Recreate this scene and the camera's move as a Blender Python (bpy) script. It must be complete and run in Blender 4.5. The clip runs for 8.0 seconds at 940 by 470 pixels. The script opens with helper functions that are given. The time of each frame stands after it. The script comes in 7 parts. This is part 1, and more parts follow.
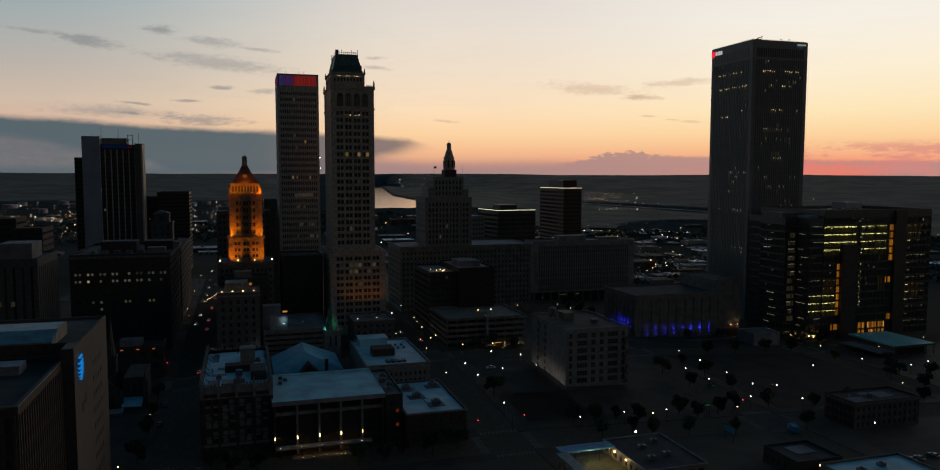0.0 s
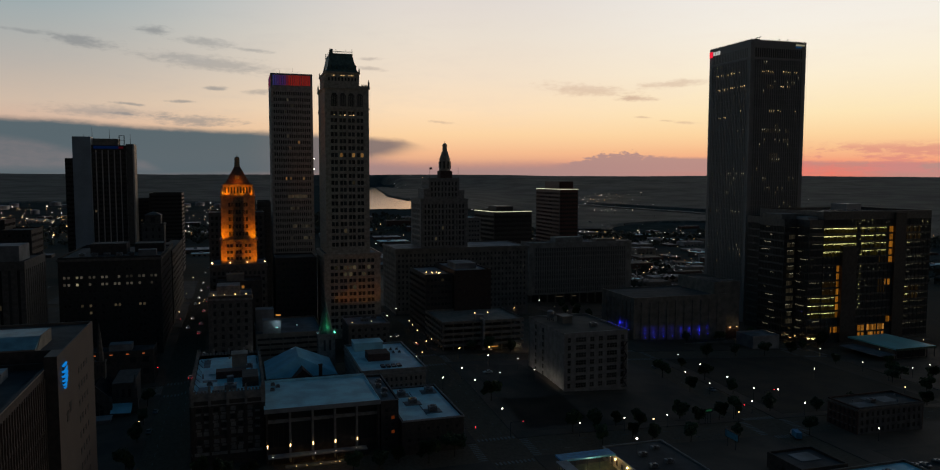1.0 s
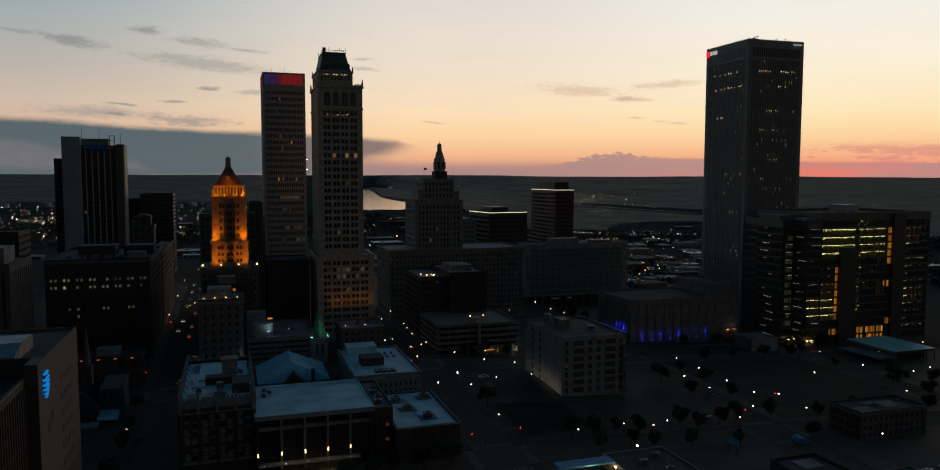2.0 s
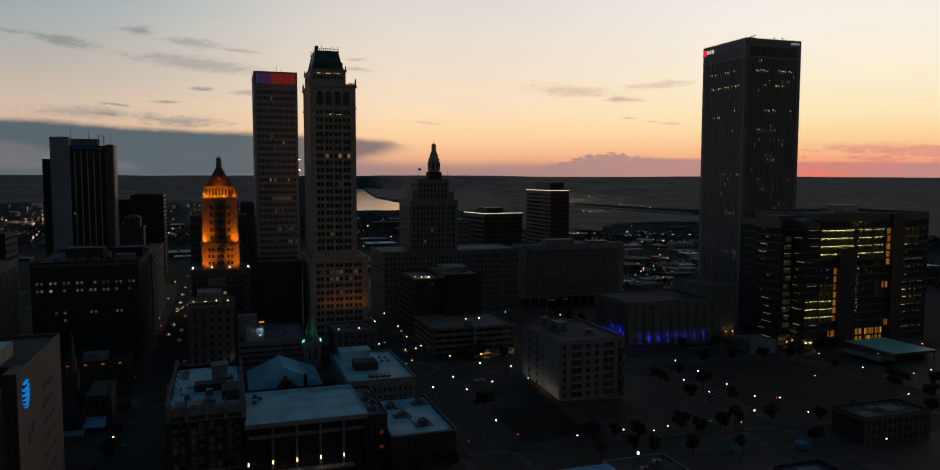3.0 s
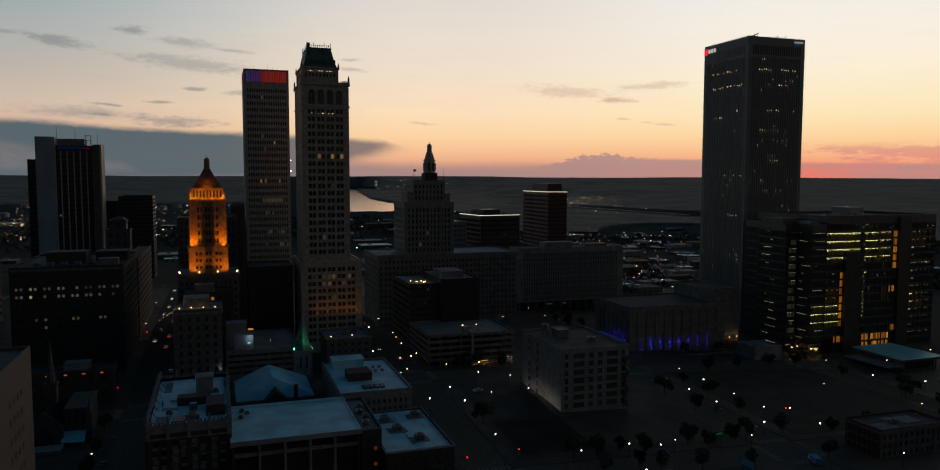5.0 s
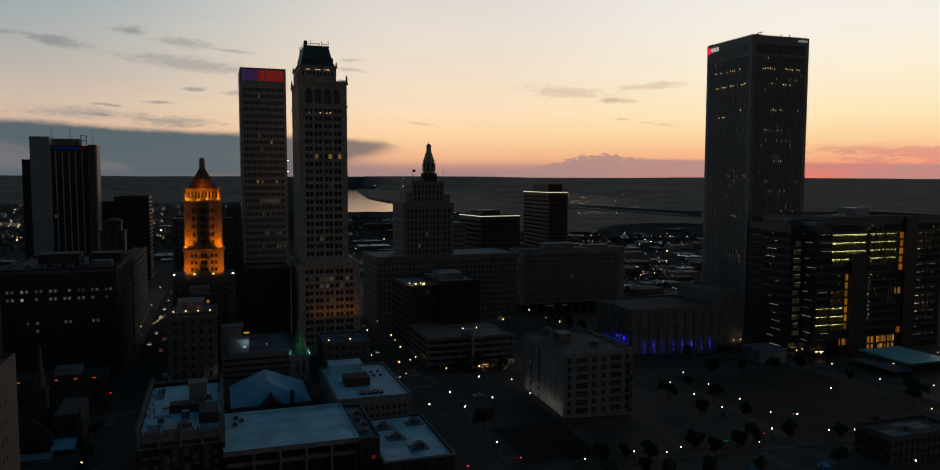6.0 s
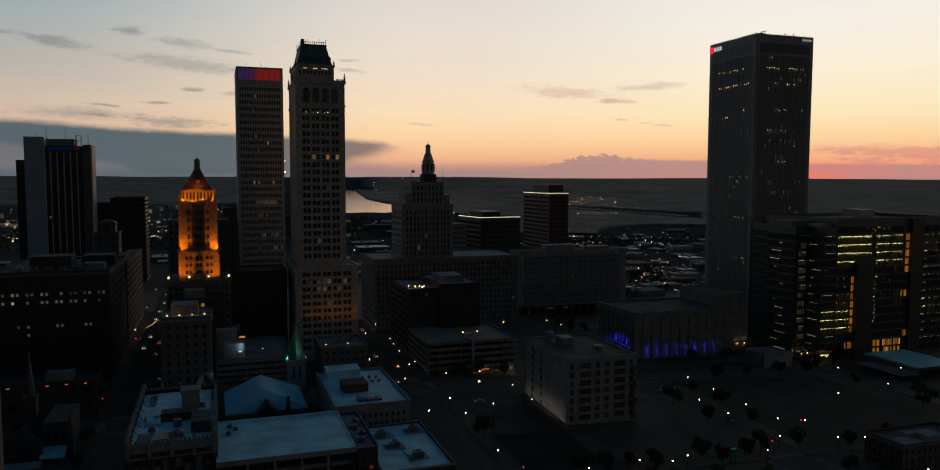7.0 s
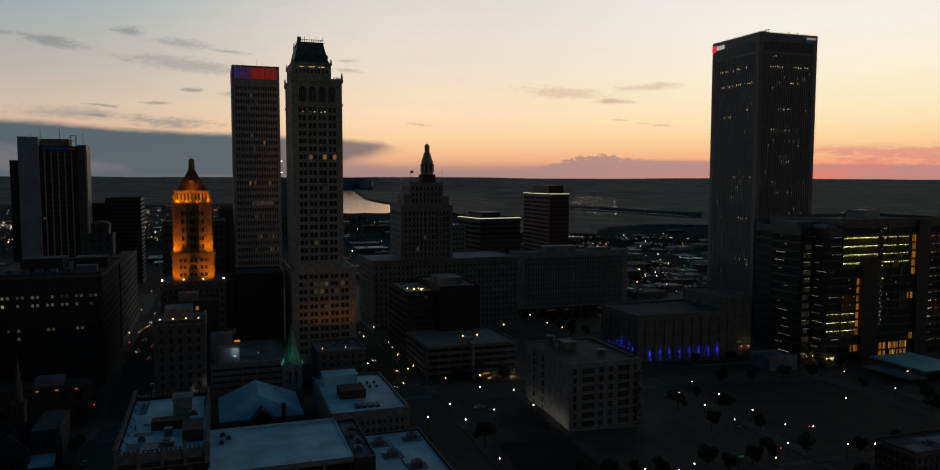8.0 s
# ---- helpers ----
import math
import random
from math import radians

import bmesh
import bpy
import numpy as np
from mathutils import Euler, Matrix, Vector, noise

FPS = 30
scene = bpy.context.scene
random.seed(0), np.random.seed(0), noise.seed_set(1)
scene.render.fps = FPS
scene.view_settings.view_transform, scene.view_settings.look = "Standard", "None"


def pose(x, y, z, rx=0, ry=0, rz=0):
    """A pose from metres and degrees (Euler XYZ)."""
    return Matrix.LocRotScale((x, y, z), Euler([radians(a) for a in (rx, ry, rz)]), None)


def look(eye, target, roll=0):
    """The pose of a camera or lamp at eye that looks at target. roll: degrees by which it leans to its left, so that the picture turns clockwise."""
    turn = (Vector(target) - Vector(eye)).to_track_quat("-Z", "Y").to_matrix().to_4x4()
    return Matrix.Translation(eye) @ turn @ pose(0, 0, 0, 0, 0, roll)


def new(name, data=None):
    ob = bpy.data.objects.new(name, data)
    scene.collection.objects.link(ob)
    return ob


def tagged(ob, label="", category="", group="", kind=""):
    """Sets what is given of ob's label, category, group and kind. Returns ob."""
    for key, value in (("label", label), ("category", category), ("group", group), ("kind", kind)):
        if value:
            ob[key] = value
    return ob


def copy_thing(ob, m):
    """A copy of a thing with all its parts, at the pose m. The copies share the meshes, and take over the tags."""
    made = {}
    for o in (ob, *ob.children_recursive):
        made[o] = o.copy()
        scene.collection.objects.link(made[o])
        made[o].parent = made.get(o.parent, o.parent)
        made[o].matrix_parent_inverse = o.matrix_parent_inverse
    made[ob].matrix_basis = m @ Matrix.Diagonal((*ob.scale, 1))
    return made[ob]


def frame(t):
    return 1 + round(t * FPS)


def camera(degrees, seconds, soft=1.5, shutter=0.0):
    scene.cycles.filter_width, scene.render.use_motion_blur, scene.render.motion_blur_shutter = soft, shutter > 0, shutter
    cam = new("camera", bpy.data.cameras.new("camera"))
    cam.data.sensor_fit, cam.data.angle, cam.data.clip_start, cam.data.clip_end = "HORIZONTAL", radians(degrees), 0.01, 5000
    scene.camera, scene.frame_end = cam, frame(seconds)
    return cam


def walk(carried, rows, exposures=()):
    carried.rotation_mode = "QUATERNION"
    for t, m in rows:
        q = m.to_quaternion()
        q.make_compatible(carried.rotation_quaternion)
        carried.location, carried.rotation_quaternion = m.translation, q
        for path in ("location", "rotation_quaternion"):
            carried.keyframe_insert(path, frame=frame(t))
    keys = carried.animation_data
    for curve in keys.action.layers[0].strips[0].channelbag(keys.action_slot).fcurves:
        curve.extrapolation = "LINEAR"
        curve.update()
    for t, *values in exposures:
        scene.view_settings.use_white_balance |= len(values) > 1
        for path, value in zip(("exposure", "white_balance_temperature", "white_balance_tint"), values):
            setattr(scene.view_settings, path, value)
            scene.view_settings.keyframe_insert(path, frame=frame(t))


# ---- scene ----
cam = camera(64.2, 8.0, soft=1.1)
METRES, EYE, TILT, LEAN, TURN = 54.0, 99.0, -1.1, 0.0, -16.9
ROWS = [
    (0.0, 0.0, 0.0, 0.0, 0.0, -3.41, -0.07),
    (0.5, -0.009, 0.0559, 0.0018, -0.17, -3.37, -0.09),
    (1.0, -0.0173, 0.1139, 0.0044, -0.41, -3.34, -0.08),
    (1.5, -0.0244, 0.1729, 0.0069, -0.63, -3.32, -0.1),
    (3.0, -0.0463, 0.3544, 0.0138, -1.37, -3.28, -0.02),
    (3.5, -0.0534, 0.4155, 0.0173, -1.53, -3.27, -0.07),
    (4.0, -0.0588, 0.4766, 0.0211, -1.64, -3.25, -0.08),
    (4.5, -0.0639, 0.5387, 0.0239, -1.74, -3.24, -0.07),
    (6.0, -0.0736, 0.7308, 0.0321, -1.87, -3.22, -0.05),
    (6.5, -0.0769, 0.7957, 0.0352, -1.9, -3.2, -0.08),
    (7.0, -0.0805, 0.8615, 0.0385, -1.95, -3.18, -0.06),
    (7.5, -0.083, 0.9278, 0.0409, -1.99, -3.17, -0.07),
    (8.0, -0.0857, 0.9946, 0.0429, -2.04, -3.16, -0.04),
]
walk(cam, [(t, pose(0, 0, EYE, TILT, LEAN, TURN) @ pose(METRES * x, METRES * y, METRES * z, 90 + pitch, roll, yaw)) for t, x, y, z, yaw, pitch, roll in ROWS])

# ---- small tools ----
def lin(r, g, b):
    """Linear colour from 0..255 display values."""
    f = lambda c: c / 12.92 if c <= 0.04045 else ((c + 0.055) / 1.055) ** 2.4
    return (f(r / 255), f(g / 255), f(b / 255), 1.0)


class Nodes:
    """A short way to write node graphs."""

    def __init__(self, tree):
        self.t = tree
        tree.nodes.clear()

    def add(self, kind):
        return self.t.nodes.new(kind)

    def put(self, socket, v):
        if isinstance(v, bpy.types.NodeSocket):
            self.t.links.new(v, socket)
        else:
            socket.default_value = v

    def math(self, op, a, b=0.0, c=0.0, clamp=False):
        n = self.add("ShaderNodeMath")
        n.operation, n.use_clamp = op, clamp
        for s, v in zip(n.inputs, (a, b, c)):
            self.put(s, v)
        return n.outputs[0]

    def step(self, v, lo, hi):
        n = self.add("ShaderNodeMapRange")
        n.interpolation_type = "SMOOTHSTEP"
        self.put(n.inputs["Value"], v)
        n.inputs["From Min"].default_value, n.inputs["From Max"].default_value = lo, hi
        return n.outputs["Result"]

    def mix(self, f, a, b, blend="MIX"):
        n = self.add("ShaderNodeMix")
        n.data_type, n.blend_type = "RGBA", blend
        self.put(n.inputs[0], f)
        self.put(n.inputs[6], a)
        self.put(n.inputs[7], b)
        return n.outputs[2]

    def ramp(self, v, stops):
        n = self.add("ShaderNodeValToRGB")
        e = n.color_ramp.elements
        while len(e) < len(stops):
            e.new(0.5)
        for el, (p, col) in zip(e, stops):
            el.position, el.color = p, col
        self.put(n.inputs[0], v)
        return n.outputs[0]

    def noise(self, vec, scale, detail=3.0, rough=0.55):
        n = self.add("ShaderNodeTexNoise")
        if vec is not None:
            self.put(n.inputs["Vector"], vec)
        n.inputs["Scale"].default_value, n.inputs["Detail"].default_value = scale, detail
        n.inputs["Roughness"].default_value = rough
        return n.outputs[0]


# ---- the dusk sky ----
world = bpy.data.worlds.new("dusk_sky")
scene.world = world
world.use_nodes = True
S = Nodes(world.node_tree)
xyz = S.add("ShaderNodeSeparateXYZ")
S.put(xyz.inputs[0], S.add("ShaderNodeTexCoord").outputs["Generated"])
DEG = 57.29578
el = S.math("MULTIPLY", S.math("ARCSINE", S.math("MAXIMUM", xyz.outputs[2], 0.0)), DEG)
az = S.math("MULTIPLY", S.math("ARCTAN2", xyz.outputs[0], xyz.outputs[1]), DEG)
up = S.math("SQRT", S.math("DIVIDE", el, 90.0))


def column(stops):
    return S.ramp(up, [((e / 90) ** 0.5, lin(*c)) for e, c in stops])


HIGH = [(22, (84, 104, 120)), (35, (32, 60, 88)), (60, (14, 45, 63)), (90, (11, 42, 60))]
sky_mid = column([(0, (176, 132, 124)), (0.8, (214, 154, 130)), (1.8, (245, 187, 143)), (3.2, (253, 212, 163)), (5, (253, 223, 186)),
                  (7.5, (242, 223, 200)), (10.5, (233, 222, 208)), (14, (222, 215, 211))] + HIGH)
sky_right = column([(0, (230, 122, 108)), (0.9, (243, 150, 120)), (1.9, (249, 189, 140)), (3, (253, 213, 160)), (4.5, (254, 230, 184)),
                    (7.5, (252, 239, 213)), (10.5, (246, 239, 227)), (14, (239, 237, 233))] + HIGH)
sky_left = column([(0, (124, 114, 118)), (2, (180, 152, 144)), (3.6, (214, 180, 158)), (5, (208, 187, 168)), (7.5, (185, 178, 170)),
                   (10.5, (163, 172, 173)), (14, (131, 162, 175))] + [(22, (70, 102, 122))] + HIGH[1:])
sky_back = column([(0, (56, 49, 43)), (4, (63, 55, 48)), (12, (52, 49, 45)), (30, (19, 36, 54)), (60, (13, 43, 59)), (90, (11, 42, 60))])
sky = S.mix(S.step(az, -16, 16), sky_left, sky_mid)
sky = S.mix(S.step(az, 16, 42), sky, sky_right)

# cloud fields, stretched along the horizon, with their edges pulled about by coarse noise
def stretched(az_scale, el_scale, offset=0.0):
    v = S.add("ShaderNodeCombineXYZ")
    S.put(v.inputs[0], S.math("MULTIPLY", az, az_scale))
    S.put(v.inputs[1], S.math("MULTIPLY", el, el_scale))
    v.inputs[2].default_value = offset
    return v.outputs[0]


flat = stretched(0.16, 0.75)
wisp = S.noise(flat, 1.1, 5.0, 0.6)
fine = S.noise(stretched(0.5, 1.7, 3.0), 2.2, 6.0, 0.62)
tuft = S.noise(stretched(1.0, 2.6, 7.0), 2.0, 5.0, 0.6)
wob = S.math("SUBTRACT", wisp, 0.5)


def profile(points):
    """A height in degrees that follows points (bearing, height)."""
    r = S.ramp(S.math("DIVIDE", S.math("ADD", az, 30.0), 90.0, clamp=True), [((a + 30.0) / 90.0, (h / 10.0, h / 10.0, h / 10.0, 1)) for a, h in points])
    return S.math("MULTIPLY", r, 10.0)


def puff(cloud_az, cloud_el, half_az, half_el, lean=0.07):
    """A torn lens of cloud about a bearing and height, in degrees."""
    da = S.math("DIVIDE", S.math("SUBTRACT", az, cloud_az), half_az)
    tilt = S.math("MULTIPLY", S.math("SUBTRACT", az, cloud_az), lean)
    de = S.math("DIVIDE", S.math("ADD", S.math("SUBTRACT", el, cloud_el), tilt), half_el)
    d = S.math("SQRT", S.math("ADD", S.math("MULTIPLY", da, da), S.math("MULTIPLY", de, de)))
    return S.step(S.math("ADD", d, S.math("MULTIPLY", S.math("SUBTRACT", fine, 0.5), 2.2)), 1.25, 0.15)


def puffs(spots):
    total = 0.0
    for p in spots:
        total = S.math("MAXIMUM", total, puff(*p))
    return total


# the denser small clouds, then the faint ones
dense = puffs(((-9.7, 8.95, 2.3, 0.42), (-5.3, 10.0, 1.3, 0.30, 0.02), (-1.31, 6.27, 0.95, 0.17, 0.0), (-6.98, 4.98, 1.1, 0.11), (-3.55, 5.27, 1.0, 0.11, 0.0),
               (-2.7, 3.95, 3.4, 0.40, 0.03), (-7.2, 4.28, 1.6, 0.12, 0.05), (29.6, 5.78, 1.6, 0.24, 0.03)))
pale = puffs(((-1.76, 9.4, 1.9, 0.36), (1.2, 9.05, 1.6, 0.16), (-1.4, 8.0, 5.2, 0.55), (1.9, 6.1, 1.3, 0.22, -0.06), (-8.4, 4.4, 4.6, 0.42, 0.03), (25.9, 6.45, 3.4, 0.50, 0.09),
              (32.2, 6.75, 2.6, 0.30, -0.05), (15.1, 4.1, 1.0, 0.12), (33.1, 3.95, 1.1, 0.11), (32.0, 4.1, 0.6, 0.09), (9.9, 8.7, 1.2, 0.16, -0.05), (-12.9, 9.3, 1.6, 0.16),
              (30.2, 4.4, 0.7, 0.09), (9.6, 8.0, 1.4, 0.16)))
shade = S.mix(S.step(az, 2, 24), lin(124, 128, 132), lin(192, 156, 136))
sky = S.mix(S.math("MULTIPLY", pale, 0.42), sky, shade)
sky = S.mix(S.math("MULTIPLY", dense, 0.6), sky, shade)

# a thin high veil
veil = S.math("MULTIPLY", S.step(S.math("ADD", wisp, S.math("MULTIPLY", fine, 0.4)), 0.62, 0.95), S.math("MULTIPLY", S.step(el, 16, 9), S.step(el, 2.5, 5)))
sky = S.mix(S.math("MULTIPLY", veil, 0.10), sky, S.mix(S.step(az, 0, 30), lin(172, 172, 176), lin(236, 214, 200)))
# the grey bank low down: a smooth upper edge that runs out to a point ahead
bank_top = profile(((-30, 4.1), (-15, 3.86), (-11.2, 3.81), (-6.6, 3.48), (2.5, 3.25), (9.8, 2.95), (12.2, 2.80), (13.7, 2.35), (14.6, 2.0), (60, 2.0)))
bank_edge = S.math("ADD", S.math("SUBTRACT", bank_top, el), S.math("ADD", S.math("MULTIPLY", wob, 0.35), S.math("MULTIPLY", S.math("SUBTRACT", fine, 0.5), 0.25)))
bank_foot = profile(((-30, 0.0), (6.0, 0.0), (8.5, 0.7), (9.9, 1.55), (12.2, 2.05), (13.7, 2.3), (60, 2.3)))
bank = S.math("MULTIPLY", S.step(bank_edge, -0.2, 0.34), S.step(S.math("ADD", S.math("SUBTRACT", el, bank_foot), S.math("MULTIPLY", wob, 0.6)), -0.7, 0.45))
bank = S.math("MULTIPLY", bank, S.math("ADD", 0.1, S.math("MULTIPLY", S.step(S.math("ADD", az, S.math("MULTIPLY", wob, 4.0)), 14.8, 11.0), 0.9)))
bank_tone = S.mix(S.step(el, 3.6, 0.8), lin(74, 95, 104), lin(84, 100, 107))
bank_tone = S.mix(S.step(az, 0, 11), bank_tone, lin(132, 116, 113))
sky = S.mix(S.math("MULTIPLY", bank, 0.95), sky, bank_tone)
# dusky rose gaps under the bank
gap_top = profile(((-30, 3.2), (-15, 2.75), (-13, 2.5), (-10.6, 1.9), (-8.0, 1.5), (-6.0, 1.1), (-4.5, 0.2), (60, 0.0)))
gap = S.math("MULTIPLY", S.step(S.math("ADD", S.math("SUBTRACT", gap_top, el), S.math("MULTIPLY", wob, 0.7)), -0.15, 0.6), S.step(el, 0.1, 0.9))
sky = S.mix(S.math("MULTIPLY", gap, S.math("ADD", 0.1, S.math("MULTIPLY", fine, 0.6))), sky, lin(138, 126, 127))
# mauve haze and low heaped clouds ahead
low_top = profile(((-30, 0.0), (5.5, 0.0), (9.9, 1.3), (13.1, 1.02), (16.9, 0.95), (24.0, 1.08), (25.6, 1.3), (27.0, 1.72), (28.0, 1.82), (29.2, 1.92), (30.2, 1.66), (33.0, 1.5), (36.0, 1.45), (41.0, 1.2), (60, 0.9)))
heap = S.math("MULTIPLY", S.math("SUBTRACT", tuft, 0.5), S.math("ADD", 0.25, S.math("MULTIPLY", S.step(S.math("ABSOLUTE", S.math("SUBTRACT", az, 28.2)), 4.5, 1.0), 1.5)))
low_edge = S.math("ADD", S.math("SUBTRACT", low_top, el), heap)
soft_low = S.step(low_edge, -0.45, 0.65)
low = S.math("ADD", soft_low, S.math("MULTIPLY", S.step(az, 22.5, 25.5), S.math("SUBTRACT", S.step(low_edge, -0.05, 0.22), soft_low)))
low = S.math("MULTIPLY", low, S.step(az, 5.0, 10.0))
low_tone = S.mix(S.step(az, 10, 38), lin(162, 134, 132), lin(180, 141, 135))
low_tone = S.mix(S.math("MULTIPLY", S.math("MULTIPLY", S.step(el, 0.7, 0.1), 0.3), S.step(az, 26, 36)), low_tone, lin(206, 134, 122))
sky = S.mix(S.math("MULTIPLY", low, 0.9), sky, low_tone)
# red bars over the set sun
bars = S.math("MULTIPLY", S.step(S.math("ADD", wisp, S.math("MULTIPLY", S.math("SUBTRACT", fine, 0.5), 0.7)), 0.40, 0.60),
              S.math("MULTIPLY", S.step(az, 36, 41), S.math("MULTIPLY", S.step(el, 2.6, 1.9), S.step(el, 0.1, 0.5))))
sky = S.mix(S.math("MULTIPLY", bars, 0.62), sky, lin(214, 134, 128))
ember = S.math("MULTIPLY", S.step(S.math("ABSOLUTE", S.math("SUBTRACT", az, 42.5)), 5.0, 0.5), S.math("MULTIPLY", S.step(el, 1.5, 0.2), S.math("ADD", 0.5, fine)))
sky = S.mix(S.math("MULTIPLY", ember, 0.55), sky, lin(252, 118, 92))
# the dark half of the sky, away from the sunset
away = S.math("ABSOLUTE", S.math("SUBTRACT", az, 28.0))
away = S.math("MINIMUM", away, S.math("SUBTRACT", 360.0, away))
sky = S.mix(S.step(away, 50, 118), sky, sky_back)
bg = S.add("ShaderNodeBackground")
S.put(bg.inputs[0], sky)
bg.inputs[1].default_value = 1.0
S.put(S.add("ShaderNodeOutputWorld").inputs[0], bg.outputs[0])


def lamp(name, kind, place, power, colour, size=0.3, target=None, spread=120):
    d = bpy.data.lights.new(name, kind)
    d.energy, d.color = power, colour
    if kind == "SPOT":
        d.spot_size, d.spot_blend, d.shadow_soft_size = radians(spread), 0.6, size
    elif kind == "POINT":
        d.shadow_soft_size = size
    ob = new(name, d)
    ob.matrix_world = look(place, target) if target else pose(*place)
    return ob


# ---- materials ----
def mat(name, base, rough=0.7, metal=0.0, gloss=0.5, scale=0.6, vary=0.25, grain=6.0, bump=0.15, spread=0.0, stain=None):
    """A surface with large stains and fine grain. spread: how far single objects differ."""
    m = bpy.data.materials.new(name)
    m.use_nodes = True
    N = Nodes(m.node_tree)
    tc = N.add("ShaderNodeTexCoord").outputs["Object"]
    big = N.noise(tc, scale, 4.0)
    small = N.noise(tc, grain, 3.0)
    dark = tuple(c * (1 - vary) for c in base[:3]) + (1,)
    pale = tuple(min(1, c * (1 + vary)) for c in base[:3]) + (1,)
    col = N.mix(N.step(big, 0.3, 0.7), dark, pale if stain is None else stain)
    col = N.mix(0.22, col, N.mix(small, (0.25, 0.25, 0.25, 1), (1, 1, 1, 1)), "MULTIPLY")
    if spread:
        r = N.add("ShaderNodeObjectInfo").outputs["Random"]
        col = N.mix(1.0, col, N.mix(r, (1 - spread,) * 3 + (1,), (1 + spread,) * 3 + (1,)), "MULTIPLY")
    p = N.add("ShaderNodeBsdfPrincipled")
    N.put(p.inputs["Base Color"], col)
    N.put(p.inputs["Roughness"], N.math("ADD", rough - 0.08, N.math("MULTIPLY", big, 0.16)))
    p.inputs["Metallic"].default_value = metal
    p.inputs["Specular IOR Level"].default_value = gloss
    if bump:
        b = N.add("ShaderNodeBump")
        b.inputs["Strength"].default_value, b.inputs["Distance"].default_value = bump, 0.05
        N.put(b.inputs["Height"], small)
        N.put(p.inputs["Normal"], b.outputs[0])
    N.put(N.add("ShaderNodeOutputMaterial").inputs[0], p.outputs[0])
    return m


def glow(name, colour, strength, spread=0.0, islands=None):
    """Something that gives off light. islands: a second colour that single pieces may take."""
    m = bpy.data.materials.new(name)
    m.use_nodes = True
    N = Nodes(m.node_tree)
    e = N.add("ShaderNodeEmission")
    e.inputs[0].default_value, e.inputs[1].default_value = (*colour[:3], 1), strength
    if islands:
        r = N.add("ShaderNodeNewGeometry").outputs["Random Per Island"]
        N.put(e.inputs[0], N.mix(N.step(r, 0.45, 0.6), (*colour[:3], 1), (*islands[:3], 1)))
        N.put(e.inputs[1], N.math("MULTIPLY", N.math("POWER", N.math("FRACT", N.math("MULTIPLY", r, 7.3)), 2.0), strength))
    elif spread:
        r = N.add("ShaderNodeObjectInfo").outputs["Random"]
        N.put(e.inputs[1], N.math("MULTIPLY", N.math("ADD", 1 - spread, N.math("MULTIPLY", r, 2 * spread)), strength))
    N.put(N.add("ShaderNodeOutputMaterial").inputs[0], e.outputs[0])
    return m


# Pane bases are raised, putting veiling haze into the colour of dark glass.
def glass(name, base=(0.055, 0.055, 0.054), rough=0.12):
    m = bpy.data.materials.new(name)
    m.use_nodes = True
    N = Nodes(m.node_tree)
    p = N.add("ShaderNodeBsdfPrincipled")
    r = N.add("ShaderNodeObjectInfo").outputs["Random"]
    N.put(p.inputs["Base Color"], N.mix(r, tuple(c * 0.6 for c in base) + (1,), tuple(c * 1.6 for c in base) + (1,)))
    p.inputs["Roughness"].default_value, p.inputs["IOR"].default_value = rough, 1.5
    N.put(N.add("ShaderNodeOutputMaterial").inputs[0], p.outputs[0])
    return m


TAN = mat("buff_brick", (0.18, 0.16, 0.14), 0.8, spread=0.06)
STONE = mat("pale_dressed_stone", (0.30, 0.28, 0.25), 0.75)
TERRA = mat("cream_terracotta", (0.48, 0.42, 0.34), 0.65)
BUFF = mat("buff_terracotta", (0.34, 0.25, 0.15), 0.65)
LIME = mat("pale_limestone", (0.29, 0.275, 0.255), 0.75)
TRAV = mat("pale_travertine", (0.46, 0.42, 0.385), 0.7)
CONC = mat("grey_concrete", (0.265, 0.235, 0.198), 0.8, scale=0.25)
PALE = mat("pale_cladding", (0.31, 0.315, 0.32), 0.6, scale=0.2)
WHITE = mat("old_white_paint", (0.31, 0.30, 0.29), 0.75, scale=0.3, vary=0.22)
BRICK = mat("red_brown_brick", (0.11, 0.06, 0.048), 0.85)
DARKBRICK = mat("dark_brown_brick", (0.08, 0.066, 0.058), 0.85)
SIENNA = mat("reddish_granite", (0.11, 0.045, 0.035), 0.5)
STEEL = mat("dark_painted_steel", (0.05, 0.05, 0.055), 0.5, metal=0.3)
ALU = mat("grey_metal_cladding", (0.54, 0.50, 0.46), 0.55, metal=0.0, vary=0.1)
SPAND = mat("dark_grey_spandrel", (0.125, 0.117, 0.105), 0.45)
# Raised above true black: the veil of haze sits in this colour too.
BLACK = mat("black_cladding", (0.056, 0.054, 0.052), 0.45)
COPPER = mat("green_copper", (0.105, 0.165, 0.14), 0.6, vary=0.35)
ROOF = mat("pale_roof_membrane", (0.42, 0.76, 0.86), 0.55, scale=0.12, vary=0.22, grain=2.0)
ROOFDARK = mat("dark_gravel_roof", (0.06, 0.06, 0.06), 0.9, scale=0.15, vary=0.4)
ROOFGREY = mat("grey_roof_felt", (0.22, 0.23, 0.24), 0.8, scale=0.12, vary=0.35)
ROOFBROWN = mat("brown_tar_roof", (0.085, 0.07, 0.055), 0.9, scale=0.15, vary=0.4)
TEAL = mat("pale_teal_metal_roof", (0.28, 0.78, 0.82), 0.45, scale=0.1, vary=0.12)
TILE = mat("church_roof_sheet", (0.32, 0.72, 0.86), 0.5, scale=0.2, vary=0.12)
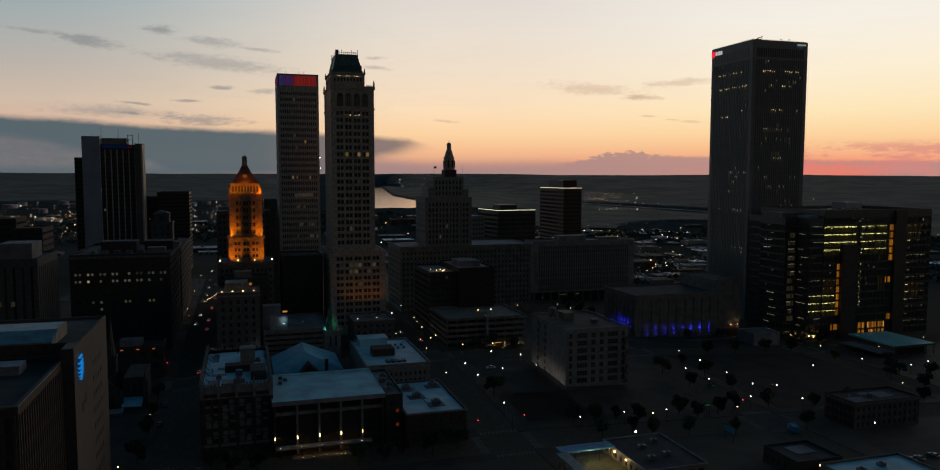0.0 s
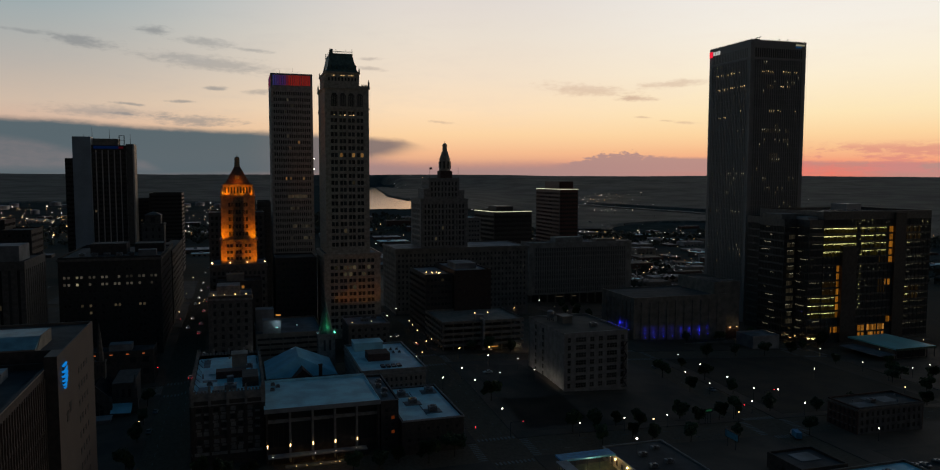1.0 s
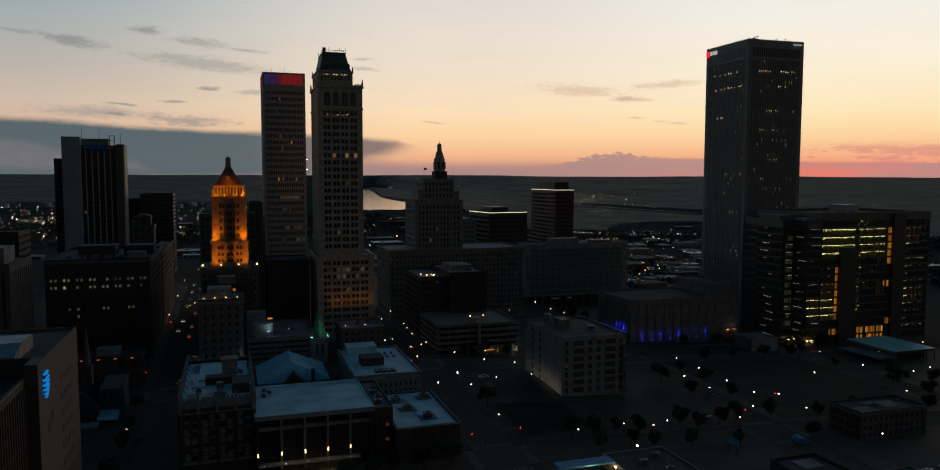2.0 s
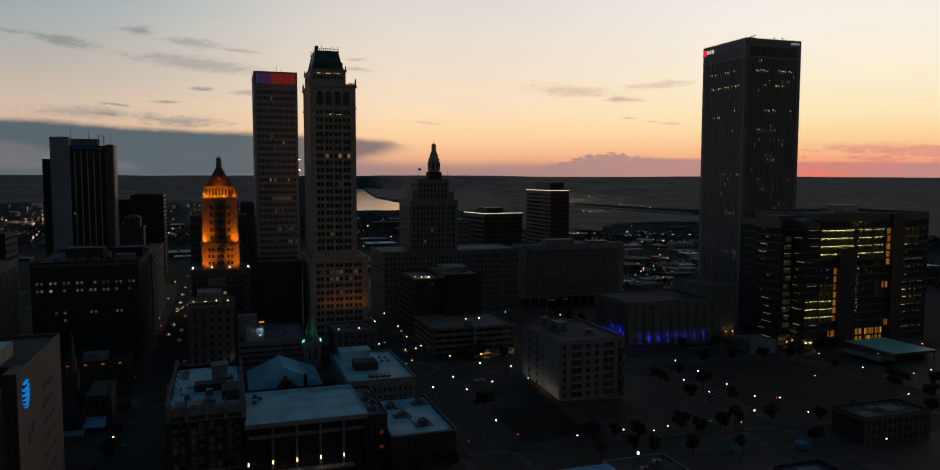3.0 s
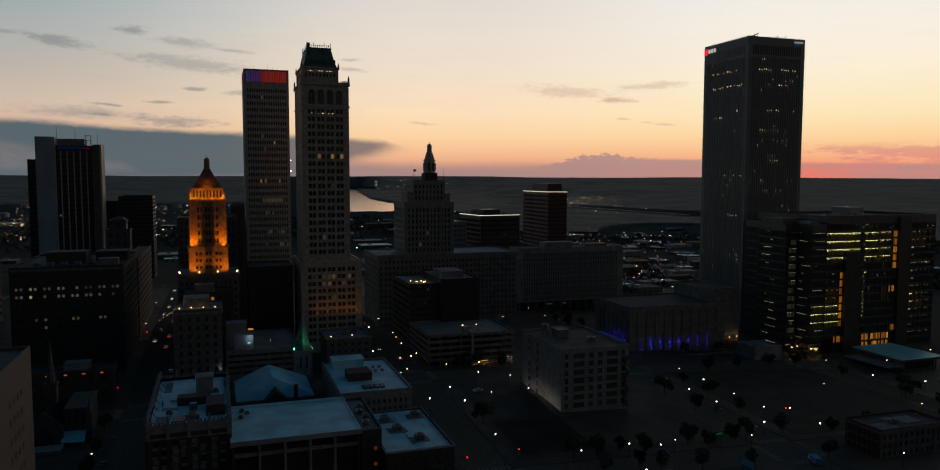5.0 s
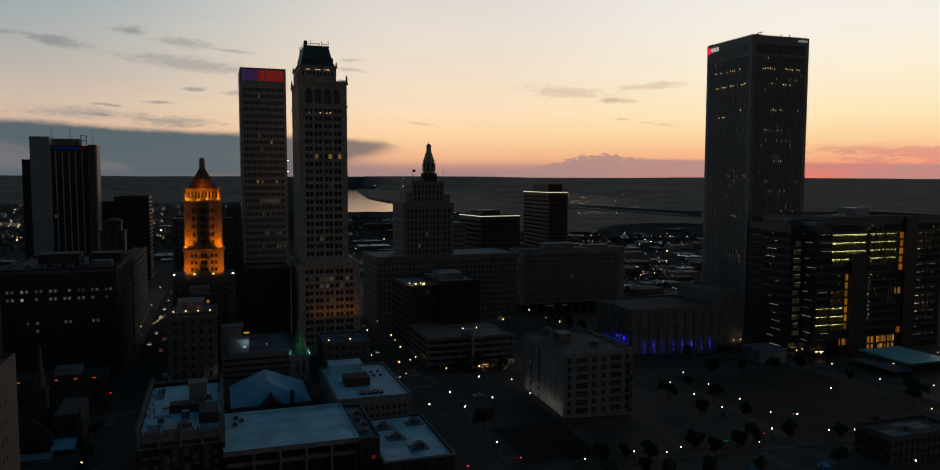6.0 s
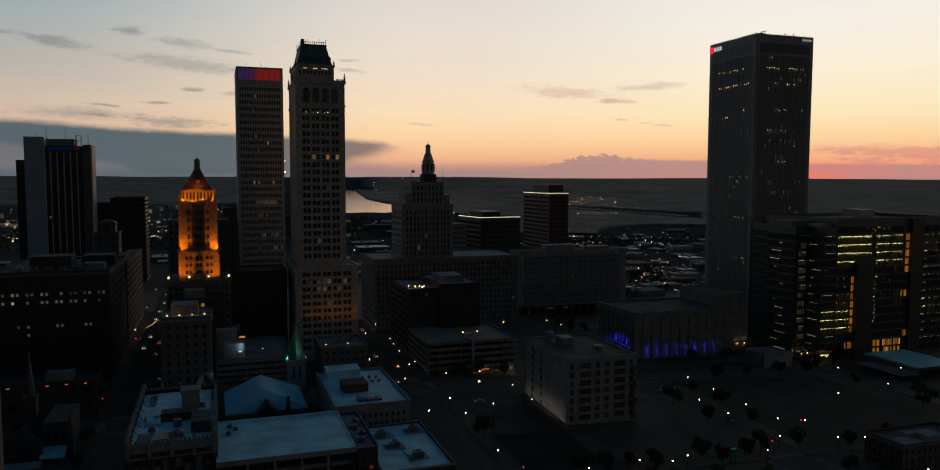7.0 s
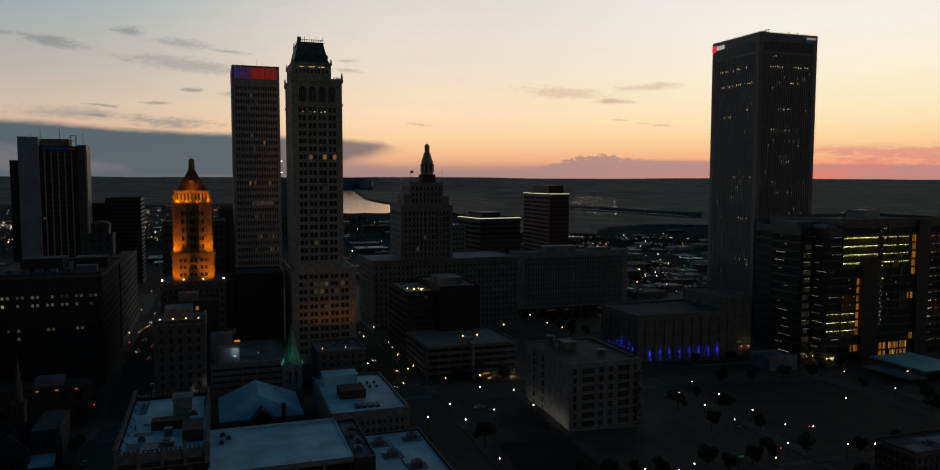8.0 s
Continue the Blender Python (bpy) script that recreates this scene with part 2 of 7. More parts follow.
PLANT = mat("rooftop_machine_metal", (0.30, 0.31, 0.32), 0.5, metal=0.4, spread=0.2)
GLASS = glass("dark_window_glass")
SMOKE = mat("smoked_grey_glass", (0.18, 0.175, 0.165), 0.3, scale=0.1, vary=0.2, bump=0.0, spread=0.2)
RIBS = mat("grey_painted_ribs", (0.33, 0.315, 0.295), 0.6, scale=0.1, vary=0.1)
BLIND = mat("drawn_window_blind", (0.30, 0.29, 0.27), 0.8, spread=0.3)
GLASSB = glass("black_curtain_glass", (0.046, 0.045, 0.043), 0.08)
PAVE = mat("pavement_concrete", (0.088, 0.063, 0.044), 0.85, scale=0.1, vary=0.3)
LOT = mat("parking_asphalt", (0.062, 0.045, 0.031), 0.85, scale=0.07, vary=0.4)
LAWN = mat("dry_lawn", (0.040, 0.030, 0.018), 0.95, scale=0.08, vary=0.4)
PAINT = mat("worn_road_paint", (0.19, 0.19, 0.18), 0.7, scale=1.0, vary=0.3)
BARK = mat("tree_bark", (0.06, 0.045, 0.03), 0.9)
LEAF = mat("leaves", (0.045, 0.075, 0.025), 0.7, scale=0.8, vary=0.5, spread=0.3)
# Canopy is paler than foliage: distance haze is put into its colour.
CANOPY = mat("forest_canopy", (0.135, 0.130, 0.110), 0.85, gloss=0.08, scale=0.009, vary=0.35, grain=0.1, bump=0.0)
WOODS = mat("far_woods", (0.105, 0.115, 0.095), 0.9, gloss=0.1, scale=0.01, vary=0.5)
RUBBER = mat("tyre_rubber", (0.02, 0.02, 0.02), 0.8)
CARS = mat("car_paint", (0.20, 0.21, 0.23), 0.3, metal=0.4, spread=0.7, bump=0.0)
CARW = mat("white_car_paint", (0.7, 0.7, 0.7), 0.3, bump=0.0)
BLUEP = mat("blue_painted_metal", (0.07, 0.34, 0.58), 0.5)
WARM = glow("warm_window_light", lin(255, 176, 84), 0.4, 0.6)
WARMHI = glow("amber_stair_light", lin(250, 158, 48), 0.22, 0.6)
COOLWIN = glow("pale_window_light", lin(226, 215, 170), 0.20, 0.75)
ROOMWIN = glow("pale_room_light", lin(215, 205, 180), 0.055, 0.75)
DIMWIN = glow("dim_office_light", lin(200, 180, 140), 0.05, 0.7)
OFFICE = glow("lit_office_floor", lin(190, 168, 62), 0.020, 0.8)
BROWN = glow("faintly_lit_brown_room", lin(170, 130, 70), 0.022, 0.7)
BAYWIN = glow("pale_lit_bay", lin(190, 175, 140), 0.03, 0.7)
FAINT = glow("faint_strip_light", lin(205, 200, 165), 0.36, 0.9)
STRIP = glow("ceiling_strip_light", lin(242, 234, 150), 1.9, 0.7)
LAMPW = glow("white_lamp_globe", lin(255, 244, 222), 7.0, 0.35)
LAMPY = glow("sodium_lamp_globe", lin(255, 205, 135), 6.0, 0.4)
REDL = glow("red_signal_light", (1.0, 0.02, 0.03), 5.0)
HEADL = glow("head_light", lin(255, 240, 205), 8.0)
CITY = glow("far_city_lights", lin(250, 240, 222), 10.0, islands=lin(255, 190, 120))
LEDW = glow("white_led_line", lin(245, 245, 205), 1.0)
SIGNR = glow("red_sign_face", (0.9, 0.02, 0.05), 1.0)
SIGNW = glow("white_sign_face", (0.9, 0.9, 0.85), 0.5)
SIGND = glow("dim_blue_sign_face", lin(20, 110, 190), 0.2)
SIGNB = glow("blue_sign_face", lin(20, 130, 215), 0.75)
GREENL = glow("green_light", (0.10, 0.75, 0.30), 0.07)
BLUEL = glow("blue_uplight_lens", (0.02, 0.03, 1.0), 1.5)
MIDWIN = glow("half_lit_window", lin(255, 190, 110), 0.11, 0.75)
TWINK = glow("small_ceiling_light", lin(255, 215, 150), 1.1, 0.8)
TEALL = glow("teal_light", lin(170, 235, 230), 1.3)


# ---- mesh tools ----
class M:
    """Collects the faces of one part."""

    def __init__(self):
        self.v, self.f = [], []

    def hexa(self, p):
        """Eight corners: four below, four above, both anticlockwise from above."""
        n = len(self.v)
        self.v += [tuple(q) for q in p]
        self.f += [tuple(n + i for i in q) for q in ((3, 2, 1, 0), (4, 5, 6, 7), (0, 1, 5, 4), (1, 2, 6, 5), (2, 3, 7, 6), (3, 0, 4, 7))]
        return self

    def box(self, x0, x1, y0, y1, z0, z1):
        return self.hexa([(x0, y0, z0), (x1, y0, z0), (x1, y1, z0), (x0, y1, z0), (x0, y0, z1), (x1, y0, z1), (x1, y1, z1), (x0, y1, z1)])

    def taper(self, a, z0, b, z1):
        """A box that narrows: rectangles a and b as (x0, x1, y0, y1)."""
        return self.hexa([(a[0], a[2], z0), (a[1], a[2], z0), (a[1], a[3], z0), (a[0], a[3], z0), (b[0], b[2], z1), (b[1], b[2], z1), (b[1], b[3], z1), (b[0], b[3], z1)])

    def tube(self, x, y, z0, z1, r0, r1, n=10):
        k = len(self.v)
        for r, z in ((r0, z0), (r1, z1)):
            self.v += [(x + r * math.cos(2 * math.pi * i / n), y + r * math.sin(2 * math.pi * i / n), z) for i in range(n)]
        self.f += [(k + i, k + (i + 1) % n, k + n + (i + 1) % n, k + n + i) for i in range(n)]
        self.f += [tuple(k + n - 1 - i for i in range(n)), tuple(k + n + i for i in range(n))]
        return self

    def ball(self, x, y, z, r, n=8, rings=5, flat=1.0):
        k = len(self.v)
        for j in range(1, rings):
            a = math.pi * j / rings
            self.v += [(x + r * math.sin(a) * math.cos(2 * math.pi * i / n), y + r * math.sin(a) * math.sin(2 * math.pi * i / n), z + r * flat * math.cos(a)) for i in range(n)]
        t = len(self.v)
        self.v += [(x, y, z + r * flat), (x, y, z - r * flat)]
        for j in range(rings - 2):
            self.f += [(k + (j + 1) * n + i, k + (j + 1) * n + (i + 1) % n, k + j * n + (i + 1) % n, k + j * n + i) for i in range(n)]
        self.f += [(k + i, k + (i + 1) % n, t) for i in range(n)]
        self.f += [(k + (rings - 2) * n + (i + 1) % n, k + (rings - 2) * n + i, t + 1) for i in range(n)]
        return self

    def beam(self, a, b, w):
        """A square bar from a to b."""
        a, b = Vector(a), Vector(b)
        d = (b - a).normalized()
        s = d.cross(Vector((0, 0, 1)) if abs(d.z) < 0.9 else Vector((1, 0, 0))).normalized() * w / 2
        u = s.cross(d).normalized() * w / 2
        return self.hexa([a - s - u, a + s - u, b + s - u, b - s - u, a - s + u, a + s + u, b + s + u, b - s + u])

    def mesh(self, name, material):
        me = bpy.data.meshes.new(name)
        me.from_pydata(self.v, [], self.f)
        me.materials.append(material)
        return me


def part(name, m, material, parent, label="", kind=""):
    ob = new(name, m.mesh(name, material) if isinstance(m, M) else m)
    ob.parent = parent
    return tagged(ob, label, kind=kind)


def thing(name, label, category, x=0.0, y=0.0, z=0.0, group="", turn=0.0, kind=""):
    ob = new(name)
    ob.empty_display_size = 1.0
    ob.matrix_basis = pose(x, y, z, 0, 0, turn)
    return tagged(ob, label, category, group, kind)


def grade(x, y):
    """Height of the town's ground: it climbs away from the near street and falls to the north."""
    s = min(1.0, max(0.0, (y - 240.0) / 90.0))
    n = min(1.0, max(0.0, (x - 110.0) / 230.0))
    w = min(1.0, max(0.0, (-x - 8.0) / 18.0)) * (1.0 - min(1.0, max(0.0, (y - 400.0) / 50.0)))
    return 0.5 + 6.0 * s * (1.0 - 0.85 * w) - 13.0 * n * (0.5 + 0.5 * s)


def ease(v, lo, hi):
    v = min(1.0, max(0.0, (v - lo) / (hi - lo)))
    return v * v * (3 - 2 * v)


RIVER = 35.0


def land(x, y):
    """Height of the whole ground, with the river plain and the far hills."""
    r = math.hypot(x, y)
    s = min(1.0, max(0.0, (r - 1300.0) / 3500.0))
    h = grade(x, y) * (1 - s) + 109.0 * s ** 1.5
    a = math.degrees(math.atan2(x, y))
    w = ease(a, 1.5, 6.0) * (1 - ease(a, 17.0, 22.0))
    if w > 0 and r > 900:
        plain = grade(x, y) + (RIVER - 1.0 - grade(x, y)) * ease(r, 900, 1470) + 75.0 * ease(r, 4640 - 1100 * ease(a, 10.4, 12.5), 4930)
        h += (plain - h) * w
    if s > 0.04:
        q = ease(s, 0.04, 0.3) * (1 - ease(s, 0.7, 0.95)) * (1 - w)
        h += 8.0 * q * noise.noise(Vector((x / 620, y / 620, 5.3))) + 3.0 * q * noise.noise(Vector((x / 210, y / 210, 8.1)))
    if s > 0.55:
        q = (s - 0.55) / 0.45 * (1 - 0.9 * w)
        h -= 9.0 * q * ease(a, 14.0, 24.0)
        h += 9.0 * q * noise.noise(Vector((x / 1500, y / 1500, 0.3))) + 3.5 * q * noise.noise(Vector((x / 330, y / 330, 1.7)))
    return h


# ---- buildings: a core, a grid of piers and bands before it, panes in the gaps ----
FACES = {"-y": (0, 0, 1, 0, 0, -1), "+x": (1, 0, 0, 1, 1, 0), "+y": (1, 1, -1, 0, 0, 1), "-x": (0, 1, 0, -1, -1, 0)}
PANES = {}


class Block:
    """One block of a building: w along x, d along y, h high, from a corner (x, y, z) of its root's frame."""

    def __init__(self, root, x, y, z, w, d, h, wall, roof=None, deep=0.4, glass_mat=None, parapet=0.9):
        self.root, self.x, self.y, self.z, self.w, self.d, self.h, self.deep = root, x, y, z, w, d, h, deep
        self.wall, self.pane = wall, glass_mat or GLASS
        e = deep
        m = M().box(x + e, x + w - e, y + e, y + d - e, z, z + h - parapet)
        for px in (x, x + w - e):
            for py in (y, y + d - e):
                m.box(px, px + e, py, py + e, z, z + h)
        part("body", m, BLACK if glass_mat is GLASSB else wall, root)
        part("roof", M().box(x + e + 0.01, x + w - e - 0.01, y + e + 0.01, y + d - e - 0.01, z + h - parapet, z + h - parapet + 0.12), roof or ROOFGREY, root)

    def at(self, face, u, v, n):
        """Root-frame place of u along the face, v above its foot, n out of its plane."""
        fx, fy, ux, uy, nx, ny = FACES[face]
        return (self.x + fx * self.w + ux * u + nx * n, self.y + fy * self.d + uy * u + ny * n, self.z + v)

    def span(self, face):
        return self.w if face in ("-y", "+y") else self.d

    def slab(self, m, face, u0, u1, v0, v1, n0, n1):
        q = [self.at(face, u, v, n) for v in (v0, v1) for u, n in ((u0, n1), (u1, n1), (u1, n0), (u0, n0))]
        return m.hexa(q)

    def face(self, face, cols, rows, foot=4.0, top=2.0, side=0.8, open_u=0.55, open_v=0.55, lit=None, singles=True, pairs=False, wall=None, pane=None, proud=0.0):
        """A wall of cols x rows windows. lit(i, j) gives a glowing material or None (i from the left, j from the top)."""
        W, e = self.span(face), self.deep
        lo, hi = max(side, e), W - max(side, e)
        cu, cv = (hi - lo) / cols, (self.h - foot - top) / rows
        gu, gv = cu * (1 - open_u) / 2, cv * (1 - open_v) / 2
        shift = [(gu * 0.55 if i % 2 == 0 else -gu * 0.55) if pairs else 0.0 for i in range(cols)]
        us, vs = [e], [0.0]
        for i in range(cols):
            us += [lo + i * cu + gu + shift[i], lo + (i + 1) * cu - gu + shift[i]]
        for j in range(rows):
            vs += [foot + j * cv + gv, foot + (j + 1) * cv - gv]
        us.append(W - e)
        vs.append(self.h)
        # one sheet with an opening for every window, and the reveals behind it
        m, nu, nv = M(), len(us), len(vs)
        m.v = [self.at(face, u, v, n) for n in (0.0, -e) for v in vs for u in us]
        k = nu * nv
        for j in range(nv - 1):
            for i in range(nu - 1):
                q = [j * nu + i, j * nu + i + 1, (j + 1) * nu + i + 1, (j + 1) * nu + i]
                if i % 2 and j % 2:
                    for a, b in zip(q, q[1:] + q[:1]):
                        m.f.append((a, b, b + k, a + k))
                else:
                    m.f.append(tuple(q))
        q = [i for i in range(nu)] + [j * nu + nu - 1 for j in range(1, nv)] + [(nv - 1) * nu + i for i in range(nu - 2, -1, -1)] + [j * nu for j in range(nv - 2, 0, -1)]
        for a, b in zip(q, q[1:] + q[:1]):
            m.f.append((b, a, a + k, b + k))
        used = sorted({i for f in m.f for i in f})
        back = {o: i for i, o in enumerate(used)}
        m.v, m.f = [m.v[o] for o in used], [tuple(back[i] for i in f) for f in m.f]
        part("wall", m, wall or self.wall, self.root)
        if proud:
            rib = None
            for i in range(cols + 1):
                u = lo + i * cu
                if rib is None:
                    fx, fy, ux, uy, nx, ny = FACES[face]
                    c = [(ux * u2 + nx * n, uy * u2 + ny * n, v) for v in (0, self.h - foot - top) for u2, n in ((-gu, proud), (gu, proud), (gu, 0), (-gu, 0))]
                    rib = M().hexa(c).mesh("rib", wall or self.wall)
                part("rib", rib, None, self.root).location = self.at(face, u, foot, 0.0)
        # panes: single parts where they can be told apart, the rest in one
        fx, fy, ux, uy, nx, ny = FACES[face]
        pw, ph = cu - 2 * gu, cv - 2 * gv
        key = (face, round(pw, 3), round(ph, 3), (pane or self.pane).name)

        def mesh_for(material):
            k = key + (material.name,)
            if k not in PANES:
                q = M()
                c = [(ux * u + nx * n, uy * u + ny * n, v) for v in (0, ph) for u, n in ((0, 0.06), (pw, 0.06), (pw, 0), (0, 0))]
                PANES[k] = q.hexa(c).mesh("window", material)
            return PANES[k]

        rest, n = M(), 0
        for j in range(rows):
            for i in range(cols):
                jj = rows - 1 - j
                glow_mat = lit(i, jj) if lit else None
                u, v = lo + i * cu + gu + shift[i], foot + j * cv + gv
                if glow_mat or (singles and n < 300):
                    ob = part("window", mesh_for(glow_mat or pane or self.pane), None, self.root)
                    ob.location = self.at(face, u, v, -e)
                    n += 0 if glow_mat else 1
                else:
                    self.slab(rest, face, u, u + pw, v, v + ph, -e, -e + 0.06)
        if rest.v:
            part("glazing", rest, pane or self.pane, self.root, "row upon row of dark window panes", kind="stuff")
        return self

    def blank(self, *faces, wall=None):
        for face in faces:
            part("wall", self.slab(M(), face, self.deep, self.span(face) - self.deep, 0, self.h, -self.deep, 0), wall or self.wall, self.root)
        return self

    def cornice(self, v0, v1, out, material=None, name="cornice"):
        m = M()
        x0, x1, y0, y1 = self.x, self.x + self.w, self.y, self.y + self.d
        m.box(x0 - out, x1 + out, y0 - out, y0 + 0.01, self.z + v0, self.z + v1)
        m.box(x0 - out, x1 + out, y1 - 0.01, y1 + out, self.z + v0, self.z + v1)
        m.box(x0 - out, x0 + 0.01, y0 + 0.01, y1 - 0.01, self.z + v0, self.z + v1)
        m.box(x1 - 0.01, x1 + out, y0 + 0.01, y1 - 0.01, self.z + v0, self.z + v1)
        part(name, m, material or self.wall, self.root)
        return self


def roof_unit(root, x, y, z, w=3.0, d=2.2, h=1.6):
    """An air-handling unit on a roof, with its fan ring and louvres."""
    m = M().box(x, x + w, y, y + d, z + 0.2, z + h)
    m.box(x + 0.1, x + 0.3, y + 0.1, y + d - 0.1, z, z + 0.2).box(x + w - 0.3, x + w - 0.1, y + 0.1, y + d - 0.1, z, z + 0.2)
    u = part("roof_unit", m, PLANT, root, "grey metal air-handling unit")
    part("fan", M().tube(x + w * 0.5, y + d * 0.5, z + h, z + h + 0.25, min(w, d) * 0.36, min(w, d) * 0.36, 12), STEEL, u)
    lou = M()
    for i in range(4):
        lou.box(x + 0.2, x + w - 0.2, y - 0.05, y + 0.01, z + 0.4 + i * 0.28, z + 0.52 + i * 0.28)
    part("louvre", lou, STEEL, u)


def room_dots(block, face, count, seed, lo, hi, material=None):
    """Small single lights seen deep in dark rooms."""
    r = random.Random(seed)
    for k in range(count):
        u, v = r.uniform(1.5, block.span(face) - 2.0), r.uniform(lo, hi)
        part("room_light", block.slab(M(), face, u, u + r.uniform(0.25, 0.5), v, v + r.uniform(0.25, 0.45), 0.01, 0.06), material or (TWINK if k % 3 == 0 else FAINT), block.root)


def pick(seed, share, material):
    """Lights a share of the windows by chance."""
    r = random.Random(seed)
    memo = {}

    def f(i, j):
        if (i, j) not in memo:
            memo[i, j] = r.random() < share
        return material if memo[i, j] else None
    return f


def rows_lit(table, seed=1, rest=0.0, dim=None):
    """table: row from the top -> (first, last, share, material)."""
    r = random.Random(seed)
    memo = {}

    def f(i, j):
        if (i, j) not in memo:
            memo[i, j] = None
            for a, b, share, material in table.get(j, ()):
                if a <= i <= b and r.random() < share:
                    memo[i, j] = material
            if memo[i, j] is None and r.random() < rest:
                memo[i, j] = dim
        return memo[i, j]
    return f


# ---- ground, roads and blocks ----
def axis(lo, hi, step, extra):
    a = [lo + i * step for i in range(int((hi - lo) / step) + 1)] + list(extra)
    g, p = step, hi
    while p < 4900:
        g = min(g * 1.14, 62.0)
        p += g
        a.append(min(p, 5200.0))
    g, p = step, lo
    while p > -4900:
        g *= 1.14
        p -= g
        a.append(max(p, -5200.0))
    return sorted(set(round(v, 2) for v in a))


def ground_material():
    m = bpy.data.materials.new("town_ground")
    m.use_nodes = True
    N = Nodes(m.node_tree)
    tc = N.add("ShaderNodeTexCoord").outputs["Object"]
    sep = N.add("ShaderNodeSeparateXYZ")
    N.put(sep.inputs[0], tc)
    r = N.math("SQRT", N.math("ADD", N.math("MULTIPLY", sep.outputs[0], sep.outputs[0]), N.math("MULTIPLY", sep.outputs[1], sep.outputs[1])))
    big = N.noise(tc, 0.004, 5.0)
    mid = N.noise(tc, 0.03, 5.0)
    small = N.noise(tc, 0.8, 3.0)
    town = N.mix(N.step(small, 0.3, 0.7), (0.140, 0.106, 0.079, 1), (0.185, 0.142, 0.106, 1))
    wild = N.mix(N.step(mid, 0.35, 0.65), (0.058, 0.068, 0.062, 1), (0.085, 0.097, 0.088, 1))
    wild = N.mix(N.step(big, 0.46, 0.58), wild, (0.072, 0.085, 0.085, 1))
    out = N.step(N.math("ADD", r, N.math("MULTIPLY", mid, 900.0)), 1000, 1900)
    p = N.add("ShaderNodeBsdfPrincipled")
    N.put(p.inputs["Base Color"], N.mix(out, town, wild))
    p.inputs["Roughness"].default_value, p.inputs["Specular IOR Level"].default_value = 1.0, 0.0
    N.put(N.add("ShaderNodeOutputMaterial").inputs[0], p.outputs[0])
    return m


gx, gy = axis(-240, 480, 15, (-8, -26, 110, 340)), axis(-30, 660, 15, ())
g = M()
g.v = [(x, y, land(x, y)) for y in gy for x in gx]
g.f = [(j * len(gx) + i, j * len(gx) + i + 1, (j + 1) * len(gx) + i + 1, (j + 1) * len(gx) + i) for j in range(len(gy) - 1) for i in range(len(gx) - 1)]
ground = new("ground", g.mesh("ground", ground_material()))
for poly in ground.data.polygons:
    poly.use_smooth = True
tagged(ground, "dark asphalt town ground running out to wooded hills", "ground", kind="structure")

PITCH, X0, Y0 = 116.0, -25.0, 253.0      # street axes: x = X0 + i * PITCH, y = Y0 + j * PITCH


def draped(x0, x1, y0, y1, lift, skirt=0.4):
    """A thin raised sheet that follows the falling ground."""
    xs = [x0] + [v for v in gx if x0 < v < x1] + [x1]
    ys = [y0] + [v for v in gy if y0 < v < y1] + [y1]
    m = M()
    for a, b in zip(xs, xs[1:]):
        for c, d in zip(ys, ys[1:]):
            z = [grade(p, q) for p, q in ((a, c), (b, c), (b, d), (a, d))]
            q = ((a, c), (b, c), (b, d), (a, d))
            m.hexa([(*p, h - skirt) for p, h in zip(q, z)] + [(*p, h + lift) for p, h in zip(q, z)])
    return m


for i in range(-2, 4):
    for j in range(-1, 4):
        bx, by = X0 + i * PITCH + 8.0, Y0 + j * PITCH + 8.0
        pav = new("pavement", draped(bx, bx + 100, by, by + 100, 0.15).mesh("pavement", PAVE))
        tagged(pav, "concrete pavement of a town block with raised kerb", "pavement", kind="structure")
for name, material, label, (a, b, c, d) in (
        ("parking_lot", LOT, "dark asphalt car park", (106, 135.5, 268, 352)), ("parking_lot", LOT, "dark asphalt car park before the white block", (103, 193, 266, 302)),
        ("lawn", LAWN, "dark lawn of the town green", (222, 312, 266, 358)), ("parking_lot", LOT, "car park beside the street", (226, 310, 150, 222)),
        ("parking_lot", LOT, "car park with faded bays", (106, 193, 150, 190))):
    tagged(new(name, draped(a, b, c, d, 0.19).mesh(name, material)), label, "ground", kind="structure")

# painted crossings and lane lines
def road_marks(name, label, bars):
    m = M()
    for x0, x1, y0, y1 in bars:
        m.box(x0, x1, y0, y1, grade((x0 + x1) / 2, (y0 + y1) / 2) - 0.1, grade((x0 + x1) / 2, (y0 + y1) / 2) + 0.05)
    tagged(new(name, m.mesh(name, PAINT)), label, "road marking", kind="structure")


for cx in (91.0, 207.0, 323.0, -25.0):
    for cy in (253.0, 369.0):
        for s in (-1, 1):
            road_marks("crosswalk", "worn white bars of a pedestrian crossing", [(cx - 7 + k * 1.5, cx - 6.3 + k * 1.5, cy + s * 10 - 1.6, cy + s * 10 + 1.6) for k in range(10)])
            road_marks("crosswalk", "worn white bars of a pedestrian crossing", [(cx + s * 10 - 1.6, cx + s * 10 + 1.6, cy - 7 + k * 1.5, cy - 6.3 + k * 1.5) for k in range(10)])
for cx in (91.0, 207.0, -25.0):
    road_marks("lane_line", "dashed white lane lines", [(cx + o - 0.08, cx + o + 0.08, y, y + 3) for o in (-3.5, 3.5) for y in range(266, 356, 9)])
for cy in (253.0,):
    road_marks("lane_line", "dashed white lane lines", [(x, x + 3, cy + o - 0.08, cy + o + 0.08) for o in (-3.5, 3.5) for x in list(range(104, 194, 9)) + list(range(220, 308, 9))])
road_marks("bay_lines", "white lines of parking bays", [(106.5 + k * 2.8, 106.62 + k * 2.8, yy, yy + 5) for k in range(10) for yy in (308, 326, 340)])

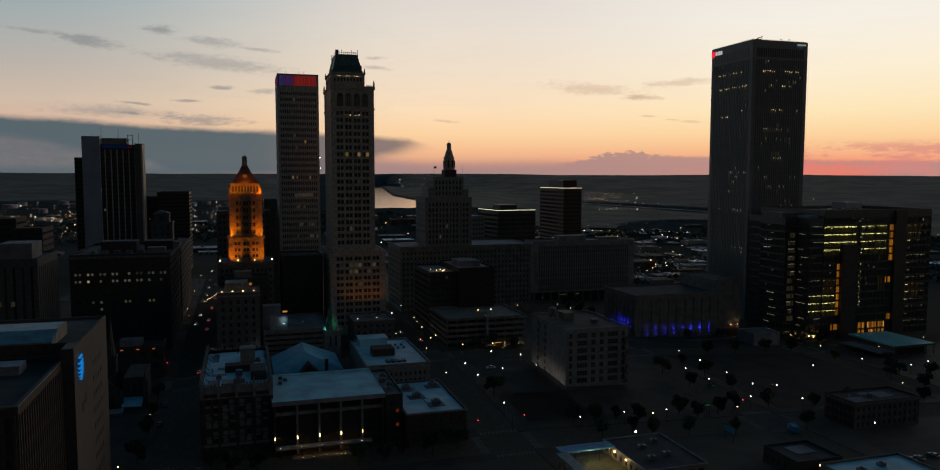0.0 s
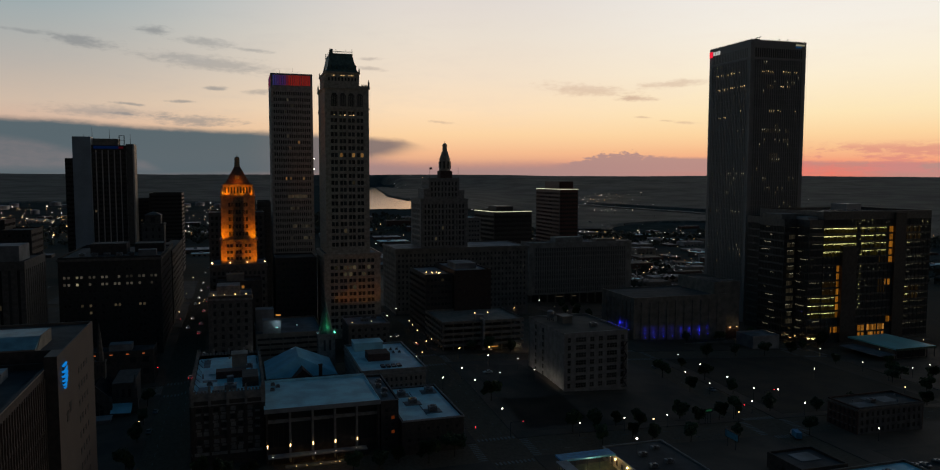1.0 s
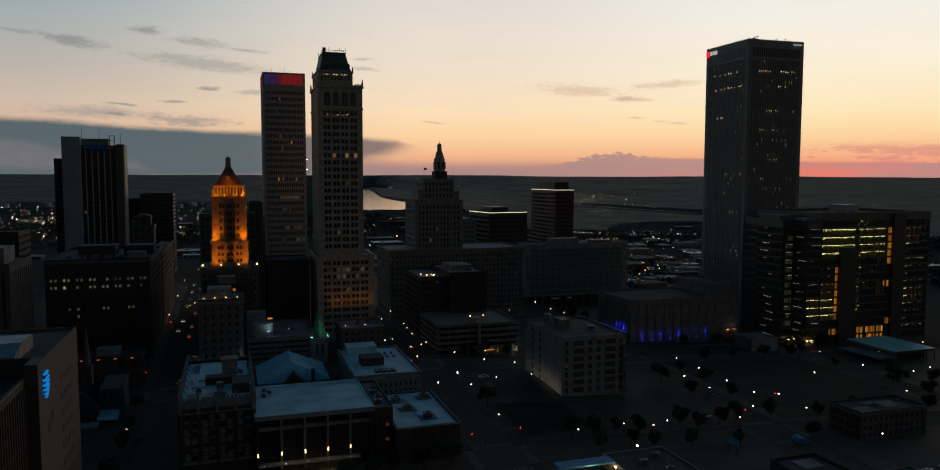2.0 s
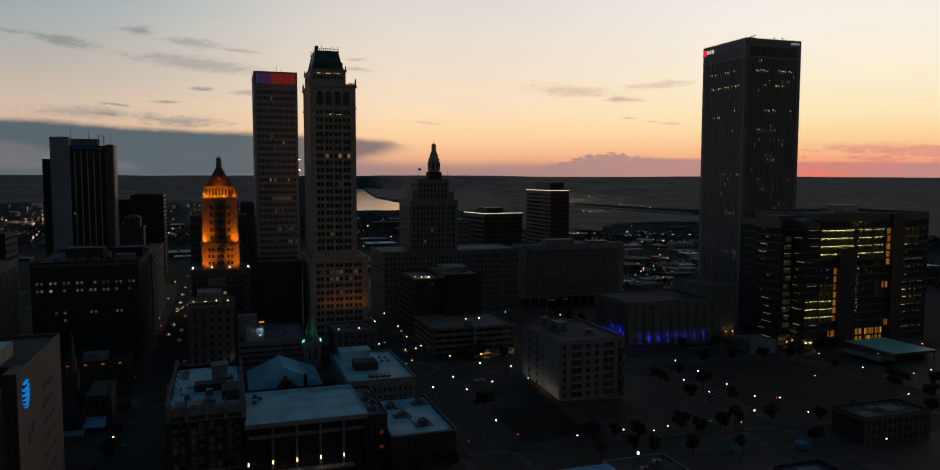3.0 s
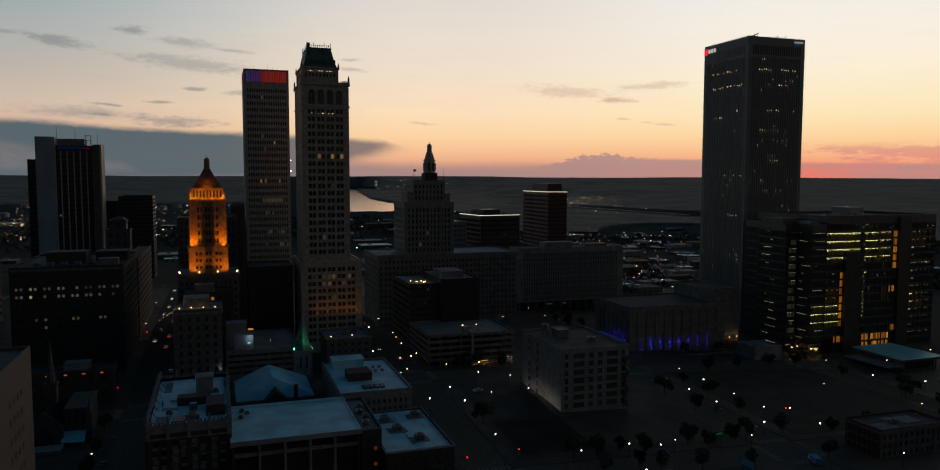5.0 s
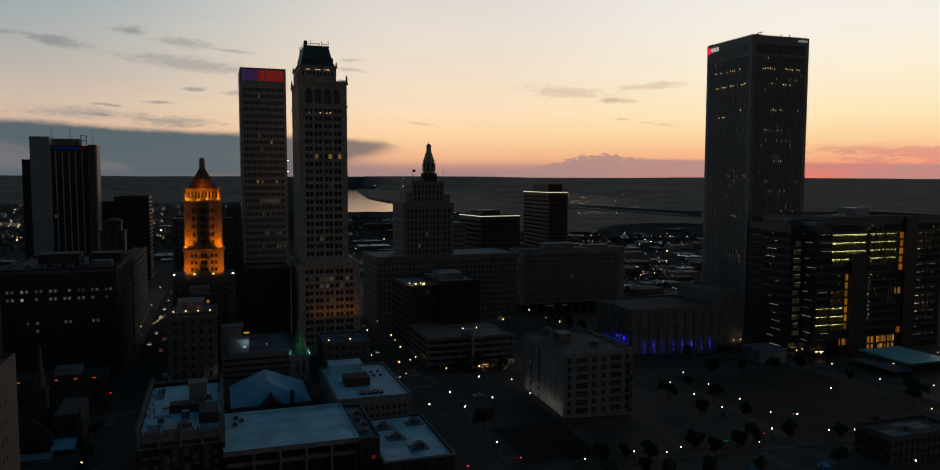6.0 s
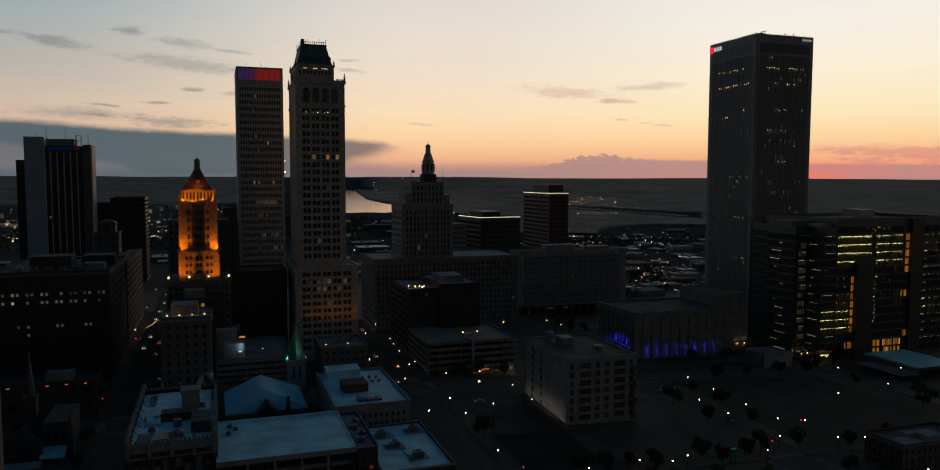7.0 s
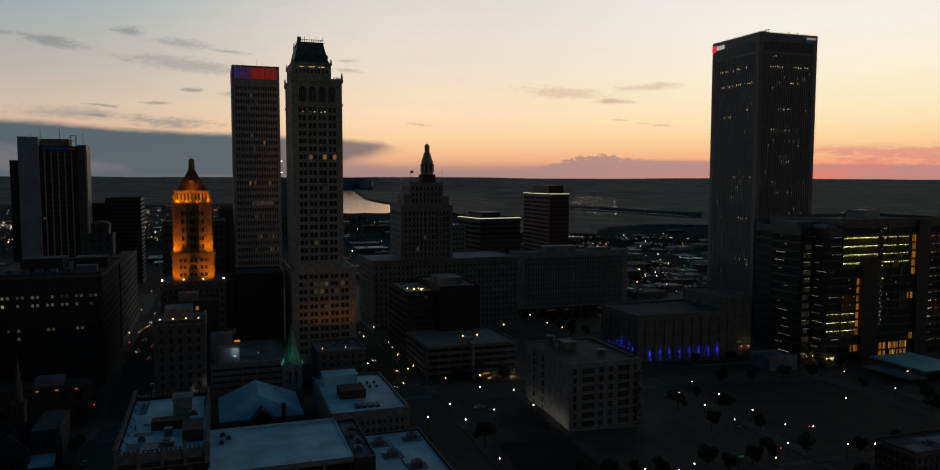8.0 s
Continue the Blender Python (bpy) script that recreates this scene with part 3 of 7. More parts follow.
# the river, far ahead
m = M()
bend = [(6.1, 4660), (10.1, 4660), (10.35, 3400), (11.0, 2420), (12.0, 2120), (13.2, 1915), (14.4, 1710), (16.0, 1530)]
cols_r = 40
for i in range(cols_r + 1):
    a = 6.1 + 9.8 * i / cols_r
    wave = 22 * math.sin(a * 7.0) + 14 * math.sin(a * 17.0)
    far = np.interp(a, [b[0] for b in bend], [b[1] for b in bend]) + wave * (1 if a < 13 else 0.3)
    near = 1510 + 8 * math.sin(a * 3.0) + 5 * math.sin(a * 11.0)
    for k in range(9):
        r = near + (max(far, near + 5) - near) * k / 8
        m.v.append((r * math.sin(radians(a)), r * math.cos(radians(a)), RIVER))
m.f = [(i * 9 + k, (i + 1) * 9 + k, (i + 1) * 9 + k + 1, i * 9 + k + 1) for i in range(cols_r) for k in range(8)]
wm = bpy.data.materials.new("river_water")
wm.use_nodes = True
N = Nodes(wm.node_tree)
p = N.add("ShaderNodeBsdfPrincipled")
p.inputs["Base Color"].default_value, p.inputs["Roughness"].default_value, p.inputs["IOR"].default_value = (0.03, 0.035, 0.04, 1), 0.10, 1.33
b = N.add("ShaderNodeBump")
b.inputs["Strength"].default_value = 0.02
N.put(b.inputs["Height"], N.noise(N.add("ShaderNodeTexCoord").outputs["Object"], 0.05, 3.0))
N.put(p.inputs["Normal"], b.outputs[0])
N.put(N.add("ShaderNodeOutputMaterial").inputs[0], p.outputs[0])
tagged(new("river", m.mesh("river", wm)), "broad still river shining pink in the dusk", "water", kind="structure")


# ---- the towers ----
def building(name, label, x0, y0, zb, group="", turn=0.0, category="building"):
    return thing(name, label, category, x0, y0, zb, group, turn)


def blk(root, x0, x1, y0, y1, z0, z1, wall, roof=None, **k):
    o = root.location
    return Block(root, x0 - o.x, y0 - o.y, z0 - o.z, x1 - x0, y1 - y0, z1 - z0, wall, roof, **k)


def rel(root, x, y, z):
    o = root.location
    return (x - o.x, y - o.y, z - o.z)


DUSKWIN = glow("faintly_lit_window", lin(200, 175, 130), 0.022, 0.6)


def bank_tower():
    """The tallest tower: grey ribs from foot to crown."""
    r = building("office_tower", "tall grey ribbed office tower with scattered lit windows", 351, 461.5, -6.5)
    b = blk(r, 351, 398.5, 461.5, 510, -6.5, 196.5, RIBS, ROOFDARK, deep=0.25, glass_mat=SMOKE)
    low = {0: [(2, 5, .3, DIMWIN)], 2: [(3, 9, .85, WARM), (12, 19, .6, WARM)], 4: [(6, 10, .4, DIMWIN), (13, 19, .3, DIMWIN)], 5: [(6, 16, .6, WARM)], 10: [(7, 12, .95, WARM)], 13: [(9, 12, .4, DIMWIN)],
           14: [(4, 16, .8, DIMWIN)], 16: [(5, 16, .7, DIMWIN)], 17: [(3, 3, 1, DIMWIN), (16, 16, 1, DIMWIN)], 19: [(8, 12, .9, DIMWIN)], 20: [(8, 12, .9, DIMWIN)], 24: [(5, 6, .9, DIMWIN), (17, 19, .5, DIMWIN)],
           26: [(5, 8, .7, DIMWIN), (12, 19, .6, DIMWIN)], 29: [(15, 17, .5, DIMWIN)], 30: [(13, 13, 1, DIMWIN), (18, 18, 1, DIMWIN)], 33: [(0, 20, .4, DIMWIN)], 35: [(0, 14, .8, WARM)],
           38: [(0, 12, .3, DIMWIN)], 40: [(0, 5, .7, WARM)], 42: [(0, 5, .7, WARM)], 45: [(0, 4, .5, WARM)], 47: [(0, 4, .7, WARM)]}
    left = {0: [(3, 6, .7, DIMWIN)], 2: [(3, 19, .6, DIMWIN)], 5: [(2, 20, .6, DIMWIN)], 9: [(17, 20, .8, DIMWIN)], 11: [(4, 9, .8, WARM)], 23: [(0, 21, .5, DIMWIN)], 24: [(14, 17, .7, DIMWIN)],
            25: [(3, 14, .4, DIMWIN)], 27: [(10, 14, .5, DIMWIN)], 31: [(0, 21, .35, DIMWIN)], 39: [(0, 21, .3, DIMWIN)]}
    rnd = random.Random(4)
    for f, table in (("-y", rows_lit(low, 3, 0.015, DIMWIN)), ("-x", rows_lit(left, 5, 0.02, DIMWIN))):
        soft = lambda i, j: DUSKWIN if table(i, j) else None
        b.face(f, 22, 50, 16, 13.5, 3.2, 0.56, 0.86, soft, False, proud=0.18)
        cu, cv = (b.span(f) - 6.4) / 22, (203 - 29.5) / 50
        for j in range(50):
            for i in range(22):
                if table(i, j) and rnd.random() < (0.95 if table(i, j) in (WARM, COOLWIN) else 0.8):
                    u, v = 3.2 + (i + (0.45 if f == "-y" else 0.25)) * cu, 16 + (49 - j) * cv + rnd.uniform(1.6, 2.3)
                    m = b.slab(M(), f, u, u + rnd.uniform(0.25, 0.7), v, v + rnd.uniform(0.25, 0.6), -0.12, -0.05)
                    part("ceiling_light", m, TWINK if j in (2, 5, 10, 11, 35, 40, 42) else FAINT, r)
    b.face("+x", 22, 50, 16, 13.5, 3.2, 0.56, 0.86, None, False, proud=0.18)
    b.face("+y", 22, 50, 16, 13.5, 3.2, 0.56, 0.86, None, False, proud=0.18)
    for f in ("-y", "-x", "+x", "+y"):
        m = M()
        for i in range(22):
            u = 3.3 + i * (b.span(f) - 6.6) / 22
            b.slab(m, f, u + 0.35, u + 1.65, 203 - 12.0, 203 - 5.6, 0.0, 0.05)
        part("louvre", m, BLACK, r, "dark tall louvres under the crown")
    m = M()
    for i in range(24):
        m.box(0.6 + i * 1.95, 1.0 + i * 1.95, 0.1, 0.4, 203, 203.5).box(0.1, 0.4, 0.6 + i * 2.0, 1.0 + i * 2.0, 203, 203.5)
    part("parapet_cap", m, RIBS, r)
    # rooftop aerials and a cradle
    for x, y, h in ((8, 4, 2.2), (11, 5, 3.0), (27, 4, 1.8), (36, 6, 2.4)):
        a = M().tube(x, y, 202.1, 203 + h, 0.15, 0.1, 8)
        part("aerial", a.ball(x, y, 203 + h, 0.5, 8, 5, 0.7), STEEL, r)
    part("cleaning_cradle", M().box(4, 9, 2, 3.2, 202.1, 203.9).beam((5, 2.5, 203.9), (9, 1.0, 205.4), 0.4), STEEL, r)
    # the signs: plain shapes in their colours
    s = part("sign_emblem", M().box(-0.5, -0.2, 44.4, 48.2, 196.6, 200.9), SIGNR, r, "glowing red square sign emblem")
    for y0, y1 in ((41.3, 43.4), (38.4, 40.3), (35.4, 37.3)):
        part("sign_bar", M().box(-0.5, -0.2, y0, y1, 197.6, 200.3), SIGNW, r, "white lit sign bar")
    part("sign_bar", M().box(38, 45.6, -0.5, -0.2, 200.2, 201.3), glow("dim_white_sign_face", lin(230, 225, 190), 0.28), r, "white lit sign bar")
    part("sign_bar", M().box(38, 43, -0.5, -0.2, 198.8, 199.7), SIGND, r, "blue lit sign bar")


def glass_office():
    """The black glass office block with its lit floors."""
    r = building("glass_office_block", "black glass office block with yellow-lit floors and amber stairs", 333, 389, -6.5)
    # A higher base puts haze and dim reflections into these panes' colour.
    pane = glass("grey_curtain_glass", (0.135, 0.125, 0.11), 0.14)
    b = blk(r, 353.5, 441, 389, 450, -6.5, 77.5, SPAND, ROOFDARK, deep=0.3, glass_mat=GLASSB, parapet=2.0)
    rnd = random.Random(11)
    cu, cv = (87.5 - 0.6) / 80, (84.0 - 5.5) / 16
    amber = {(i, j) for i in (48, 49, 50) for j in (1, 2, 3, 4, 5, 13)} | {(i, 8) for i in (46, 48, 49)} | {(i, j) for i in (10, 11) for j in (6, 7, 8, 9, 10, 11, 12, 14)} | {(i, 14) for i in (7, 9)}
    lobby = {(i, j) for i in range(27, 47) for j in (14, 15) if not (j == 15 and i % 5 == 4) and i not in (32, 33, 41)}

    def lit(i, j):
        if (i, j) in amber or (i, j) in lobby:
            return WARMHI if (i + j) % 4 or (i, j) in amber else WARM
        if i <= 23 and 1 <= j <= 4 and (j < 4 or i < 12):
            return OFFICE
        if 27 <= i <= 45 and 1 <= j <= 4 and (i // 2 + j) % 4:
            return OFFICE
        if i <= 9 and 8 <= j <= 12:
            return BROWN if j < 10 else OFFICE
        if 60 <= i <= 72 and j in (1, 2, 9, 10) and i % 3:
            return BROWN
        if 40 <= i <= 46 and j in (5, 8, 9):
            return BROWN if i % 2 else None
        return None
    b.face("-y", 80, 16, 1.0, 4.5, 0.3, 0.94, 0.78, lit, False, pane=pane)

    def strip(block, face, u0, u1, j, high=0.70, thick=0.24, bright=STRIP):
        v = 1.0 + (15 - j) * cv + cv * high
        part("ceiling_light", block.slab(M(), face, u0, u1, v, v + thick, -0.22, -0.16), bright, r)

    def strips(block, face, u0, u1, j, gap=0.25, long=(0.9, 2.6), **k):
        u = u0
        while u < u1:
            w = min(rnd.uniform(*long), u1 - u)
            if w > 0.2:
                strip(block, face, u, u + w, j, **k)
            u += w + gap * rnd.uniform(0.4, 2.2)
    for j in (1, 2, 3, 4):
        end = 24 * cu if j < 4 else 12 * cu
        strips(b, "-y", 0.4, end, j)
        strips(b, "-y", 0.6, end, j, high=0.58, thick=0.16, gap=1.2, long=(0.4, 1.4))
        strips(b, "-y", 28 * cu, 37 * cu, j, gap=0.4)
        strips(b, "-y", 39 * cu, 46 * cu, j, gap=0.7, high=0.72)
        strips(b, "-y", 28 * cu, 46 * cu, j, high=0.56, thick=0.14, gap=2.2, long=(0.3, 1.0), bright=FAINT)
    for j in (10, 11, 12):
        strips(b, "-y", 0.4, 10 * cu, j, gap=0.5)
        strips(b, "-y", 0.4, 9 * cu, j, gap=1.6, high=0.58, thick=0.14, bright=FAINT)
    for j in (6, 7, 8, 9):
        strips(b, "-y", 1.0, 9 * cu, j, gap=2.6, long=(0.4, 1.0), bright=FAINT)
    for j in range(2, 12):
        for high in (0.28, 0.72):
            if rnd.random() < 0.85:
                u = 26.6 * cu + rnd.uniform(0, 1.2)
                strip(b, "-y", u, u + rnd.uniform(0.5, 1.6), j, high, 0.16)
    for j in range(1, 15):
        if rnd.random() < 0.9:
            u = 61.5 * cu + rnd.uniform(0, 1.6)
            strip(b, "-y", u, u + rnd.uniform(1.0, 2.6), j, 0.66, 0.2, STRIP if j in (3, 9, 10, 11) else FAINT)
        if rnd.random() < 0.75:
            strips(b, "-y", 64 * cu, 77 * cu, j, gap=1.4, long=(0.3, 1.2), bright=FAINT)
    for k in range(60):
        i, j = rnd.choice((rnd.uniform(20, 52), rnd.uniform(20, 34), rnd.uniform(60, 78))), rnd.choice((0, 0, 0, 0, 1, 5, 6, 8))
        v = 1.0 + (15 - j) * cv + cv * rnd.uniform(0.15, 0.8)
        part("desk_light", b.slab(M(), "-y", i * cu, i * cu + rnd.uniform(0.12, 0.4), v, v + rnd.uniform(0.12, 0.35), -0.22, -0.16), STRIP if k % 3 == 0 else FAINT, r)
    # slim mullions before the lit storeys
    mull = M()
    for i in range(0, 80, 3):
        if not (12 <= i <= 23 or 51 <= i <= 60):
            b.slab(mull, "-y", 0.3 + i * cu - 0.07, 0.3 + i * cu + 0.07, 1.0, 79.0, -0.05, 0.12)
    part("mullion", mull, BLACK, r, "slim black mullions")
    for f, n in (("-x", 40), ("+x", 40), ("+y", 80)):
        b.face(f, n, 16, 1.0, 4.5, 0.3, 0.94, 0.78, None, False, pane=pane)
    # the lower wings that step back beside it
    d = blk(r, 342.7, 353.4, 389, 449, -6.5, 72.5, SPAND, ROOFDARK, deep=0.3, glass_mat=GLASSB)
    d.face("-y", 10, 15, 1.0, 4.0, 0.3, 0.94, 0.78, lambda i, j: OFFICE if j in (9, 10, 11) and i > 1 else None, False, pane=pane)
    d.face("-x", 40, 15, 1.0, 4.0, 0.3, 0.94, 0.78, None, False, pane=pane)
    d.blank("+x", "+y")
    c = blk(r, 333, 342.6, 400, 424, -6.5, 72.5, SPAND, ROOFDARK, deep=0.3, glass_mat=GLASSB)
    c.face("-x", 16, 15, 1.0, 4.0, 0.3, 0.94, 0.78, None, False, pane=pane)
    c.face("-y", 8, 15, 1.0, 4.0, 0.3, 0.9, 0.6, rows_lit({j: [(2, 6, .95, BAYWIN)] for j in range(1, 13)}, 22), False, pane=pane)
    c.blank("+x", "+y")
    cw = (79.0 - 5.0) / 15
    for j in range(15):
        v = 1.0 + (14 - j) * cw + cw * 0.7
        for block, face, lo, hi, share, bright in ((c, "-x", 1, 22, 0.9, FAINT), (d, "-x", 45, 59, 0.75, FAINT), (d, "-y", 1.0, 10.0, 0.55, FAINT), (c, "-y", 2.2, 8.0, 0.7, FAINT)):
            if rnd.random() < share:
                u = rnd.uniform(lo, lo + (hi - lo) * 0.5)
                part("ceiling_light", block.slab(M(), face, u, min(hi, u + rnd.uniform(2.0, 9.0)), v, v + 0.18, -0.22, -0.16), bright, r)
        if j in (0, 9, 10, 11):
            u = 0.8
            while u < 9.6:
                w = rnd.uniform(1.2, 3.0)
                part("ceiling_light", d.slab(M(), "-y", u, min(10.0, u + w), v, v + 0.22, -0.22, -0.16), STRIP if j else FAINT, r)
                u += w + rnd.uniform(0.3, 1.4)
    for u in (1.5, 4.2, 6.4):
        part("lobby_light", d.slab(M(), "-y", u, u + 1.6, 3.4, 3.9, -0.22, -0.16), STRIP, r)
    part("lift_shaft", M().box(20.5 + 13.5, 20.5 + 25, -2.2, -0.02, 0, 62), BLACK, r, "black windowless lift shaft")
    part("lift_shaft", M().box(20.5 + 56, 20.5 + 65, -1.6, -0.02, 0, 83), BLACK, r, "black windowless lift shaft")
    part("roof_house", M().box(1.5, 18, 16, 34, 78.2, 82.0), CONC, r)
    part("roof_house", M().box(11.5, 19.5, 4, 14, 78.2, 80.6), ALU, r)
    part("roof_house", M().box(57, 69, 20, 34, 82.1, 88.0), ALU, r)
    for x in range(5):
        roof_unit(r, 31 + x * 6, 12, 82.15, 4, 3, 2.2)
    rail = M().box(20.6, 107.8, 0.05, 0.12, 84.0, 84.25)
    part("roof_rail", rail, ALU, r)
    for x, y in ((346, 386.5), (337, 396.5)):
        lamp("entrance_lamp", "POINT", (x, y, -2.8), 160, (1.0, 0.62, 0.18), 0.25)
        part("entrance_light", M().ball(x - 333, y - 389, 3.6, 0.22), LAMPY, r)


def crown_tower():
    """The pale tower with a green mansard crown and pinnacles."""
    r = building("crowned_tower", "pale terracotta tower with green copper mansard crown and pinnacles", 46, 432, 6.5)
    base = blk(r, 47.5, 79.6, 432, 470, 6.5, 55.7, TERRA, ROOFGREY, deep=0.6)
    wash = rows_lit({1: [(1, 9, .2, DIMWIN)], 2: [(2, 7, .35, DIMWIN)], 4: [(1, 8, .2, DIMWIN)]}, 31, 0.01, DIMWIN)
    base.face("-y", 10, 11, 5, 2.6, 3.0, 0.70, 0.58, wash, True, True)
    base.face("-x", 10, 11, 5, 2.6, 2.0, 0.5, 0.55, None, False, True)
    base.face("+x", 10, 11, 5, 2.6, 2.0, 0.5, 0.55, None, False, True)
    base.face("+y", 10, 11, 5, 2.6, 2.0, 0.5, 0.55, None, False, True)
    base.cornice(47.6, 49.0, 0.5)
    t = blk(r, 49.0, 73.7, 432.6, 466, 55.7, 150.0, TERRA, ROOFGREY, deep=0.6)
    lit = rows_lit({6: [(2, 2, 1, MIDWIN), (5, 5, 1, MIDWIN), (7, 7, 1, MIDWIN)], 17: [(3, 3, 1, DIMWIN)], 10: [(0, 7, .1, DIMWIN)]}, 32)
    t.face("-y", 8, 20, 3.0, 13.5, 2.6, 0.70, 0.6, lit, True, True)
    t.face("-x", 8, 20, 3.0, 13.5, 5.0, 0.3, 0.4, None, False, True)
    t.face("+x", 8, 20, 3.0, 13.5, 3.2, 0.5, 0.55, None, False, True)
    t.face("+y", 8, 20, 3.0, 13.5, 3.2, 0.5, 0.55, None, False, True)
    t.cornice(81.0, 81.9, 0.35)
    t.cornice(92.6, 93.8, 0.6)
    for k in range(4):
        u = 3.6 + k * 4.75
        x, y, z = rel(r, 49 + u, 432.6, 138.4)
        m = M().box(x, x + 3.4, y - 0.05, y - 0.002, z, z + 6.0)
        m.taper((x, x + 3.4, y - 0.05, y - 0.002), z + 6.0, (x + 0.9, x + 2.5, y - 0.05, y - 0.002), z + 7.4)
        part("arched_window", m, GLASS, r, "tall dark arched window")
        g = M()
        for q in range(-1, 2):
            g.box(x + 1.7 + q * 1.1 - 0.08, x + 1.7 + q * 1.1 + 0.08, y - 0.12, y - 0.05, z, z + 6)
        part("glazing_bar", g, TERRA, r)
    up = blk(r, 49.6, 68.6, 434, 462, 150.0, 157.5, TERRA, ROOFDARK, deep=0.5)
    up.face("-y", 9, 1, 2.4, 2.6, 1.2, 0.5, 0.8, None, True)
    up.face("-x", 9, 1, 2.4, 2.6, 1.2, 0.5, 0.8, None)
    up.blank("+x", "+y").cornice(6.9, 7.7, 0.5)
    for k in (3.6, 4.4, 5.1, 8.4, 9.0, 9.6, 10.2, 13.0, 14.3, 14.9, 15.5):
        part("cornice_lamp", up.slab(M(), "-y", k, k + 0.34, 5.5, 5.85, 0.0, 0.12), TWINK, r, "small warm cornice lamp")
    for k, h in ((4.6, 0.0), (5.0, 0.5), (8.0, 0.0), (8.5, 0.2), (10.2, 0.0), (10.8, 0.4), (13.6, 0.1), (14.3, 0.2), (15.4, 0.0), (15.9, 0.5)):
        part("room_light", t.slab(M(), "-y", k, k + 0.5, 77.3 + h, 77.7 + h, -0.5, -0.42), TWINK, r)
    pin = M()
    for x, y in ((49.0, 432.6), (73.7, 432.6), (73.7, 466), (49, 466)):
        a, b2, c = rel(r, x, y, 150)
        pin.tube(a, b2, c - 2, c + 1.6, 0.55, 0.5, 8).tube(a, b2, c + 1.6, c + 3.6, 0.5, 0.05, 8)
    for x, y in ((49.6, 434), (68.6, 434), (68.6, 462), (49.6, 462)):
        a, b2, c = rel(r, x, y, 157.5)
        pin.tube(a, b2, c - 1, c + 1.2, 0.5, 0.45, 8).tube(a, b2, c + 1.2, c + 2.8, 0.45, 0.05, 8)
    for k in range(7):
        a, b2, c = rel(r, 69.5 + k * 0.6, 432.5, 150)
        pin.box(a, a + 0.35, b2, b2 + 0.35, c, c + 0.8)
    part("pinnacle", pin, TERRA, r)
    x, y, z = rel(r, 49.9, 434.3, 157.3)
    x2, y2, _ = rel(r, 68.3, 461.7, 0)
    m = M().taper((x, x2, y, y2), z, (x + 1.2, x2 - 1.2, y + 1.2, y2 - 1.2), z + 2.6)
    m.taper((x + 1.2, x2 - 1.2, y + 1.2, y2 - 1.2), z + 2.6, (x + 2.9, x2 - 2.9, y + 3.5, y2 - 3.5), z + 10.2)
    m.box(x + 2.7, x2 - 2.7, y + 3.3, y2 - 3.3, z + 10.2, z + 11.0)
    part("mansard_roof", m, COPPER, r, "steep green copper mansard roof")
    m = M()
    for k in range(12):
        a = x + 2.9 + k * (x2 - x - 6.0) / 11
        h = 2.6 if k in (0, 3, 8, 11) else 1.5
        m.box(a - 0.12, a + 0.12, y + 3.4, y + 3.64, z + 11, z + 11 + h).box(a - 0.12, a + 0.12, y2 - 3.64, y2 - 3.4, z + 11, z + 11 + h)
    m.box(x + 2.9, x2 - 2.9, y + 3.46, y + 3.56, z + 12.0, z + 12.2).box(x + 2.9, x + 3.0, y + 3.5, y2 - 3.5, z + 12.0, z + 12.2)
    m.box(x + 3.1, x + 4.6, y + 3.5, y + 8, z + 11, z + 13.4)
    part("cresting", m, COPPER, r, "copper roof cresting")
    for k in range(5):
        a = x + 2.4 + k * 3.4
        part("dormer", M().box(a, a + 1.3, y + 0.4, y + 2.2, z + 2.2, z + 3.8).taper((a - 0.1, a + 1.4, y + 0.3, y + 2.4), z + 3.8, (a + 0.6, a + 0.7, y + 0.3, y + 2.4), z + 4.7), COPPER, r)
    # amber floodlights on the roof below wash the lower storeys
    for x in (57.0, 63.0, 69.0, 75.0):
        lamp("facade_floodlight", "SPOT", (x, 426.5, 24.5), 320, (1.0, 0.27, 0.012), 0.5, (x + 0.4, 432.4, 35), 84)


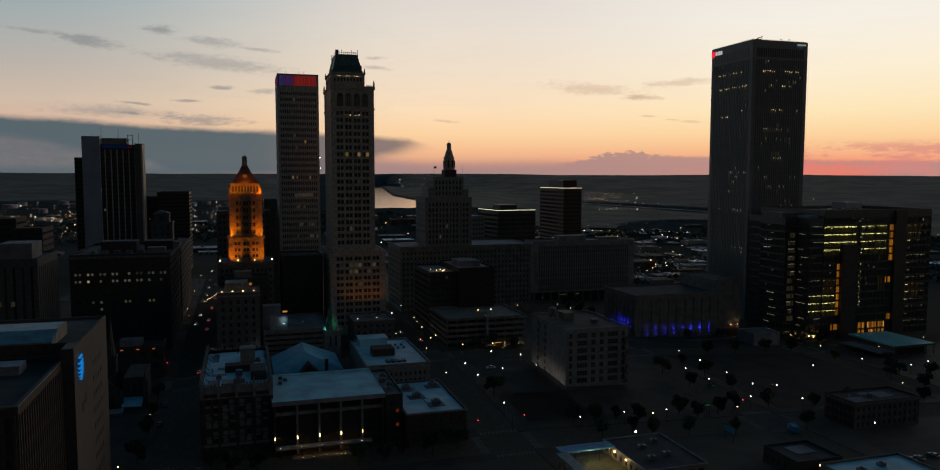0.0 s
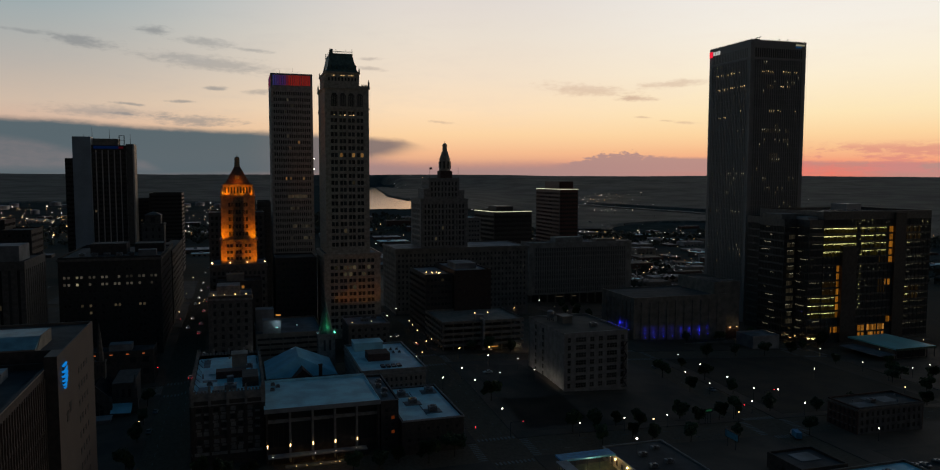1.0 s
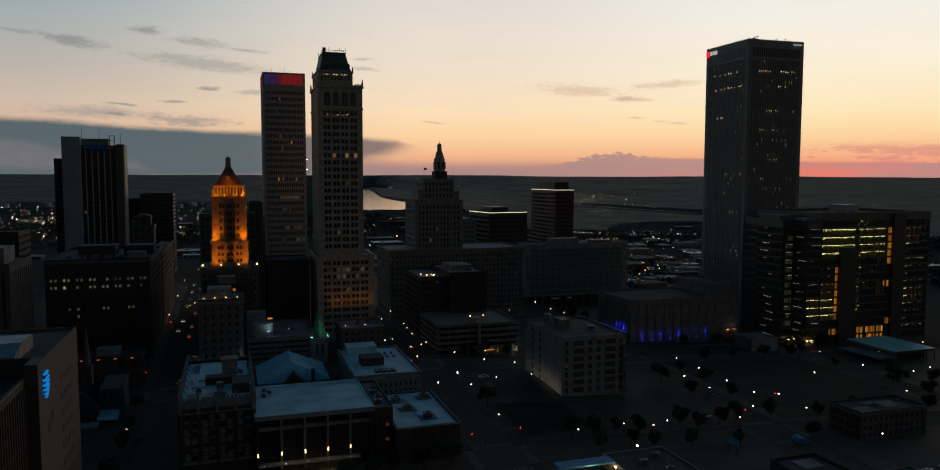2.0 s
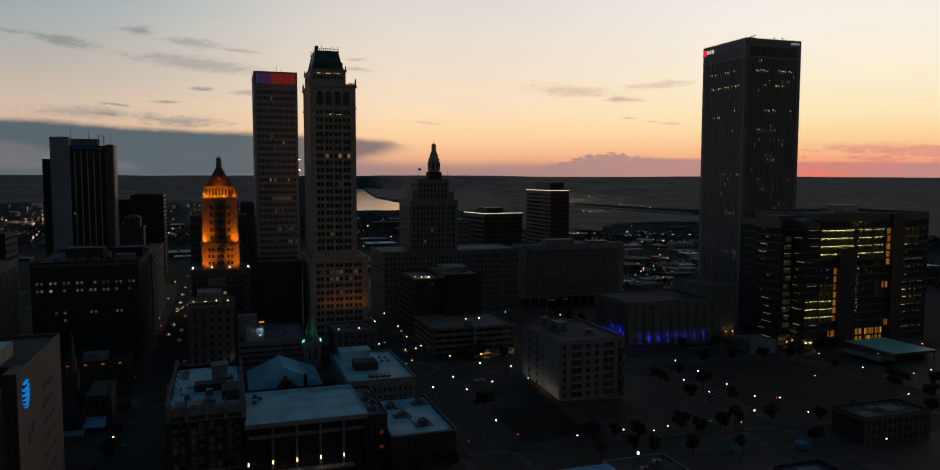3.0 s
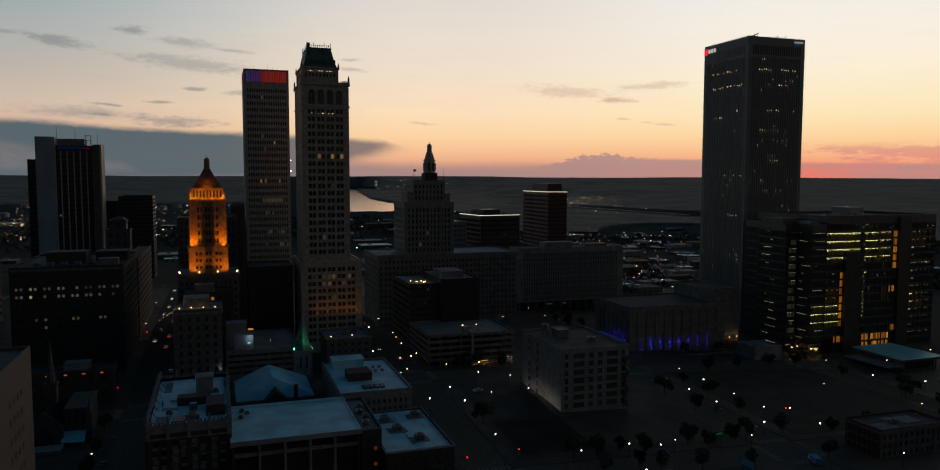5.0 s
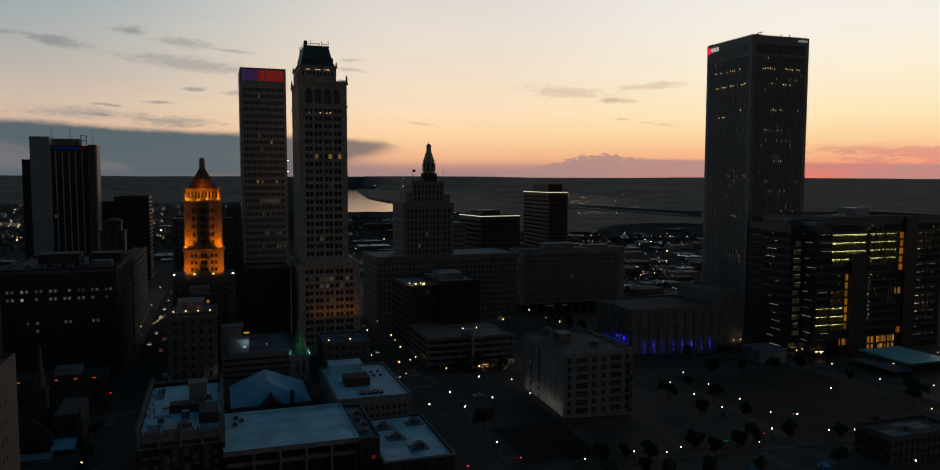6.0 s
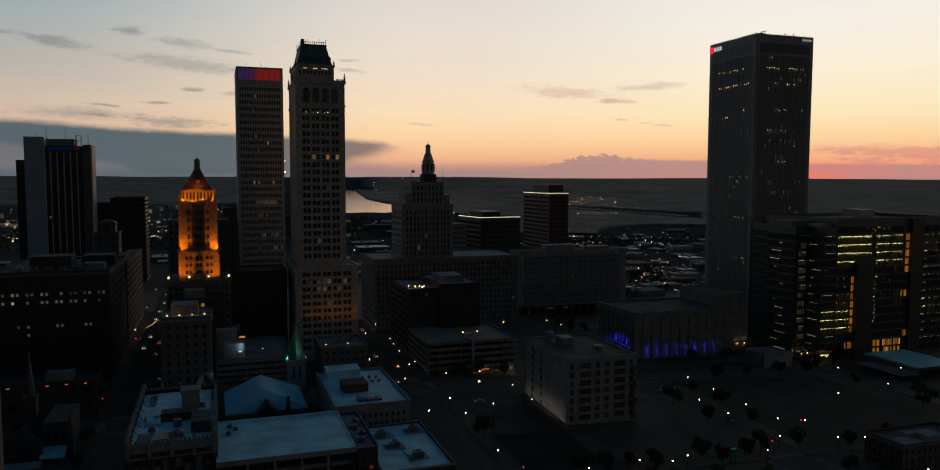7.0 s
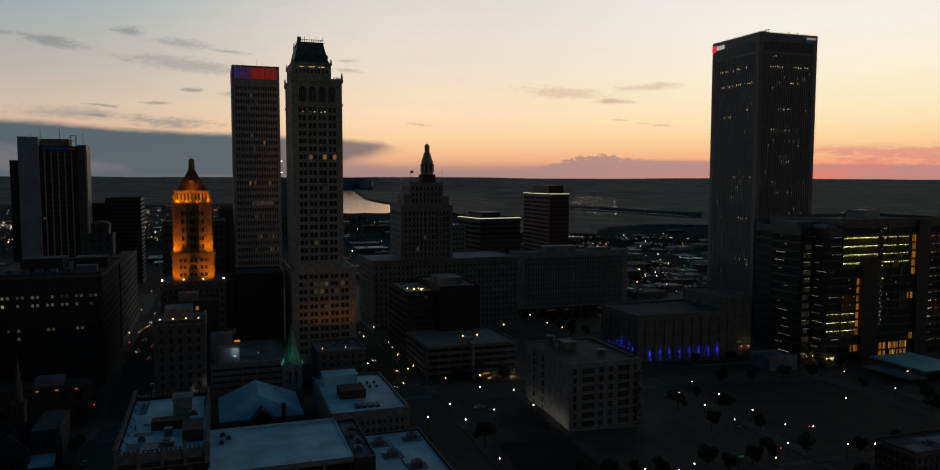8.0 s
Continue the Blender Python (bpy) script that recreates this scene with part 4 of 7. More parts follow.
def banner_tower():
    """The slim tower with a coloured band of light at its head."""
    r = building("slim_office_tower", "slim pale office tower with purple and red light band", 22.8, 495, 6.5)
    b = blk(r, 22.8, 48.5, 495, 525, 6.5, 163.6, TRAV, ROOFDARK, deep=0.6)
    lit = rows_lit({8: [(11, 11, 1, MIDWIN)], 7: [(6, 6, 1, DIMWIN)], 14: [(4, 7, .8, MIDWIN), (13, 13, 1, MIDWIN)], 17: [(6, 14, .7, DIMWIN)], 19: [(5, 12, .4, DIMWIN)],
                    22: [(7, 15, .7, DIMWIN)], 24: [(7, 16, .75, DIMWIN)], 2: [(1, 9, .15, DIMWIN)]}, 41, 0.004, DIMWIN)
    b.face("-y", 17, 37, 6, 10.5, 1.4, 0.58, 0.55, lit, True)
    b.face("-x", 26, 37, 6, 10.5, 1.4, 0.5, 0.5, None, False)
    b.face("+x", 26, 37, 6, 10.5, 1.4, 0.5, 0.5, None, False)
    b.face("+y", 17, 37, 6, 10.5, 1.4, 0.5, 0.5, None, False)
    tones = [lin(70, 70, 140), lin(76, 62, 132), lin(84, 56, 122), lin(100, 52, 112), lin(140, 46, 70), lin(178, 46, 44), lin(186, 52, 42)]
    mats = [glow("band_light", t, 0.3) for t in tones]
    for i in range(17):
        k = (0, 1, 2, 3, 2, 3, 4, 5, 6, 5, 6, 6, 5, 6, 5, 6, 5)[i]
        u = 1.3 + i * 1.37
        part("light_panel", b.slab(M(), "-y", u, u + 1.17, 149.7, 156.0, 0.02, 0.1), mats[k], r, "glowing coloured light panel")
    for i in range(22):
        u = 1.3 + i * 1.24
        part("light_panel", b.slab(M(), "-x", u, u + 1.05, 149.7, 156.0, 0.02, 0.1), mats[(5, 6, 0, 1, 2)[i % 5]], r, "glowing coloured light panel")
    m = M()
    for i in range(18):
        u = 1.1 + i * 1.37
        b.slab(m, "-y", u - 0.08, u + 0.12, 148.6, 156.8, 0.02, 0.3)
    part("fin", m, TRAV, r)
    for z in (104.0, 97.5):
        part("beacon", M().box(25.7, 26.3, 2, 2.2, z - 0.1, z + 0.1).ball(26.5, 2.1, z, 0.2), LAMPW, r, "white beacon on a bracket")
    for k, h in ((6, 3.0), (14, 4.5), (17, 2.4)):
        part("aerial", M().tube(k, 8, 156, 157.2 + h, 0.09, 0.05, 6), STEEL, r)


def amber_tower():
    """The floodlit tower with a steep tiled roof and lantern."""
    r = building("floodlit_tower", "old brick tower floodlit amber under steep tiled roof", -12.6, 437, 6.5)
    low = blk(r, -13.5, 16.5, 437.5, 472, 6.5, 50.6, TAN, ROOFGREY, deep=0.5)
    low.face("-y", 12, 10, 4, 3, 0.8, 0.5, 0.5, pick(5, 0.02, DIMWIN), True)
    low.face("-x", 12, 10, 4, 3, 0.8, 0.5, 0.5, None, False)
    low.face("+x", 12, 10, 4, 3, 0.8, 0.5, 0.5, None, False)
    low.face("+y", 12, 10, 4, 3, 0.8, 0.5, 0.5, None, False)
    low.cornice(42.6, 43.6, 0.4)
    t = blk(r, -7.9, 11.3, 438.5, 457.5, 50.6, 64.3, BUFF, ROOFGREY, deep=0.5)
    t.face("-y", 6, 3, 1.5, 1.6, 2.4, 0.55, 0.5, None, True, True)
    t.face("-x", 6, 3, 1.5, 1.6, 2.4, 0.5, 0.5, None, False, True)
    t.face("+x", 6, 3, 1.5, 1.6, 2.4, 0.5, 0.5, None, False, True)
    t.blank("+y").cornice(13.0, 13.7, 0.7)
    u = blk(r, -7.0, 10.4, 439.4, 456.6, 64.3, 88.6, BUFF, ROOFGREY, deep=0.5)
    u.face("-y", 6, 5, 1.2, 3.0, 3.0, 0.6, 0.55, None, True, True)
    u.face("-x", 6, 5, 1.2, 3.0, 3.0, 0.5, 0.5, None, False, True)
    u.face("+x", 6, 5, 1.2, 3.0, 3.0, 0.5, 0.5, None, False, True)
    u.blank("+y").cornice(23.4, 24.3, 0.8)
    for x in (-7.3, 9.5):
        for y in (439.1, 455.9):
            a, b2, c = rel(r, x, y, 64.3)
            pier = M().box(a, a + 1.2, b2, b2 + 1.2, c, c + 24)
            pier.tube(a + 0.6, b2 + 0.6, c + 24.5, c + 27, 0.7, 0.6, 8).tube(a + 0.6, b2 + 0.6, c + 27, c + 28.6, 0.6, 0.05, 8)
            part("corner_pier", pier, BUFF, r)
    f = blk(r, -6.2, 9.6, 440.2, 455.8, 88.6, 94.6, BUFF, ROOFGREY, deep=0.4, parapet=0.3)
    f.face("-y", 9, 1, 0.8, 1.0, 0.6, 0.5, 0.85, None, True)
    f.face("-x", 9, 1, 0.8, 1.0, 0.6, 0.5, 0.85, None, False)
    f.face("+x", 9, 1, 0.8, 1.0, 0.6, 0.5, 0.85, None, False)
    f.blank("+y").cornice(5.4, 6.1, 0.5)
    for k in range(10):
        u = 0.1 + k * 1.69
        part("pilaster", f.slab(M(), "-y", u, u + 0.42, 0.2, 5.4, 0.0, 0.45), BUFF, r)
    for k in range(7):
        u = 1.0 + k * 2.2
        part("urn", M().tube(*rel(r, -6.2 + u, 439.0, 88.6)[:2], 82.1, 82.9, 0.22, 0.32, 8).ball(*rel(r, -6.2 + u, 439.0, 0)[:2], 83.3, 0.4, 8, 5), BUFF, r)
    x, y, z = rel(r, 1.7, 448.0, 94.7)
    m = M().taper((x - 7.6, x + 7.6, y - 7.5, y + 7.5), z, (x - 6.2, x + 6.2, y - 6.1, y + 6.1), z + 1.3)
    m.taper((x - 6.2, x + 6.2, y - 6.1, y + 6.1), z + 1.3, (x - 1.5, x + 1.5, y - 1.5, y + 1.5), z + 10.0)
    part("roof_pyramid", m, mat("patterned_roof_tile", (0.20, 0.10, 0.06), 0.6, scale=2.0, vary=0.4), r, "steep brown tiled pyramid roof")
    part("lantern", M().box(x - 1.7, x + 1.7, y - 1.7, y + 1.7, z + 9.7, z + 10.1).tube(x, y, z + 10.1, z + 14.2, 1.5, 1.35, 8).ball(x, y, z + 14.2, 1.45, 8, 6, 1.0).tube(x, y, z + 15.4, z + 17.2, 0.15, 0.03, 6), BUFF, r)
    part("dormer", M().box(x - 1.0, x + 1.0, y - 6.0, y - 3.0, z + 3.0, z + 5.0), BUFF, r)
    # the stair zigzags down the middle bay
    a, b2, c = rel(r, 1.7, 438.0, 50.6)
    for k in range(9):
        zz = c + 1.0 + k * 4.1
        yy = b2 - 0.2 if k < 3 else b2 + 0.9
        s = 1 if k % 2 else -1
        fl = part("fire_escape", M().box(a - 2.6, a + 2.6, yy - 0.5, yy + 0.5, zz, zz + 0.12), STEEL, r, "iron fire escape landing")
        part("stair_flight", M().beam((a - s * 2.2, yy - 0.2, zz + 0.1), (a + s * 2.2, yy - 0.2, zz + 4.1), 0.16), STEEL, fl)
        part("handrail", M().beam((a - s * 2.2, yy - 0.45, zz + 1.1), (a + s * 2.2, yy - 0.45, zz + 5.1), 0.10), STEEL, fl)
        part("handrail", M().box(a - 2.6, a + 2.6, yy - 0.5, yy - 0.42, zz + 0.9, zz + 1.0), STEEL, fl)
    amber = (1.0, 0.26, 0.003)
    # Thin fins added as baffles, keeping the floodlight off the middle bay.
    for x in (-1.6, 4.6):
        a, b2, c = rel(r, x, 438.0, 64.4)
        part("buttress", M().box(a, a + 0.4, b2, b2 + 1.42, c, c + 20.5).taper((a, a + 0.4, b2, b2 + 1.42), c + 20.5, (a, a + 0.4, b2 + 1.0, b2 + 1.42), c + 22), BUFF, r)
    # Lamps stand off the wall for a longer falloff; arms and cases are added.
    for x in (-6.2, 9.6):
        a, b2, c = rel(r, x, 436.4, 64.6)
        arm = part("floodlight_arm", M().beam((a, b2 + 2.4, c - 0.9), (a, b2, c - 0.4), 0.14), STEEL, r)
        part("floodlight_case", M().box(a - 0.4, a + 0.4, b2 - 0.3, b2 + 0.1, c - 0.45, c - 0.1), STEEL, arm)
        lamp("amber_floodlight", "SPOT", (x, 436.4, 64.6), 3600, amber, 0.2, (x, 439.3, 69), 110)
    for x in (-5.0, -0.6, 4.0, 8.4):
        lamp("amber_floodlight", "SPOT", (x, 438.0, 88.9), 1400, amber, 0.25, (x, 440.4, 93), 130)
    for x in (-8.0, 11.4):
        lamp("amber_floodlight", "SPOT", (x, 433.0, 45.6), 14000, amber, 0.4, (1.7 + (x - 1.7) * 0.3, 438.9, 71), 62)
    lamp("amber_floodlight", "SPOT", (1.7, 438.6, 94.9), 700, amber, 0.3, (1.7, 443, 98), 110)
    for x in (-12.5, -3, 6, 15.5):
        a, b2, c = rel(r, x, 437.8, 50.6)
        l = part("parapet_lamp", M().tube(a, b2, c - 0.1, c + 0.8, 0.08, 0.08, 6), STEEL, r)
        part("globe", M().ball(a, b2, c + 1.1, 0.38), LAMPY, l)


def lantern_tower():
    """The stepped limestone tower with a tapering lantern spire."""
    stone = mat("grey_brown_limestone", (0.25, 0.23, 0.20), 0.8, scale=0.2)
    r = building("stepped_spire_tower", "stepped grey limestone tower with lantern spire", 101.8, 497, 2)
    lo = blk(r, 101.8, 196.7, 497, 542, 2, 51, stone, ROOFGREY, deep=0.5)
    lo.face("-y", 34, 11, 6, 3, 1.0, 0.42, 0.5, None, False)
    room_dots(lo, "-y", 12, 51, 4, 40)
    lo.face("-x", 16, 11, 6, 3, 1.0, 0.5, 0.5, None, False)
    lo.face("+x", 16, 11, 6, 3, 1.0, 0.5, 0.5, None, False)
    lo.face("+y", 34, 11, 6, 3, 1.0, 0.5, 0.5, None, False)
    lo.cornice(47.4, 48.4, 0.6)
    t = blk(r, 120, 153.2, 500, 530, 51, 84, LIME, ROOFGREY, deep=0.5)
    t.face("-y", 12, 8, 0.5, 3, 2, 0.5, 0.66, pick(52, 0.02, DIMWIN), True)
    t.face("-x", 12, 8, 0.5, 3, 2, 0.5, 0.66, None, False)
    t.face("+x", 12, 8, 0.5, 3, 2, 0.5, 0.66, None, False)
    t.blank("+y").cornice(32.2, 33.2, 0.4)
    m = M()
    for k in range(5):
        t.slab(m, "-y", 1.2 + k * 7.5, 2.4 + k * 7.5, 0, 32.5, 0.0, 0.5)
    part("buttress", m, LIME, r)
    v = blk(r, 126.6, 148.2, 504, 526, 84, 98.3, LIME, ROOFGREY, deep=0.4)
    v.face("-y", 8, 3, 1, 2, 1.0, 0.45, 0.66, None, True)
    v.face("-x", 8, 3, 1, 2, 1.0, 0.45, 0.66, None, False)
    v.face("+x", 8, 3, 1, 2, 1.0, 0.45, 0.66, None, False)
    v.blank("+y")
    for x0, x1, z1 in ((123, 126.6, 91), (148.2, 152, 90)):
        a = rel(r, x0, 504, 84)
        part("shoulder", M().box(a[0], a[0] + x1 - x0, a[1], a[1] + 18, a[2], a[2] + z1 - 84), LIME, r)
    x, y, z = rel(r, 140.9, 515, 98.3)
    part("lantern_base", M().box(x - 4.3, x + 4.3, y - 4.3, y + 4.3, z - 1, z + 5.0), BRICK, r)
    m = M().tube(x, y, z + 5, z + 13.0, 4.2, 3.8, 8).tube(x, y, z + 13, z + 13.6, 4.2, 4.2, 8).tube(x, y, z + 13.6, z + 18.6, 3.6, 2.1, 8).tube(x, y, z + 18.6, z + 22.4, 1.7, 1.6, 8).tube(x, y, z + 22.4, z + 22.7, 1.9, 1.9, 8)
    m.ball(x, y, z + 22.7, 1.6, 8, 6).tube(x, y, z + 23.5, z + 26, 0.25, 0.05, 6)
    part("lantern", m, TERRA, r, "pale octagonal lantern and spire")
    for k in range(8):
        a = math.pi * (k + 0.5) / 4
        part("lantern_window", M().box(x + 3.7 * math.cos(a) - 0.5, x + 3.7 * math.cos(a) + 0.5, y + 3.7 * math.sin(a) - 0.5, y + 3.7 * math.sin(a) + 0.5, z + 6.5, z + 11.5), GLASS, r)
    for px in (127.2, 147.6):
        a = rel(r, px, 504.5, 98.3)
        f = part("flagpole", M().tube(a[0], a[1], a[2] - 1, a[2] + 7.5, 0.12, 0.06, 6), STEEL, r)
        if px < 130:
            part("flag", M().box(a[0] + 0.1, a[0] + 1.9, a[1] - 0.03, a[1] + 0.03, a[2] + 5.8, a[2] + 7.2), STEEL, f)


PRECAST = mat("warm_precast_concrete", (0.41, 0.385, 0.345), 0.8, scale=0.2)


def slab_hotel():
    r = building("slab_block", "long dark slab block with narrow upright windows", 219, 550, -2)
    b = blk(r, 219, 308.8, 550, 568, 6, 47.5, PRECAST, ROOFGREY, deep=0.6)
    b.face("-y", 40, 10, 1, 4, 5.0, 0.5, 0.74, None, False, proud=0.3)
    room_dots(b, "-y", 16, 61, 4, 34)
    b.blank("-x", "+x")
    b.face("+y", 40, 10, 1, 4, 5.0, 0.72, 0.7, None, False)
    m = M()
    for k in range(13):
        m.box(2 + k * 7, 3 + k * 7, 1, 2, 0, 8).box(2 + k * 7, 3 + k * 7, 15, 16, 0, 8)
    part("column", m, CONC, r)
    part("undercroft", M().box(4, 86, 5, 17, 0, 8), BLACK, r)
    for x, w in ((24, 9), (38, 5), (66, 8)):
        part("shop_light", M().box(x, x + w, 4.9, 4.98, 5.0, 5.5), DIMWIN, r, "dim lit shop front")
    part("roof_house", M().box(24, 48, 4, 14, 49, 53), PRECAST, r)
    part("roof_house", M().box(60, 78, 5, 13, 49, 51), CONC, r)


def red_tower():
    r = building("red_granite_tower", "reddish granite tower outlined by white roof light", 285, 640, -6)
    b = blk(r, 285, 303.4, 640, 697, -6, 88.6, SIENNA, ROOFDARK, deep=0.4, glass_mat=GLASSB)
    for f, c in (("-y", 8), ("-x", 22), ("+x", 22), ("+y", 8)):
        b.face(f, c, 24, 4, 3, 0.6, 0.82, 0.5, pick(71, 0.008, DIMWIN) if f == "-x" else None, False)
    m = M()
    b.slab(m, "-y", 0, 18.4, 93.6, 94.0, 0.02, 0.35)
    part("roof_light", m, LEDW, r, "white light line along the roof edge")
    part("roof_light", b.slab(M(), "-x", 0, 57, 93.6, 94.0, 0.02, 0.35), LEDW, r, "white light line along the roof edge")
    part("roof_house", M().box(2, 16, 6, 40, 94.6 - 0.9, 101), SIENNA, r)


def outlined_block():
    r = building("black_office_block", "black office block outlined by white roof light", 207.3, 600, -2, turn=7)
    b = Block(r, 0, 0, 0, 36, 40, 72.2, BLACK, ROOFDARK, deep=0.4, glass_mat=GLASSB)
    for f, c in (("-y", 18), ("-x", 20), ("+x", 20), ("+y", 18)):
        b.face(f, c, 17, 4, 3, 0.6, 0.9, 0.55, None, False)
    room_dots(b, "-y", 5, 81, 10, 60)
    part("roof_light", b.slab(M(), "-y", 0, 36, 71.6, 72.0, 0.02, 0.3), LEDW, r, "white light line along the roof edge")
    part("roof_light", b.slab(M(), "-x", 0, 40, 71.6, 72.0, 0.02, 0.3), LEDW, r, "white light line along the roof edge")
    part("roof_house", M().box(8, 24, 12, 28, 71.3, 76), BLACK, r)
    part("railing_lights", M().box(14, 34, 38, 38.2, 73.2, 73.6), OFFICE, r)


def shaft_tower():
    """The far tower with pale service shafts."""
    r = building("shaft_tower", "dark tower with pale blank service shafts", -142, 735, 5)
    b = blk(r, -133, -88.5, 737, 765, 5, 126.6, BLACK, ROOFDARK, deep=0.4, glass_mat=GLASSB)
    b.face("-y", 22, 28, 4, 3.0, 0.6, 0.86, 0.5, pick(91, 0.006, DIMWIN), False)
    for f in ("-x", "+x", "+y"):
        b.face(f, 16, 28, 4, 3.0, 0.6, 0.86, 0.5, None, False)
    wing = blk(r, -142, -133.4, 742, 768, 5, 115, BLACK, ROOFDARK, deep=0.3, glass_mat=GLASSB)
    wing.face("-y", 5, 26, 4, 3, 0.5, 0.8, 0.5, None, False)
    wing.blank("-x", "+x", "+y")
    a = rel(r, -134.2, 733.5, 5)
    part("service_shaft", M().box(a[0], a[0] + 14.4, a[1], a[1] + 16, 0, 128.6), mat("blue_grey_panels", (0.34, 0.41, 0.46), 0.55, scale=0.08, vary=0.12), r, "pale blue-grey blank service shaft")
    a = rel(r, -91.5, 734.5, 5)
    s = part("service_shaft", M().box(a[0], a[0] + 6.3, a[1], a[1] + 20, 0, 122.6), SPAND, r, "dark service shaft with its lit edge painted pale")
    # The light on the shaft's side edge is painted as a pale strip.
    part("lit_edge", M().box(a[0] + 5.2, a[0] + 6.5, a[1] - 0.2, a[1] + 1, 0, 122.6), ALU, s)
    for k in range(6):
        x = 25.5 + k * 4.9
        part("mullion", M().box(x, x + 0.75, 1.2, 2.1, 0, 117), ALU, r, "pale upright mullion")
    part("roof_house", M().box(23, 43, 8, 22, 120.7, 127.5), CONC, r)
    part("sign_bar", M().box(24, 44, 1.6, 1.9, 118.4, 120.8), glow("blue_band", lin(20, 60, 130), 0.09), r, "dim blue sign band")
    part("sign_bar", M().box(44.2, 48, 1.6, 1.9, 118.6, 120.4), glow("red_band", lin(150, 30, 50), 0.10), r, "dim red sign band")
    for x, h in ((22, 10), (36, 9), (15, 3.5), (53, 5)):
        part("aerial", M().tube(x, 10, 122, 127.5 + h, 0.22, 0.1, 6), STEEL, r)
    fr = M()
    for dx in (0, 4):
        for dy in (0, 4):
            fr.box(44 + dx, 44.3 + dx, 6 + dy, 6.3 + dy, 120.7, 130.5)
    fr.box(44, 48.3, 6, 6.3, 130, 130.4).box(44, 48.3, 6, 6.3, 126, 126.3)
    part("roof_frame", fr, STEEL, r)


def phone_block():
    """The near brick block with a blue emblem on its blank end wall."""
    r = building("telephone_building", "tan brick block with blank wall and glowing blue emblem", -112, 171, 0)
    wall = mat("tan_panel_wall", (0.135, 0.107, 0.09), 0.75, scale=0.15, vary=0.1)
    b = blk(r, -112, -42, 217.2, 256.8, 0, 55, wall, ROOFDARK, deep=0.4)
    part("wall", M().box(67.1, 70, 38.2, 46.2, 0, 55), wall, r, "tan end wall with dark return")
    part("wall_return", M().box(67.0, 69.98, 38.14, 38.2, 0, 54.9), DARKBRICK, r)
    b.blank("+y", "-x").blank("-y", wall=DARKBRICK)
    # end wall: blank brick, with one bay of small openings in fours
    b.blank("+x")
    hole = mat("dark_louvre", (0.035, 0.03, 0.028), 0.6)
    for j in range(10):
        for k in range(4):
            part("louvre", b.slab(M(), "+x", 16.4 + k * 3.7, 17.9 + k * 3.7, 46.2 - j * 4.6 - 1.7, 46.2 - j * 4.6, 0.002, 0.05), hole, r)
    for u, v in ((0.5, 38.5), (4.0, 40.0)):
        part("louvre", b.slab(M(), "+x", u, u + 2.2, v - 2.8, v, 0.002, 0.06), hole, r)
    low = blk(r, -112, -45, 171, 217.1, 0, 51.8, DARKBRICK, ROOFDARK, deep=0.8, parapet=1.6)
    low.face("+x", 23, 11, 3, 2.0, 0.8, 0.72, 0.78, None, True, proud=0.25, wall=mat("brown_fins", (0.082, 0.064, 0.055), 0.8))
    low.face("-y", 30, 11, 3, 2.0, 0.8, 0.72, 0.78, None, False, proud=0.25)
    low.blank("-x", "+y").cornice(51.55, 51.85, 0.08, CONC, "coping")
    part("plant_housing", M().box(34, 59, 33, 39.5, 50.32, 52.6).box(34, 59.3, 32.7, 33.0, 52.3, 52.7), PLANT, r, "long grey plant housing")
    pipes = M()
    for k in range(9):
        pipes.beam((40 + k * 2.0, 22, 50.35), (40 + k * 2.0, 22, 53.0), 0.16).beam((40 + k * 2.0, 28, 50.35), (40 + k * 2.0, 28, 53.0), 0.16).beam((40 + k * 2.0, 22, 53.0), (40 + k * 2.0, 28, 53.0), 0.14)
    for y in (22, 24, 26, 28):
        pipes.beam((39.6, y, 53.1), (56.4, y, 53.1), 0.3)
    part("pipe_rack", pipes, ALU, r, "pale pipes on a steel rack")
    # rooftop house with a pale sloping lid, dark machine pits
    x0, x1, y0, z = 36.0, 63.4, 46.3, 54.1
    part("roof_house", M().box(x0, x1, y0, y0 + 17, z, z + 1.3), CONC, r)
    lid = M().hexa([(x0, y0 - 0.2, z + 1.3), (x1, y0 - 0.2, z + 1.3), (x1, y0 + 17, z + 1.3), (x0, y0 + 17, z + 1.3), (x0, y0 + 6, z + 3.6), (x1, y0 + 6, z + 3.6), (x1, y0 + 17, z + 3.6), (x0, y0 + 17, z + 3.6)])
    part("roof_lid", lid, mat("teal_sheet_lid", (0.15, 0.31, 0.36), 0.5, scale=0.3), r, "pale blue-grey sheet roof")
    part("gable_end", M().hexa([(x1 + 0.02, y0 - 0.1, z), (x1 + 0.2, y0 - 0.1, z), (x1 + 0.2, y0 + 17, z), (x1 + 0.02, y0 + 17, z), (x1 + 0.02, y0 + 5.9, z + 3.7), (x1 + 0.2, y0 + 5.9, z + 3.7), (x1 + 0.2, y0 + 17, z + 3.7), (x1 + 0.02, y0 + 17, z + 3.7)]), CONC, r)
    for k in range(3):
        roof_unit(r, 38 + k * 8, 8, 50.32, 6, 4.5, 2.6)
    part("catwalk", M().box(30, 58, 16, 19, 51.6, 51.9).box(30, 30.4, 16, 19, 50.3, 51.6).box(57.6, 58, 16, 19, 50.3, 51.6), PLANT, r)
    # emblem: a ball of curved blue bands, standing off the wall
    cx, cy, cz = rel(r, -41.6, 215.2, 48.9)
    R = 3.45
    em = part("emblem_disc", M().box(cx - 0.38, cx - 0.1, cy - 0.5, cy + 0.5, cz - 2.6, cz + 2.6), STEEL, r)
